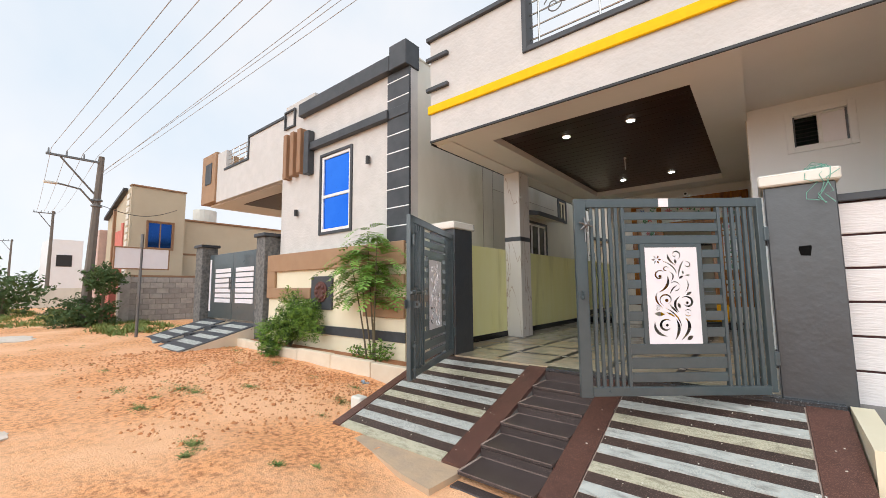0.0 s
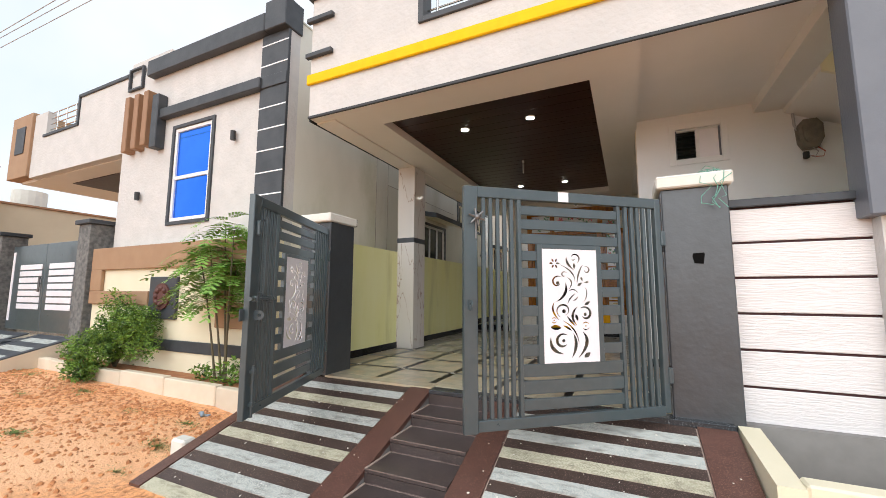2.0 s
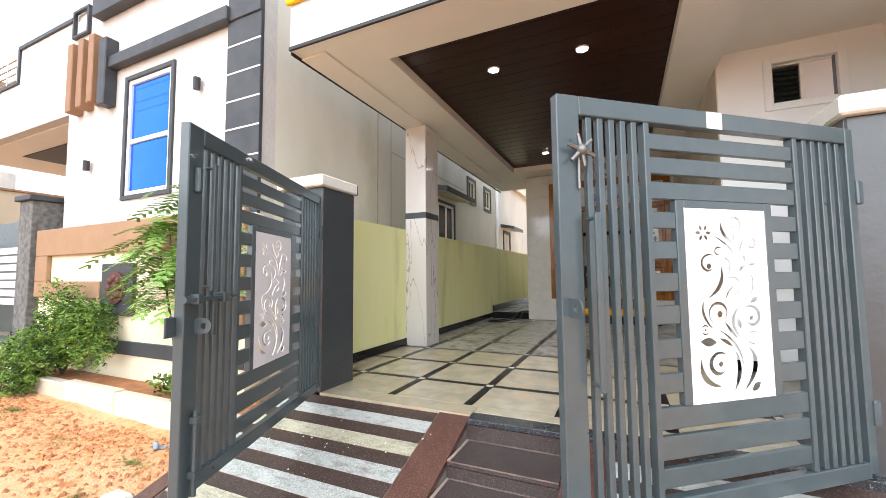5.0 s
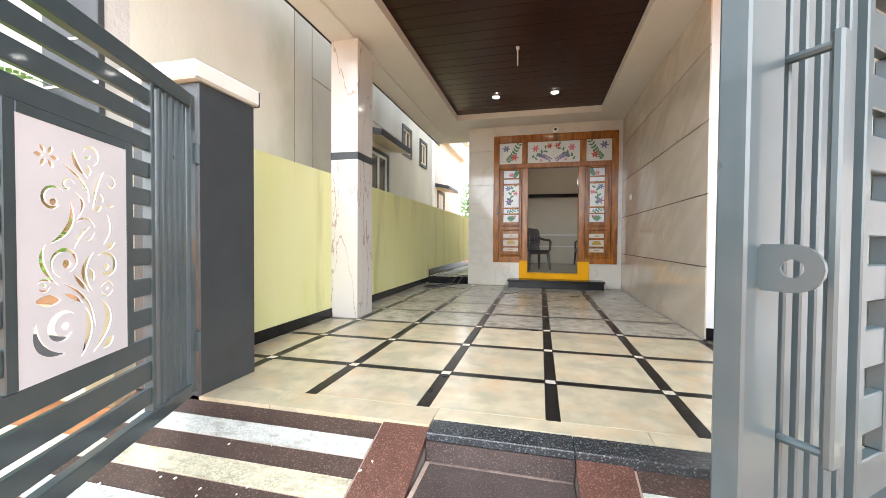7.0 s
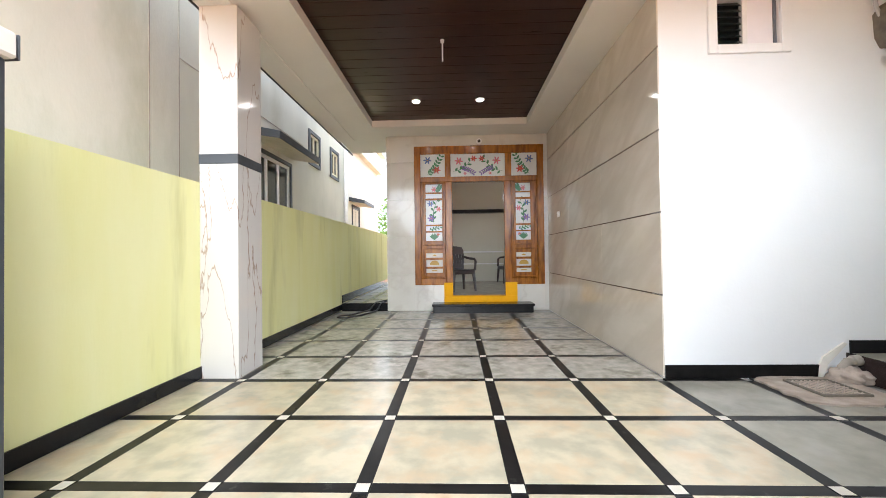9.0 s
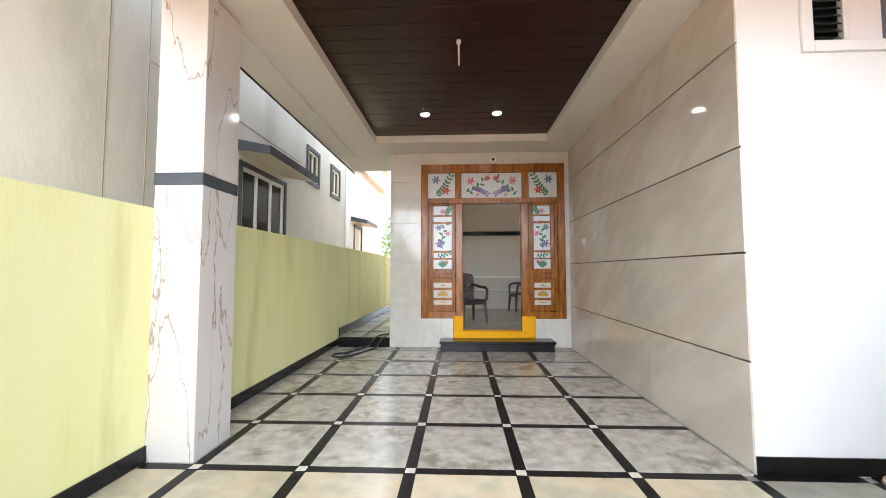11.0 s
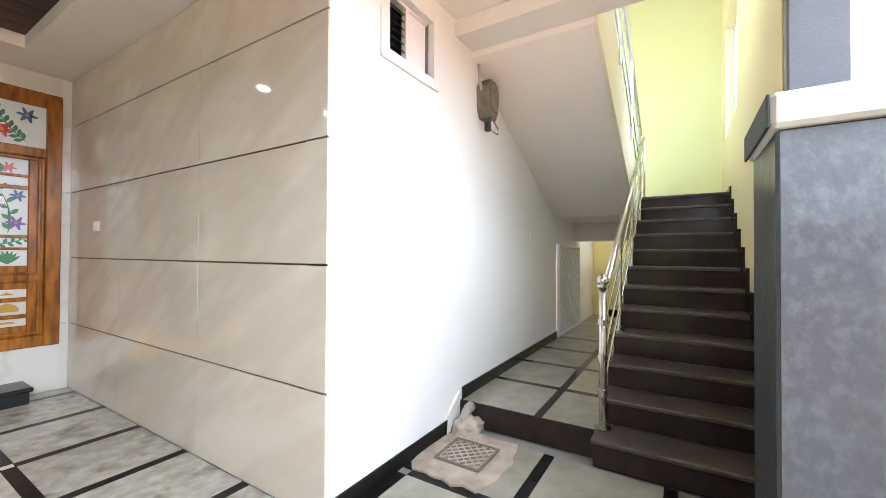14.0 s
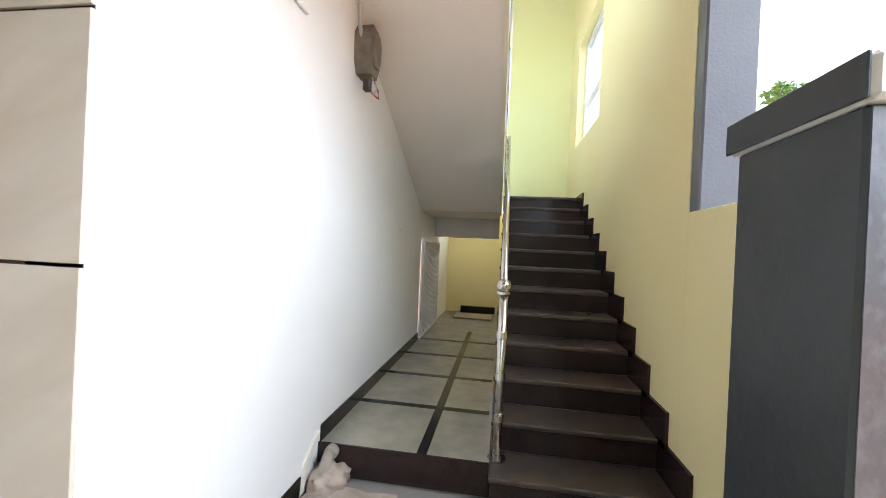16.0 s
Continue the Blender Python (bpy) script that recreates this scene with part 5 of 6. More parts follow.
# drain cover and pipe elbow
dc = thing("drain_cover", "square cast drain cover in rough cement", "drain cover")
rnd = random.Random(12)
outline = []
for k in range(28):
    a = 2 * math.pi * k / 28
    q = 1.0 / max(abs(math.cos(a)), abs(math.sin(a))) ** 0.8 * rnd.uniform(0.93, 1.05)
    outline.append((0.95 + 0.33 * q * math.cos(a), min(-0.30 + 0.29 * q * math.sin(a), -0.016)))
part("bed", prism(outline, "z", 0.0, 0.014), M_DRAINBED, dc)
part("rim", boxes([(0.80, -0.46, 0.014, 1.12, -0.445, 0.030), (0.80, -0.145, 0.014, 1.12, -0.13, 0.030), (0.80, -0.445, 0.014, 0.815, -0.145, 0.030), (1.105, -0.445, 0.014, 1.12, -0.145, 0.030)], 0.002), M_OLDBOX, dc)
part("plate", box(0.815, -0.445, 0.014, 1.105, -0.145, 0.020, 0.001), M_OLDBOX, dc)
for sgn in (1, -1):
    for k in range(-4, 5):
        off, h = 0.062 * k, 0.002 * (sgn > 0)
        a, b = max(-0.14, -0.145 - off), min(0.14, 0.145 - off)
        if b - a > 0.03:
            ends = [(0.96 + a, -0.295 + sgn * (a + off), 0.021 + h), (0.96 + b, -0.295 + sgn * (b + off), 0.021 + h)]
            part("rib", tube(ends, 0.006, 4), M_DRAINBED, dc)
pe = thing("pipe_elbow", "cement-smeared pipe elbow set in rough cement at the step", "pipe")
part("pipe", tube([(1.25, -0.10, 0.02), (1.26, -0.10, 0.10), (1.30, -0.10, 0.145), (1.36, -0.10, 0.155)], 0.032, 12), M_OLDCEM, pe, "cement-smeared elbow", True)
part("socket", tube([(1.335, -0.10, 0.152), (1.384, -0.10, 0.157)], 0.040, 12), M_OLDCEM, pe, "", True)
bm = bmesh.new()
bmesh.ops.create_icosphere(bm, subdivisions=4, radius=1.0)
for v in bm.verts:
    k = 1 + 0.35 * noise.noise(v.co * 2.2) + 0.16 * noise.noise(v.co * 6.0)
    v.co = Vector((1.30 + 0.13 * k * v.co.x, -0.115 + 0.105 * k * v.co.y, max(0.0, 0.035 + 0.075 * k * v.co.z)))
    v.co.x, v.co.y = min(v.co.x, 1.383), min(v.co.y, -0.002)
part("cement", bm, M_DRAINBED, pe, "rough cement collar", True)
part("plaster_smear", prism([(1.16, 0.0), (1.215, 0.0), (1.235, 0.10), (1.385, 0.26), (1.36, 0.27), (1.20, 0.16), (1.17, 0.09)], "y", -0.016, -0.001), M_CAP, pe, "white plaster smear")

# lattice door under the stair
ld = thing("lattice_door", "white lattice door beside the under-stair passage", "door")
LX0, LX1, LZ0, LZ1 = 4.19, 5.38, 0.24, 1.46
for c in ((4.15, LX0, 0.2, 1.50), (LX1, 5.42, 0.2, 1.50), (LX0, LX1, LZ1, 1.50), (LX0, LX1, 0.2, LZ0)):
    part("frame", box(c[0], -0.042, c[2], c[1], -0.002, c[3], 0.002), M_PVC, ld)
for sgn in (1, -1):
    for k in range(-12, 26):
        c = LX0 + 0.105 * k
        run = [(c + sgn * q, LZ0 + q) for q in (0.0, LZ1 - LZ0)]
        lo, hi = sorted(run)
        x0, x1 = max(lo[0], LX0), min(hi[0], LX1)
        if x1 - x0 < 0.03:
            continue
        z0, z1 = LZ0 + sgn * (x0 - c), LZ0 + sgn * (x1 - c)
        y = -0.036 if sgn > 0 else -0.022
        part("slat", prism([(x0, z0 - 0.022), (x1, z1 - 0.022), (x1, z1 + 0.022), (x0, z0 + 0.022)], "y", y, y + 0.012), M_PVC, ld)
# Dark sheet added so the lattice holes read as shaded.
part("backing", box(LX0, -0.009, LZ0, LX1, -0.003, LZ1, 0), M_OLDBOX, ld, "grey-brown sheet for the shade behind the lattice")
# stair railing
rl = thing("stair_railing", "polished steel stair railing with a ball-topped newel", "railing")
NX = 1.47
newel = part("newel", tube([(NX, -1.06, RISE), (NX, -1.06, 1.14)], 0.026, 14), M_STEEL, rl, "", True)
part("ball", ball((NX, -1.06, 1.185), 0.042, 16), M_STEEL, newel, "", True)
part("collar", tube([(NX, -1.06, 1.135), (NX, -1.06, 1.15)], 0.038, 14), M_STEEL, newel)
for z in (0.42, 0.66, 0.90):
    part("flange", tube([(NX, -1.06, z - 0.02), (NX, -1.06, z + 0.02)], 0.032, 14), M_STEEL, newel)
part("base_plate", tube([(NX, -1.06, RISE), (NX, -1.06, RISE + 0.012)], 0.055, 14), M_STEEL, newel)
SL = RISE / RUN
part("handrail", tube([(NX, -1.06, 1.06), (4.55, -1.06, 1.06 + SL * (4.55 - NX))], 0.024, 12), M_STEEL, rl, "", True)
for h in (0.25, 0.45, 0.65):
    part("mid_rail", tube([(NX, -1.06, RISE + h), (4.55, -1.06, RISE + h + SL * (4.55 - NX))], 0.009, 8), M_STEEL, rl)
for k in (4, 7, 10, 12):
    x = X1 + RUN * (k - 1) + 0.12
    part("post", tube([(x, -1.06, RISE * k), (x, -1.06, 1.06 + SL * (x - NX))], 0.017, 10), M_STEEL, rl)
    part("base_plate", tube([(x, -1.06, RISE * k), (x, -1.06, RISE * k + 0.01)], 0.04, 12), M_STEEL, rl)
ur = thing("upper_stair_railing", "steel railing of the upper stair flight", "railing")
part("handrail", tube([(4.55, -1.02, 2.98), (1.7, -1.02, 4.55)], 0.024, 10), M_STEEL, ur)
for h in (0.2, 0.45):
    part("mid_rail", tube([(4.4, -1.02, 2.1 + h), (1.7, -1.02, 3.6 + h)], 0.009, 8), M_STEEL, ur)
for x in (4.4, 3.5, 2.6, 1.75):
    part("post", tube([(x, -1.02, 2.15 + (4.4 - x) * 0.55), (x, -1.02, 3.05 + (4.4 - x) * 0.55)], 0.016, 8), M_STEEL, ur)

stair_window = framed_window("stair_window", "white-framed blue glass window in the yellow stair wall", "y", -2.10, 1, 3.5, 4.86, 2.86, 4.3, M_YELLOW, 0, M_SKYGLASS, M_PVC, (3.45,), (), 0.02)
for ob in stair_window.children:
    if ob.name.startswith("pane"):
        ob.visible_shadow = False
solo("passage_plank", box(5.9, -0.9, 0.186, 6.4, -0.25, 0.21, 0.004), M_OLDCEM, "pale plank lying on the passage floor", "plank")
solo("passage_block", box(6.6, -0.95, 0.186, 6.69, -0.3, 0.31, 0.006), M_BLACK, "black stone offcut lying at the passage end", "stone")

# water hose on the floor by the passage
pts = []
for t in np.linspace(0, 1, 70):
    if t < 0.45:
        u = t / 0.45
        pts.append((-2.93 - 0.44 * u, 4.30 - 1.10 * u, 0.130 if u < 0.33 else max(0.014, 0.130 - 0.7 * (u - 0.33))))
    elif t < 0.65:
        a = math.pi * (t - 0.45) / 0.20
        pts.append((-3.37 - 0.14 * math.sin(a), 3.20 - 0.13 * (1 - math.cos(a)), 0.014))
    else:
        u = (t - 0.65) / 0.35
        pts.append((-3.37 + 0.46 * u, 2.94 + 0.05 * u + 1.12 * u * u, 0.016 if u < 0.80 else min(0.132, 0.016 + 1.3 * (u - 0.80))))
solo("water_hose", tube(pts, 0.013, 8), M_BLACKRUB, "dark rubber water hose coiled on the floor", "hose", "", True)


# plastic chairs in the room
def chair(place, turn, label):
    c = thing("plastic_chair", label, "chair", "room chairs", place, turn)
    part("seat", box(-0.235, -0.23, 0.40, 0.235, 0.22, 0.435, 0.014), M_CHAIR, c)
    part("apron", box(-0.22, -0.235, 0.345, 0.22, -0.215, 0.41, 0.006), M_CHAIR, c)
    for sx in (-1, 1):
        for sy, lean in ((-0.20, -0.03), (0.20, 0.06)):
            part("leg", tube([(sx * 0.215, sy, 0.42), (sx * 0.25, sy + lean, 0.0)], 0.034, 6, 0.022), M_CHAIR, c)
        part("arm", tube([(sx * 0.25, -0.21, 0.42), (sx * 0.275, -0.20, 0.60), (sx * 0.28, -0.14, 0.645), (sx * 0.275, 0.05, 0.655), (sx * 0.245, 0.24, 0.69)], 0.027, 6), M_CHAIR, c)
    back = part("backrest", prism([(-0.25, 0.74), (0.25, 0.74), (0.245, 0.83), (0.20, 0.895), (0.0, 0.915), (-0.20, 0.895), (-0.245, 0.83)], "y", 0.25, 0.272), M_CHAIR, c)
    part("lower_panel", prism([(0.212, 0.42), (0.236, 0.42), (0.249, 0.555), (0.228, 0.555)], "x", -0.235, 0.235), M_CHAIR, back)
    part("middle_panel", prism([(0.236, 0.625), (0.257, 0.625), (0.263, 0.66), (0.242, 0.66)], "x", -0.245, 0.245), M_CHAIR, back)
    for k in range(8):
        x = -0.2275 + 0.065 * k
        part("slat", prism([(0.228, 0.55), (0.247, 0.55), (0.270, 0.76), (0.252, 0.76)], "x", x - 0.026, x + 0.026), M_CHAIR, back)
    return c


chair((-1.55, 4.84, 0.24), 28, "brown moulded plastic armchair")
chair((-0.26, 6.90, 0.24), -78, "brown moulded plastic armchair")

# green string on the gate pillar
gs = thing("string_tangle", "tangle of green string hanging on the pillar cap", "string")
rnd = random.Random(4)
for k in range(4):
    x = 0.38 + 0.04 * k
    p = [(x + rnd.uniform(-0.05, 0.05), -2.248 - 0.008 * rnd.random(), 1.80 - 0.05 * q + rnd.uniform(-0.03, 0.02)) for q in range(6)]
    part("string", tube(p, 0.003, 4), M_GREEN_NET, gs)
for k in range(8):
    a = k * 0.8
    p = [(0.36 + 0.16 * t + 0.03 * math.sin(a + 9 * t), -2.0 + 0.12 * math.sin(a + 4 * t), 1.822 + 0.09 * math.sin(math.pi * t) * (0.4 + 0.6 * rnd.random())) for t in np.linspace(0, 1, 7)]
    part("string", tube(p, 0.0025, 4), M_GREEN_NET, gs)


# ---- the neighbouring house ----
XA, XB, YF = -8.65, -4.45, -1.80
nb = thing("neighbour_house", "single-storey house with pale plaster, dark grey bands and brown fins", "house")
part("front_wall", wall_mesh("y", YF, YF + 0.18, XA, XB, -0.4, 4.95, [(-7.03, -6.06, 2.06, 3.66)]), M_TEX, nb)
part("side_wall", wall_mesh("x", XB - 0.18, XB, YF + 0.18, 0.42, -0.4, 4.95), M_CEMENT, nb, "stained grey cement side wall")
part("side_wall", wall_mesh("x", XB - 0.18, XB, 0.42, 7.0, -0.4, 4.95, [(2.30, 3.50, 1.5, 2.52), (4.42, 4.93, 2.85, 3.40), (5.72, 6.22, 2.85, 3.40)]), M_NBSIDE, nb, "pale weathered side wall")
part("side_wall", wall_mesh("x", XB - 0.55, XB - 0.37, 7.0, 13.0, -0.4, 4.95), M_NBSIDE, nb)
part("side_return", wall_mesh("y", 6.86, 7.0, XB - 0.55, XB - 0.18, -0.4, 4.95), M_NBSIDE, nb)
part("roof", box(XA, YF + 0.18, 4.3, XB - 0.18, 13.0, 4.45, 0), M_CEMENT, nb)
part("back_wall", box(XA, 12.85, -0.4, XB - 0.55, 13.0, 4.3, 0), M_CREAM, nb)
part("groove", box(XB, 0.405, 1.5, XB + 0.006, 0.415, 4.9, 0), M_OLDCEM, nb)
part("groove", box(XB, 0.80, 1.5, XB + 0.005, 0.808, 4.9, 0), M_OLDCEM, nb)
part("groove", box(XB, 0.82, 3.05, XB + 0.005, 4.1, 3.06, 0), M_OLDCEM, nb)
part("coping", box(XB - 0.22, YF + 0.2, 4.95, XB + 0.015, 13.0, 4.985, 0.006), M_CEMENT, nb)
part("top_band", box(-7.80, YF - 0.14, 4.74, -4.86, YF, 5.03, 0.012), M_GREY, nb, "dark grey top band")
part("corner_block", box(-4.84, YF - 0.15, 4.72, XB + 0.03, YF + 0.20, 5.17, 0.012), M_GREY, nb)
part("mid_band", box(-7.42, YF - 0.12, 3.88, -4.92, YF, 4.05, 0.012), M_GREY, nb, "dark grey window hood band")
part("mid_fin", box(-7.52, YF - 0.16, 3.36, -7.34, YF, 4.32, 0.012), M_GREY, nb)
part("column_collar", box(-4.97, YF - 0.07, 3.88, XB + 0.012, YF - 0.002, 4.06, 0.006), M_GREY, nb)
col = part("column", box(-4.98, YF - 0.05, 1.50, XB + 0.01, YF, 4.72, 0.006), M_GREY, nb, "dark grey column with white grooves")
for k in range(10):
    z = 1.62 + 0.325 * k
    if not 3.8 < z < 4.1 and z < 4.55:
        part("groove_line", box(-4.985, YF - 0.054, z, XB + 0.012, YF - 0.048, z + 0.018, 0), M_WHITE, col)
for k in range(3):
    x = -8.36 + 0.29 * k
    part("brown_fin", box(x, YF - 0.17, 3.40 + 0.02 * k, x + 0.14, YF, 4.44, 0.01), M_BROWN, nb, "reddish brown vertical fin")
part("upper_block", box(-8.62, YF + 0.02, 4.95, -7.4, YF + 0.5, 5.26, 0.01), M_TEX, nb)
for c in ((-8.58, -8.12, 4.66, 4.70), (-8.58, -8.12, 5.06, 5.10), (-8.58, -8.54, 4.70, 5.06), (-8.16, -8.12, 4.70, 5.06)):
    part("niche_border", box(c[0], YF - 0.05, c[2], c[1], YF, c[3], 0.004), M_GREY, nb)
for x, z in ((-5.49, 3.27), (-7.92, 2.58)):
    part("wall_lamp", tube([(x, YF - 0.06, z - 0.07), (x, YF - 0.06, z + 0.07)], 0.04, 10), M_BLACKRUB, nb, "small black wall light")
framed_window("facade_window", "tall blue mirror glass window with white sash and grey border", "y", YF + 0.02, -1, -7.03, -6.06, 2.06, 3.66, M_GREY, 0.06, M_BLUE, M_PVC, (2.80,), (), 0.05, sash=0.06)
# balcony part over the neighbour's carport
part("balcony_front", wall_mesh("y", YF, YF + 0.15, -12.5, XA, 3.49, 4.98, [(-11.9, -10.5, 4.43, 5.2)]), M_TEX, nb)
part("balcony_top", box(-10.5, YF - 0.03, 4.98, XA, YF + 0.2, 5.05, 0.006), M_GREY, nb)
part("balcony_border", box(-11.98, YF - 0.03, 4.37, -10.44, YF + 0.02, 4.43, 0.004), M_GREY, nb)
part("balcony_border", box(-10.50, YF - 0.03, 4.43, -10.44, YF + 0.02, 5.0, 0.004), M_GREY, nb)
for z in (4.56, 4.69, 4.82, 4.95):
    part("balcony_bar", tube([(-11.9, YF + 0.07, z), (-10.5, YF + 0.07, z)], 0.012, 6), M_STEEL, nb)
for x in (-11.6, -11.2, -10.8):
    part("balcony_bar", tube([(x, YF + 0.07, 4.43), (x, YF + 0.07, 4.95)], 0.012, 6), M_STEEL, nb)
part("balcony_end", box(-13.5, YF - 0.06, 3.53, -12.5, YF + 0.9, 5.05, 0.01), M_TAN, nb, "tan brown balcony end block")
part("end_panel", box(-13.2, YF - 0.08, 4.1, -12.75, YF - 0.06, 4.75, 0.006), M_GREY, nb)
part("balcony_soffit", box(-13.3, YF + 0.15, 3.47, XA, 3.6, 3.62, 0), M_CEIL, nb)
part("soffit_tray", box(-12.0, YF + 0.6, 3.455, -9.2, 2.6, 3.47, 0), M_DARKWOOD, nb)
part("carport_back", box(-13.0, 3.6, -0.2, XA, 3.75, 3.5, 0), M_CREAM, nb)
part("carport_post", box(-9.05, YF + 0.6, 0.0, -8.75, YF + 0.9, 3.47, 0.006), M_STONE, nb)
part("inner_wall", box(XA - 0.02, YF + 0.18, -0.2, XA + 0.16, 3.6, 3.47, 0), M_TEX, nb)
# chajjas and side windows
def sunshade(y0, y1, z, x, label):
    s = thing("window_sunshade", label, "sunshade", "side sunshades")
    part("slab", prism([(x, z + 0.02), (x + 0.46, z - 0.06), (x + 0.46, z + 0.03), (x, z + 0.13)], "y", y0, y1), M_CEMENT, s)
    part("edge", box(x + 0.46, y0 - 0.005, z - 0.065, x + 0.475, y1 + 0.005, z + 0.04, 0.003), M_GREY, s, "dark grey slab edge")
    part("edge_end", prism([(x, z + 0.015), (x + 0.46, z - 0.065), (x + 0.46, z + 0.035), (x, z + 0.135)], "y", y0 - 0.012, y0), M_GREY, s)
    part("edge_top", prism([(x, z + 0.131), (x + 0.46, z + 0.031), (x + 0.46, z + 0.04), (x, z + 0.14)], "y", y0, y1), M_GREY, s)


sunshade(2.10, 3.66, 2.66, XB, "grey-edged concrete sunshade over a side window")
sunshade(8.6, 10.0, 2.62, XB - 0.37, "grey-edged concrete sunshade over a side window")
framed_window("side_window", "dark sliding side window with white frame", "x", XB - 0.03, 1, 2.30, 3.50, 1.5, 2.52, M_GREY, 0.06, M_DGLASS, M_PVC, (), (2.70, 3.1), 0.05)
framed_window("side_window", "small sliding side window with white frame", "x", XB - 0.39, 1, 8.95, 9.75, 1.5, 2.50, M_GREY, 0.07, M_DGLASS, M_LANDSLATE, (), (9.35,), 0.05)
for y in (4.42, 5.72):
    framed_window("vent_window", "small cream vent window with a grey border", "x", XB - 0.02, 1, y, y + 0.50, 2.85, 3.40, M_GREY, 0.07, M_DGLASS, M_BASE, (), (y + 0.25,), 0.05, "vent windows")
solo("drain_pipe", tube([(XB + 0.06, 6.75, 0.0), (XB + 0.06, 6.75, 4.8)], 0.05, 10), M_PVC, "white plastic drain pipe on the side wall", "pipe", "", True)

# plinth wall with brown frames along the neighbour's front
pw = thing("plinth_wall", "cream front plinth wall with brown raised frames", "wall")
Y0 = -2.0
part("core", box(-8.72, Y0, -0.5, -4.38, YF - 0.004, 1.62, 0.006), M_BASE, pw)
part("brown_frame", box(-8.72, Y0 - 0.06, 1.28, -4.36, Y0, 1.66, 0.01), M_TAN, pw, "tan brown raised band")
part("brown_frame", box(-8.72, Y0 - 0.06, 0.92, -8.38, Y0, 1.28, 0.01), M_TAN, pw)
part("brown_frame", box(-8.72, Y0 - 0.06, 0.70, -6.98, Y0, 0.92, 0.01), M_TAN, pw)
part("brown_frame", box(-5.35, Y0 - 0.06, 0.42, -5.05, Y0, 1.28, 0.01), M_TAN, pw)
part("brown_frame", box(-5.05, Y0 - 0.06, 0.92, -4.36, Y0, 1.12, 0.01), M_TAN, pw)
part("brown_frame", box(-5.05, Y0 - 0.06, 0.42, -4.36, Y0, 0.76, 0.01), M_TAN, pw)
plq = part("plaque", box(-6.95, Y0 - 0.05, 0.50, -6.27, Y0, 1.14, 0.008), M_GREY, pw, "dark grey plaque")
part("ornament", tube([(-6.60, Y0 - 0.05, 0.84), (-6.60, Y0 - 0.075, 0.84)], 0.20, 24), M_ORN, plq, "round reddish ornament")
for k in range(8):
    a = k * math.pi / 4
    part("petal", ball((-6.60 + 0.12 * math.cos(a), Y0 - 0.07, 0.84 + 0.12 * math.sin(a)), 0.045, 8), M_ORN, plq, "", True)
part("dark_base", box(-8.72, Y0 - 0.03, 0.04, -4.36, Y0, 0.20, 0.006), M_GREY, pw, "dark grey base band")
kerb = thing("planter_kerb", "row of cream kerb stones round a soil bed", "kerb")
for k in range(6):
    x = -9.75 + 1.02 * k
    part("kerb_stone", box(x, -2.47, -0.75, x + 1.005, -2.36, -0.19 - 0.012 * (k % 3), 0.012), M_KERB, kerb)
structure("planter_soil", box(-9.75, -2.36, -0.7, -3.72, Y0, -0.24, 0.01), M_SOIL, "reddish planter soil", "soil")

# neighbour's gate
ng = thing("neighbour_gate", "closed grey double gate with white slatted panels", "gate")
part("leaf", box(-12.35, -1.93, 0.12, -10.82, -1.89, 1.88, 0.01), M_GATE, ng)
part("leaf", box(-10.80, -1.93, 0.12, -9.30, -1.89, 1.88, 0.01), M_GATE, ng)
for x0 in (-11.9, -10.62):
    for k in range(7):
        z = 0.55 + 0.135 * k
        part("white_slat", box(x0, -1.94, z, x0 + 0.98, -1.93, z + 0.105, 0.003), M_PANEL, ng)
part("white_strip", box(-12.3, -1.94, 0.3, -12.2, -1.93, 1.75, 0.003), M_PANEL, ng)
part("handle", tube([(-10.9, -1.97, 0.9), (-10.9, -1.97, 1.2)], 0.02), M_IRON, ng)
for x0, x1 in ((-12.95, -12.48), (-9.2, -8.80)):
    p = thing("stone_pillar", "gate pillar clad in rough dark stone", "pillar", "stone gate pillars")
    part("shaft", box(x0, -2.10, -0.4, x1, -1.68, 2.12, 0.01), M_STONE, p)
    part("cap", box(x0 - 0.05, -2.15, 2.12, x1 + 0.05, -1.63, 2.20, 0.01), M_GREY, p)

# neighbour's ramps
for x0, x1, label in ((-12.3, -10.95, "striped grey and white entrance ramp"), (-10.55, -9.15, "striped grey and white entrance ramp")):
    r = thing("neighbour_ramp", label, "ramp", "neighbour ramps")
    part("bed", prism([(-2.0, 0.07), (-3.75, -0.40), (-3.75, -0.9), (-2.0, -0.9)], "x", x0, x1), M_KERB, r)
    for k in range(11):
        y0, y1 = -2.0 - 0.159 * k, -2.0 - 0.159 * (k + 1) + 0.006
        z0, z1 = 0.075 - 0.2686 * (-2.0 - y0), 0.075 - 0.2686 * (-2.0 - y1)
        bm = bmesh.new()
        vs = [bm.verts.new(c) for c in ((x0 + 0.15, y1, z1), (x1 - 0.15, y1, z1), (x1 - 0.15, y0, z0), (x0 + 0.15, y0, z0),
                                        (x0 + 0.15, y1, z1 + 0.012), (x1 - 0.15, y1, z1 + 0.012), (x1 - 0.15, y0, z0 + 0.012), (x0 + 0.15, y0, z0 + 0.012))]
        for q in ((0, 3, 2, 1), (4, 5, 6, 7), (0, 1, 5, 4), (1, 2, 6, 5), (2, 3, 7, 6), (3, 0, 4, 7)):
            bm.faces.new([vs[i] for i in q])
        part("stone_strip", bm, M_GRAN_L if k % 2 else M_GREY, r)
    for a in (x0, x1 - 0.15):
        part("border_stone", prism([(-2.0, 0.09), (-3.75, -0.385), (-3.75, -0.45), (-2.0, 0.02)], "x", a, a + 0.145), M_GREY, r)
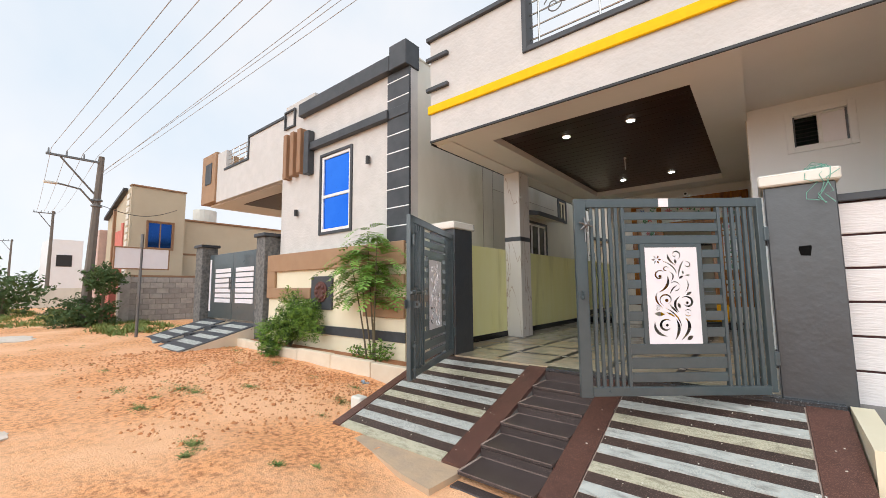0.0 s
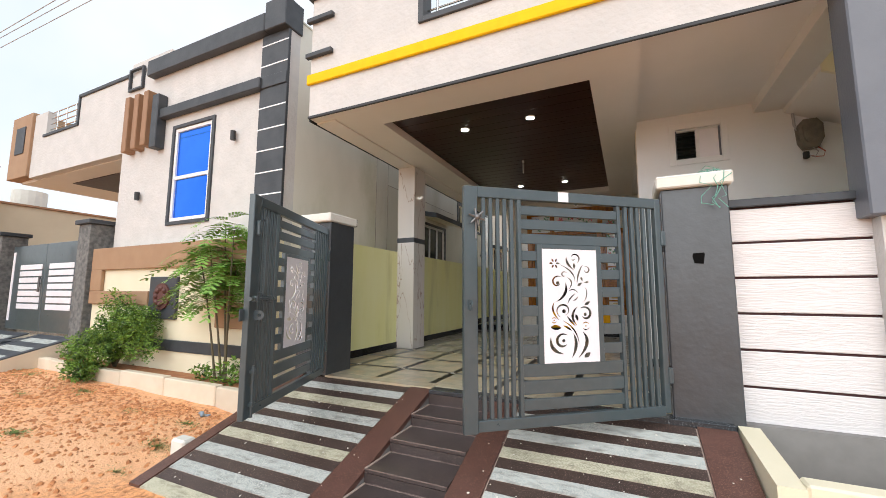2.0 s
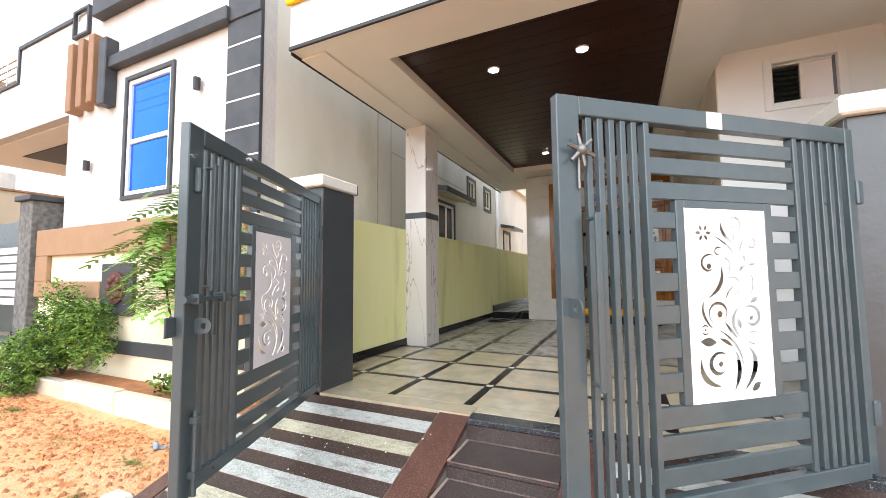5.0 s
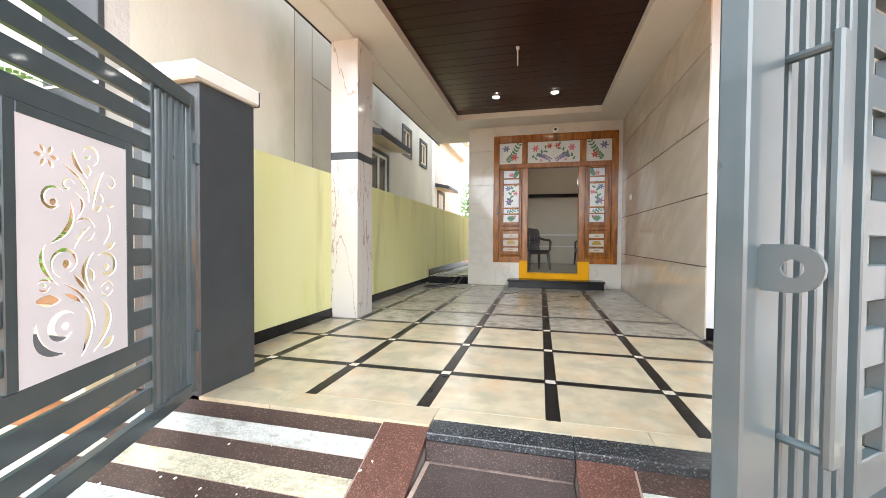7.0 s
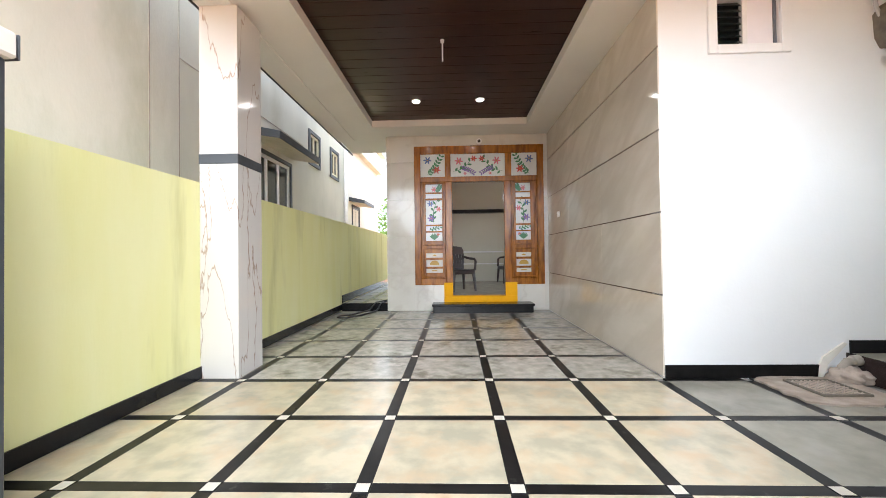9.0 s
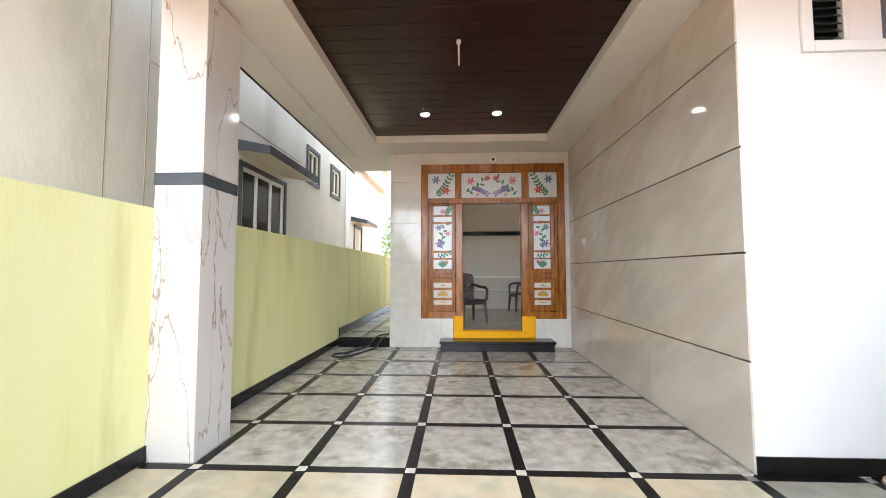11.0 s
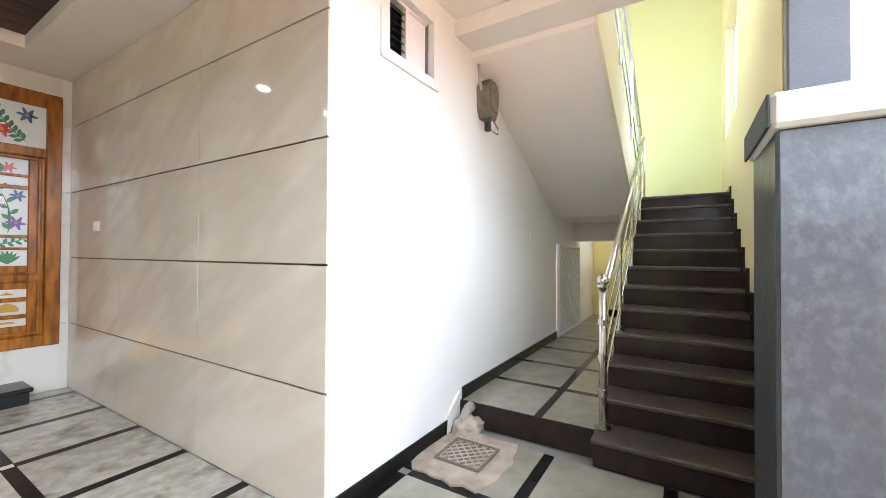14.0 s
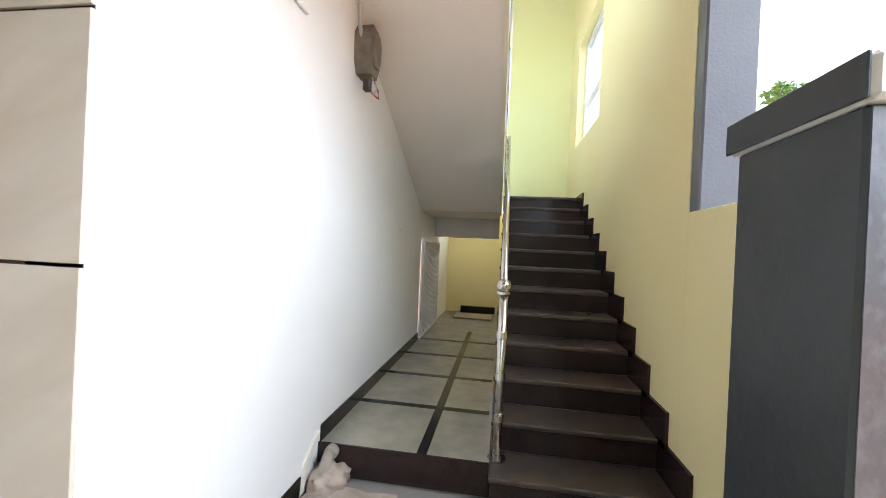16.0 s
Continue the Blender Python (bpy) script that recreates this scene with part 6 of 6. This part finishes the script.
structure("neighbour_steps", prism([(-2.0, 0.0), (-2.5, 0.0), (-2.5, -0.13), (-2.95, -0.13), (-2.95, -0.26), (-3.4, -0.26), (-3.4, -0.8), (-2.0, -0.8)], "x", -10.95, -10.55), M_GREY, "dark steps between two ramps", "steps")
structure("neighbour_carport_floor", box(-13.2, -2.0, -0.6, XA, 3.6, 0.06, 0), M_KOTA, "neighbour's carport floor", "floor")


# ---- plants ----
def leaf_cloud(bm, rng, c, r, count, size, hollow=0.1):
    """Small folded leaves scattered in an uneven blob."""
    c = Vector(c)
    made = 0
    while made < count:
        p = Vector((rng.uniform(-1, 1), rng.uniform(-1, 1), rng.uniform(-1, 1)))
        d = p.length
        lim = 0.74 + 0.55 * noise.noise(p.normalized() * 3.1 + c)
        if d > lim or d < hollow * lim:
            continue
        made += 1
        q = c + Vector((p.x * r[0], p.y * r[1], p.z * r[2]))
        a = Vector((rng.uniform(-1, 1), rng.uniform(-1, 1), rng.uniform(-0.6, 0.8))).normalized()
        b = a.cross(Vector((rng.uniform(-1, 1), rng.uniform(-1, 1), rng.uniform(-1, 1)))).normalized()
        n = a.cross(b)
        s = size * rng.uniform(0.6, 1.3)
        v = [bm.verts.new(q + k) for k in (-a * s, b * s * 0.42 + n * s * 0.12, a * s, -b * s * 0.42 + n * s * 0.12)]
        bm.faces.new((v[0], v[1], v[2]))
        bm.faces.new((v[0], v[2], v[3]))


def bush(name, label, category, clumps, m, size, stems, seed):
    rng = random.Random(seed)
    t = thing(name, label, category)
    bm = bmesh.new()
    for c, r, count in clumps:
        leaf_cloud(bm, rng, c, r, count, size)
    part("crown", bm, m, t)
    for a, b, r in stems:
        mid = (Vector(a) + Vector(b)) / 2 + Vector((rng.uniform(-0.05, 0.05), rng.uniform(-0.05, 0.05), 0.04))
        part("stem", tube([a, mid, b], r, 6, r * 0.5), M_BARK, t)
    return t


bush("garden_bush", "leafy bright green bush spilling over the kerb", "bush",
     [((-7.15, -2.28, 0.30), (0.55, 0.42, 0.50), 6500), ((-7.5, -2.45, 0.0), (0.48, 0.42, 0.40), 4200), ((-6.75, -2.25, 0.45), (0.42, 0.34, 0.34), 2600), ((-7.25, -2.3, 0.74), (0.28, 0.24, 0.26), 700),
      ((-7.4, -2.62, -0.22), (0.36, 0.26, 0.22), 1300), ((-6.5, -2.3, 0.15), (0.3, 0.28, 0.28), 800), ((-8.2, -2.3, 0.1), (0.5, 0.25, 0.22), 500)],
     M_LEAF, 0.022, [((-7.4, -2.2, -0.26), (-7.3 + 0.15 * k, -2.25, 0.35), 0.014) for k in range(-3, 4)], 3)


def feather_tree():
    rng = random.Random(11)
    t = thing("feathery_sapling", "young sapling with thin stems and feathery leaves", "tree")
    bm = bmesh.new()
    for k in range(5):
        base = Vector((-5.05 + 0.05 * k, -2.20 + 0.02 * (k % 3), -0.26))
        top = base + Vector((-0.42 + 0.15 * k + rng.uniform(-0.08, 0.08), rng.uniform(-0.25, 0.1), 1.45 + 0.22 * (k % 3) + rng.uniform(0, 0.3)))
        pts = [base + (top - base) * s + Vector((0.04 * math.sin(3 * s + k), 0, 0)) for s in np.linspace(0, 1, 7)]
        part("stem", tube(pts, 0.018, 6, 0.006), M_BARK, t)
        for f in range(26):
            s = 0.54 + 0.50 * f / 25
            o = base + (top - base) * s
            ang = rng.uniform(0, 2 * math.pi)
            d = Vector((math.cos(ang), math.sin(ang) * 0.6 - 0.1, rng.uniform(0.1, 0.5)))
            length = rng.uniform(0.36, 0.78)
            prev = o
            for q in range(1, 11):
                u = q / 10
                p = o + d * length * u + Vector((0, 0, -0.30 * length * u * u * 1.6))
                way = (p - prev).normalized()
                side = way.cross(Vector((0, 0, 1))).normalized()
                for sg in (1, -1):
                    for w in range(3):
                        tip = p + side * sg * (0.03 + 0.035 * w) * (1.1 - 0.6 * u) + way * 0.02 * w
                        s2 = 0.026
                        nn = Vector((rng.uniform(-0.3, 0.3), rng.uniform(-0.3, 0.3), 1)).normalized()
                        e1 = side * s2
                        e2 = way * s2 * 0.7
                        v = [bm.verts.new(tip + x) for x in (-e1, e2 + nn * 0.003, e1, -e2)]
                        bm.faces.new(v)
                prev = p
    part("crown", bm, M_LEAF_L, t)


feather_tree()
bush("low_shrub", "low green shrub at the foot of the sapling", "shrub", [((-4.75, -2.2, -0.10), (0.32, 0.22, 0.22), 260), ((-5.25, -2.22, -0.14), (0.2, 0.16, 0.14), 120)], M_LEAF, 0.035, [((-4.8, -2.2, -0.26), (-4.7, -2.2, 0.0), 0.008)], 5)
bush("bougainvillea", "dark shrub with reddish flowers at the street pole", "shrub", [((-17.4, -3.35, 1.3), (0.65, 0.7, 0.6), 2600), ((-17.7, -3.75, 0.15), (0.9, 1.2, 0.7), 4200)], M_FARLEAF, 0.055, [((-17.4, -3.4, -0.4), (-17.4, -3.35, 1.2), 0.06)], 6)
bush("passage_greenery", "green foliage behind the side passage", "bush", [((-4.5, 13.9, 2.2), (1.1, 0.8, 1.6), 1100)], M_LEAF_L, 0.09, [((-4.5, 13.9, -0.4), (-4.5, 13.9, 1.8), 0.05)], 7)
rng0 = random.Random(21)
for k in range(9):
    x, y = -27 - 4.0 * k + rng0.uniform(-2, 2), -5.4 - 0.9 * k + rng0.uniform(-1.2, 1.0)
    bush("roadside_bush", "dense dark green roadside bush", "bush", [((x, y, 0.8), (2.4, 2.0, 1.3 + 0.4 * (k % 3)), 1100), ((x - 1.5, y - 0.8, 0.3), (2.0, 1.6, 1.2), 600)], M_FARLEAF, 0.14, [((x, y, -0.4), (x, y, 0.6), 0.08)], 30 + k)
for k, (x, y, h) in enumerate(((-64, -7.6, 6.5), (-75, -17, 5.5), (-90, -24, 7.0), (-82, -30, 6.0), (-100, -12, 5.0), (-110, -35, 7.5))):
    bush("distant_tree", "dark leafy tree far down the road", "tree", [((x, y, h * 0.6), (4.0, 4.0, h * 0.42), 2600), ((x + 2, y - 3, h * 0.5), (3.5, 3.5, h * 0.3), 1500)], M_FARLEAF, 0.24, [((x, y, -0.5), (x, y, h * 0.6), 0.25)], 60 + k)
bush("far_palm_crown", "green treetop seen over the gate pillar", "tree", [((20.4, -14.1, 9.6), (1.0, 1.0, 0.7), 420)], M_LEAF_D, 0.16, [((20.4, -14.1, -0.5), (20.4, -14.1, 9.4), 0.12)], 80)
bush("far_street_bush", "green bush seen past the gate hinge", "bush", [((18.7, -16.5, 2.6), (1.8, 1.8, 1.8), 900)], M_LEAF, 0.14, [((18.7, -16.5, -0.5), (18.7, -16.5, 2.2), 0.08)], 81)


def grass():
    """Creeping grass mats and single tufts over the dirt, thicker by the far verge."""
    rng = random.Random(9)
    bm = bmesh.new()
    mats = [(-6.1, -4.5, 0.42, 420), (-5.75, -4.45, 0.3, 160), (-5.5, -5.1, 0.2, 200), (-5.9, -4.85, 0.15, 80), (-6.6, -5.05, 0.25, 110), (-3.95, -5.08, 0.17, 240), (-3.75, -5.2, 0.09, 90),
            (-5.4, -3.9, 0.22, 200), (-3.08, -4.76, 0.08, 70), (-6.7, -2.85, 0.24, 190), (-2.85, -4.55, 0.05, 30), (-4.0, -3.75, 0.12, 60), (-4.15, -3.35, 0.2, 170), (-4.4, -2.95, 0.2, 80),
            (-7.2, -3.3, 0.16, 60), (-5.3, -3.0, 0.2, 60), (-9.2, -2.7, 0.5, 260), (-8.6, -2.75, 0.4, 160), (-8.2, -4.9, 0.2, 60)]
    for k in range(40):
        mats.append((rng.uniform(-12, -4.2), rng.uniform(-7.0, -2.8), 0.06, 12))
    spots = [(x, y, r, n, 0.042, 0.34) for x, y, r, n in mats]
    for k in range(90):
        spots.append((rng.uniform(-18.5, -13.0), rng.uniform(-3.9, -2.0), 0.45, 45, 0.11, 1.0))
    for k in range(260):
        x = rng.uniform(-48, -19)
        spots.append((x, -4.6 + 0.12 * (x + 19) + rng.uniform(-1.6, 2.5), 1.0, 60, 0.12, 1.0))
    for x, y, r, n, size, rise in spots:
        for i in range(n * 2 if x > -12 else n):
            a, d = rng.uniform(0, 6.28), r * rng.random() ** 0.8 * (0.6 + 0.4 * math.sin(5 * i))
            px, py = x + d * math.cos(a) * 1.3, y + d * math.sin(a) * 0.65
            if -3.85 < px < 0.6 and py > -4.25:
                continue
            z = ground_height(px, py) - 0.004
            s = rng.uniform(0.5, 1.4) * size
            b, lean = rng.uniform(0, 6.28), rng.uniform(0.5, 1.3)
            dx, dy = math.cos(b), math.sin(b)
            w = s * 0.16
            v = [bm.verts.new(c) for c in ((px - dy * w, py + dx * w, z), (px + dy * w, py - dx * w, z), (px + dx * s * lean, py + dy * s * lean, z + s * rise * rng.uniform(0.5, 1.2)))]
            bm.faces.new(v)
    tagged(link("grass", bm, M_GRASS), "patches of creeping green grass on the dirt", "grass", kind="stuff")


grass()


def clods(name, m, label, seed, n, xr, yr, sizes):
    """Small angular lumps lying on the dirt."""
    rng = random.Random(seed)
    verts, faces = [], []
    for k in range(n):
        x, y = rng.uniform(*xr), yr[0] + (yr[1] - yr[0]) * rng.random() ** 0.5
        if -3.8 < x < 0.6 and y > -4.3:
            continue
        s, z, o = rng.choice(sizes) * rng.uniform(0.7, 1.2), ground_height(x, y) - 0.002, len(verts)
        verts += [(x + s * rng.uniform(0.5, 1.2) * dx, y + s * rng.uniform(0.5, 1.2) * dy, z + s * dz * rng.uniform(0.5, 1.1)) for dx, dy, dz in
                  ((1, 0, 0), (0, 1, 0), (-1, 0, 0), (0, -1, 0), (0.5, 0.4, 0.8), (-0.5, 0.3, 0.9), (0.0, -0.5, 0.7))]
        faces += [tuple(o + i for i in f) for f in ((0, 1, 4), (1, 5, 4), (1, 2, 5), (2, 3, 5), (3, 6, 5), (3, 0, 6), (0, 4, 6), (4, 5, 6))]
    me = bpy.data.meshes.new(name)
    me.from_pydata(verts, [], faces)
    me.materials.append(m)
    tagged(new(name, me), label, name, kind="stuff")


def paint_chips():
    """White paint and plaster flecks lying on the ramps."""
    rng = random.Random(23)
    verts, faces = [], []
    for k in range(120):
        x, y = rng.choice((rng.uniform(-3.5, -2.0), rng.uniform(-1.2, 0.4))), rng.uniform(-3.7, -2.35)
        z, s, a, o = -SLOPE * (YR - y) + 0.013, rng.uniform(0.003, 0.009), rng.uniform(0, 6.28), len(verts)
        for q in range(5):
            r = s * rng.uniform(0.6, 1.3)
            verts.append((x + r * math.cos(a + 1.257 * q), y + r * math.sin(a + 1.257 * q), z + SLOPE * r * math.sin(a + 1.257 * q)))
        verts.append((x, y, z + 0.004))
        faces += [(o + q, o + (q + 1) % 5, o + 5) for q in range(5)]
    me = bpy.data.meshes.new("paint_chips")
    me.from_pydata(verts, [], faces)
    me.materials.append(M_CAP)
    tagged(new("paint_chips", me), "white paint chips scattered on the granite ramps", "paint chips", kind="stuff")


paint_chips()
clods("pebbles", M_DIRT, "small orange pebbles on the dirt road", 17, 6000, (-11, -0.5), (-7.5, -2.65), (0.004, 0.006, 0.009, 0.013))
clods("soil_clods", M_CLOD, "dark crumbly earth clods along the planter kerb", 18, 6500, (-9.8, -3.9), (-5.6, -2.6), (0.005, 0.008, 0.012, 0.018, 0.026))
ZS = ground_height(-4.5, -2.72)
scrap = thing("plastic_scrap", "crumpled blue-grey plastic scrap on the dirt", "litter")
part("tube", tube([(-4.56, -2.70, ZS + 0.02), (-4.50, -2.72, ZS + 0.035), (-4.45, -2.75, ZS + 0.02)], 0.02, 8), M_SCRAP, scrap, "", True)
part("flap", prism([(-4.50, -2.74), (-4.42, -2.70), (-4.44, -2.66), (-4.52, -2.68)], "z", ZS + 0.002, ZS + 0.012), M_SCRAP, scrap)
litter = thing("stone_slab_piece", "broken pale stone piece beside the ramp", "stone")
part("stone", box(-3.98, -3.36, -0.56, -3.79, -3.23, -0.405, 0.02), M_CAP, litter)


# ---- street poles and wires ----
def pole(x, y, h, arm, label, lean=0.0):
    p = thing("electric_pole", label, "pole", "street poles", (x, y, -0.4))
    part("shaft", tube([(0, 0, 0), (0, lean, h)], 0.155, 8, 0.085), M_POLE, p)
    part("cross_arm", box(-0.04, -arm, h - 0.25, 0.04, 0.15, h - 0.18, 0.005), M_IRON, p)
    part("brace", tube([(0, lean, h - 1.5), (0, -arm * 0.72, h - 0.25)], 0.03, 6), M_IRON, p)
    for k in range(4):
        yy = -arm + 0.06 + (arm + 0.05) * k / 3
        part("insulator", tube([(0, yy, h - 0.18), (0, yy, h - 0.02)], 0.03, 8, 0.018), M_IRON, p)
    return p


pl = pole(-17.8, -3.75, 6.0, 1.25, "concrete electric pole with a braced cross arm", 0.14)
part("lamp_arm", tube([(0, 0.02, 4.3), (0, -0.35, 4.75), (0, -0.95, 4.85)], 0.03, 6), M_IRON, pl)
part("lamp_head", box(-0.06, -1.25, 4.80, 0.06, -0.9, 4.88, 0.02), M_CAP, pl, "slim street lamp head")
for z in (4.2, 4.4):
    part("clamp", tube([(0, 0.10, z), (0, 0.10, z + 0.06)], 0.16, 8), M_IRON, pl)
pole(-46, -1.9, 8.0, 1.2, "concrete electric pole far down the road")
pole(-75, -2.6, 8.0, 1.2, "concrete electric pole far down the road")
for i, (y0, y1) in enumerate(((-4.88, -4.7), (-4.5, -4.42), (-4.1, -4.0), (-3.72, -3.7))):
    for seg in (((-46, -2.3 - 0.4 * (1.5 - i), 7.4), (-17.8, y0, 5.6)), ((-17.8, y0, 5.6), (24, y1 + (y1 - y0) * 3, 5.9))):
        a, b = Vector(seg[0]), Vector(seg[1])
        pts = [a + (b - a) * s + Vector((0, 0, -0.35 * math.sin(math.pi * s))) for s in np.linspace(0, 1, 20)]
        solo("overhead_wire", tube(pts, 0.007, 5), M_WIRE, "dark overhead electric wire", "wire", "overhead wires")
for y0, y1, z0 in ((-3.6, -1.9, 5.0), (-3.55, -1.5, 5.1), (-3.5, -1.3, 5.0)):
    a, b = Vector((-17.8, y0, z0)), Vector((24, y1, 7.4))
    pts = [a + (b - a) * s + Vector((0, 0, -0.35 * math.sin(math.pi * s))) for s in np.linspace(0, 1, 20)]
    solo("overhead_wire", tube(pts, 0.006, 5), M_WIRE, "dark overhead electric wire", "wire", "overhead wires")

sb = thing("sign_board", "blank white sign board on a thin iron post", "sign")
part("post", tube([(-12.4, -3.55, -0.45), (-12.4, -3.55, 2.35)], 0.035, 8), M_IRON, sb)
part("board", box(-12.42, -4.10, 1.45, -12.38, -2.95, 1.98, 0.004), M_PANEL, sb)
for c in ((-4.10, -2.95, 1.43, 1.46), (-4.10, -2.95, 1.97, 2.0), (-4.12, -4.09, 1.43, 2.0), (-2.96, -2.93, 1.43, 2.0)):
    part("frame", box(-12.44, c[0], c[2], -12.37, c[1], c[3], 0.003), M_BROWN, sb)

# ---- second house down the road ----
h2 = thing("beige_house", "beige house with a blue window and red door front", "house")
XH = -21.0
part("tower", wall_mesh("x", XH - 0.2, XH, -1.95, 0.05, 1.55, 5.45, [(-1.38, -0.40, 2.75, 3.95)]), M_BEIGE, h2)
part("tower_front", prism([(XH - 4.0, 1.0), (XH, 1.0), (XH, 5.45), (XH - 0.6, 5.35), (XH - 4.0, 4.4)], "y", -2.02, -1.955), M_BEIGE, h2)
part("tower_back", box(XH - 4.0, -1.95, 1.0, XH - 0.2, 0.05, 4.4, 0), M_BEIGE, h2)
part("lower_wall", box(XH - 6, -1.6, -0.4, XH - 0.35, 7.0, 1.55, 0), M_BEIGE, h2)
part("wing", box(XH - 6, 0.05, 1.55, XH - 0.3, 7.0, 4.2, 0.01), M_BEIGE, h2)
part("wing_coping", box(XH - 6, 0.05, 4.2, XH - 0.22, 7.0, 4.28, 0.01), M_BROWN, h2)
part("wing_line", box(XH - 0.32, 0.05, 2.55, XH - 0.27, 7.0, 2.63, 0), M_BROWN, h2)
part("tower_coping", box(XH - 0.3, -2.05, 5.45, XH + 0.06, 0.08, 5.52, 0.01), M_BROWN, h2)
part("slant_trim", prism([(XH - 4.0, 4.35), (XH - 0.6, 5.3), (XH - 0.6, 5.42), (XH - 4.0, 4.47)], "y", -2.2, -2.02), M_GREY, h2, "dark slanting trim")
part("slant_post", box(XH - 2.6, -2.12, 1.0, XH - 2.4, -2.02, 4.7, 0), M_BROWN, h2)
part("door", box(XH - 2.2, -2.06, 1.0, XH - 1.2, -2.02, 3.6, 0.01), M_PINK, h2, "red door")
part("door_surround", box(XH - 1.15, -2.08, 1.0, XH - 0.85, -2.02, 3.9, 0.01), M_PINK, h2)
for k in range(12):
    part("quoin", box(XH - 0.5, -2.07, 1.6 + 0.3 * k, XH - 0.15, -2.02, 1.82 + 0.3 * k, 0.01), M_CAP, h2)
part("pink_wing", box(XH - 6.0, -2.3, 0.0, XH - 4.2, 3.0, 3.9, 0.02), M_PINKWALL, h2)
part("water_tank", tube([(XH - 2.0, 1.6, 4.2), (XH - 2.0, 1.6, 5.1)], 0.55, 16), M_CAP, h2, "white water tank")
framed_window("house_window", "blue glass window with dark frame on the beige house", "x", XH - 0.02, 1, -1.38, -0.40, 2.75, 3.95, M_BROWN, 0.05, M_BLUE_D, M_BROWN, (), (-0.89,), 0.05)
part("plinth", box(XH - 0.45, -1.7, 1.45, XH + 0.05, 7.0, 1.56, 0.01), M_BROWN, h2)

bw = thing("block_wall", "unplastered grey cement block wall with a pier", "wall")
XW = -18.3
part("mortar", box(XW - 0.16, -2.45, -0.5, XW - 0.012, 3.0, 1.40, 0), M_MORTAR, bw)
part("pier", box(XW - 0.25, -2.75, -0.5, XW + 0.06, -2.45, 1.45, 0.01), M_BLOCK, bw)
for r in range(9):
    for c in range(13):
        y0 = -2.45 + 0.42 * c - (0.21 if r % 2 else 0)
        y1 = y0 + 0.40
        y0, y1 = max(y0, -2.45), min(y1, 3.0)
        if y1 - y0 > 0.05:
            part("block", box(XW - 0.05, y0, -0.45 + 0.205 * r, XW + rng0.uniform(-0.008, 0.008), y1, -0.45 + 0.205 * r + 0.19, 0.006), M_BLOCK, bw)
part("brick_stub", box(XW - 1.6, -3.0, -0.4, XW - 0.3, -2.78, 0.9, 0.01), M_PINK, bw, "orange brick stub wall")
wh = thing("white_house", "small white house far down the road", "house")
part("ground_storey", box(-62, -1.0, -0.5, -56, 6.0, 3.2, 0.02), M_WHITE, wh)
part("upper", box(-62, -1.0, 3.2, -56, 1.6, 6.2, 0.02), M_WHITE, wh)
part("window", box(-56.02, -0.4, 3.4, -55.95, 0.8, 4.6, 0.01), M_BLACKRUB, wh, "dark window")
part("band", box(-56.05, 1.6, 2.9, -55.9, 6.0, 3.05, 0), M_GREY, wh)
structure("far_compound_wall", box(-40.2, -6.0, -0.5, -40.0, 2.0, 1.1, 0.01), M_CEMENT, "low grey boundary wall down the road", "wall")

oh = thing("opposite_house", "plain pale house across the street", "house")
part("storey", box(-19, -26, -0.5, -6, -20, 3.4, 0.02), M_CREAM, oh)
part("parapet", box(-19, -20.2, 3.4, -6, -20, 4.2, 0.02), M_GREY, oh)
part("balcony", box(-15, -20.0, 2.4, -9, -18.8, 2.6, 0.02), M_GREY, oh)
part("window", box(-13, -20.0, 0.6, -11.4, -19.95, 2.0, 0.01), M_DGLASS, oh)

oh = thing("opposite_house", "pale two-storey house far across the street", "house")
part("storey", box(-46, -30, -0.5, -27, -22, 4.4, 0.02), M_BEIGE, oh)
part("upper_storey", box(-43, -30, 4.4, -34, -23, 7.2, 0.02), M_CREAM, oh)
part("parapet", box(-46, -22.2, 4.4, -27, -22, 5.2, 0.02), M_GREY, oh)
for x in (-43.5, -39.0, -34.5, -30.0):
    part("window", box(x, -22.0, 1.2, x + 1.6, -21.95, 2.8, 0.01), M_DGLASS, oh)

# Flat patches for puddles, the sky reflection painted as a pale colour.
patch_rng = random.Random(5)
for x, y, rx, ry in ((-14.3, -5.6, 0.95, 0.42), (-5.46, -6.18, 0.22, 0.09)):
    edge = []
    for k in range(26):
        a = 2 * math.pi * k / 26
        q = patch_rng.uniform(0.82, 1.1)
        edge.append((x + rx * q * math.cos(a), y + ry * q * math.sin(a)))
    top = max(ground_height(px, py) for px, py in edge) + 0.004
    solo("cement_patch", prism(edge, "z", top - 0.05, top), M_PATCH, "pale patch for a puddle's sky reflection on the dirt road", "cement patch", "road patches")
slab = thing("broken_slab", "broken pinkish concrete slabs lying by the roadside", "rubble")
part("slab", prism([(-29.5, -0.35), (-26.5, -0.05), (-26.5, 0.06), (-29.5, -0.24)], "y", -3.6, -2.8), M_PINKWALL, slab)
part("slab", prism([(-29.0, -0.42), (-27.2, -0.30), (-27.2, -0.20), (-29.0, -0.32)], "y", -4.0, -3.3), M_BLOCK, slab)
a, b = Vector((-17.8, -3.6, 3.9)), Vector((-21.0, -0.3, 4.6))
cable = [a + (b - a) * q + Vector((0, 0, -0.35 * math.sin(math.pi * q))) for q in np.linspace(0, 1, 14)]
solo("service_cable", tube(cable, 0.012, 5), M_BLACKRUB, "thin black service cable from the pole to the house", "cable")
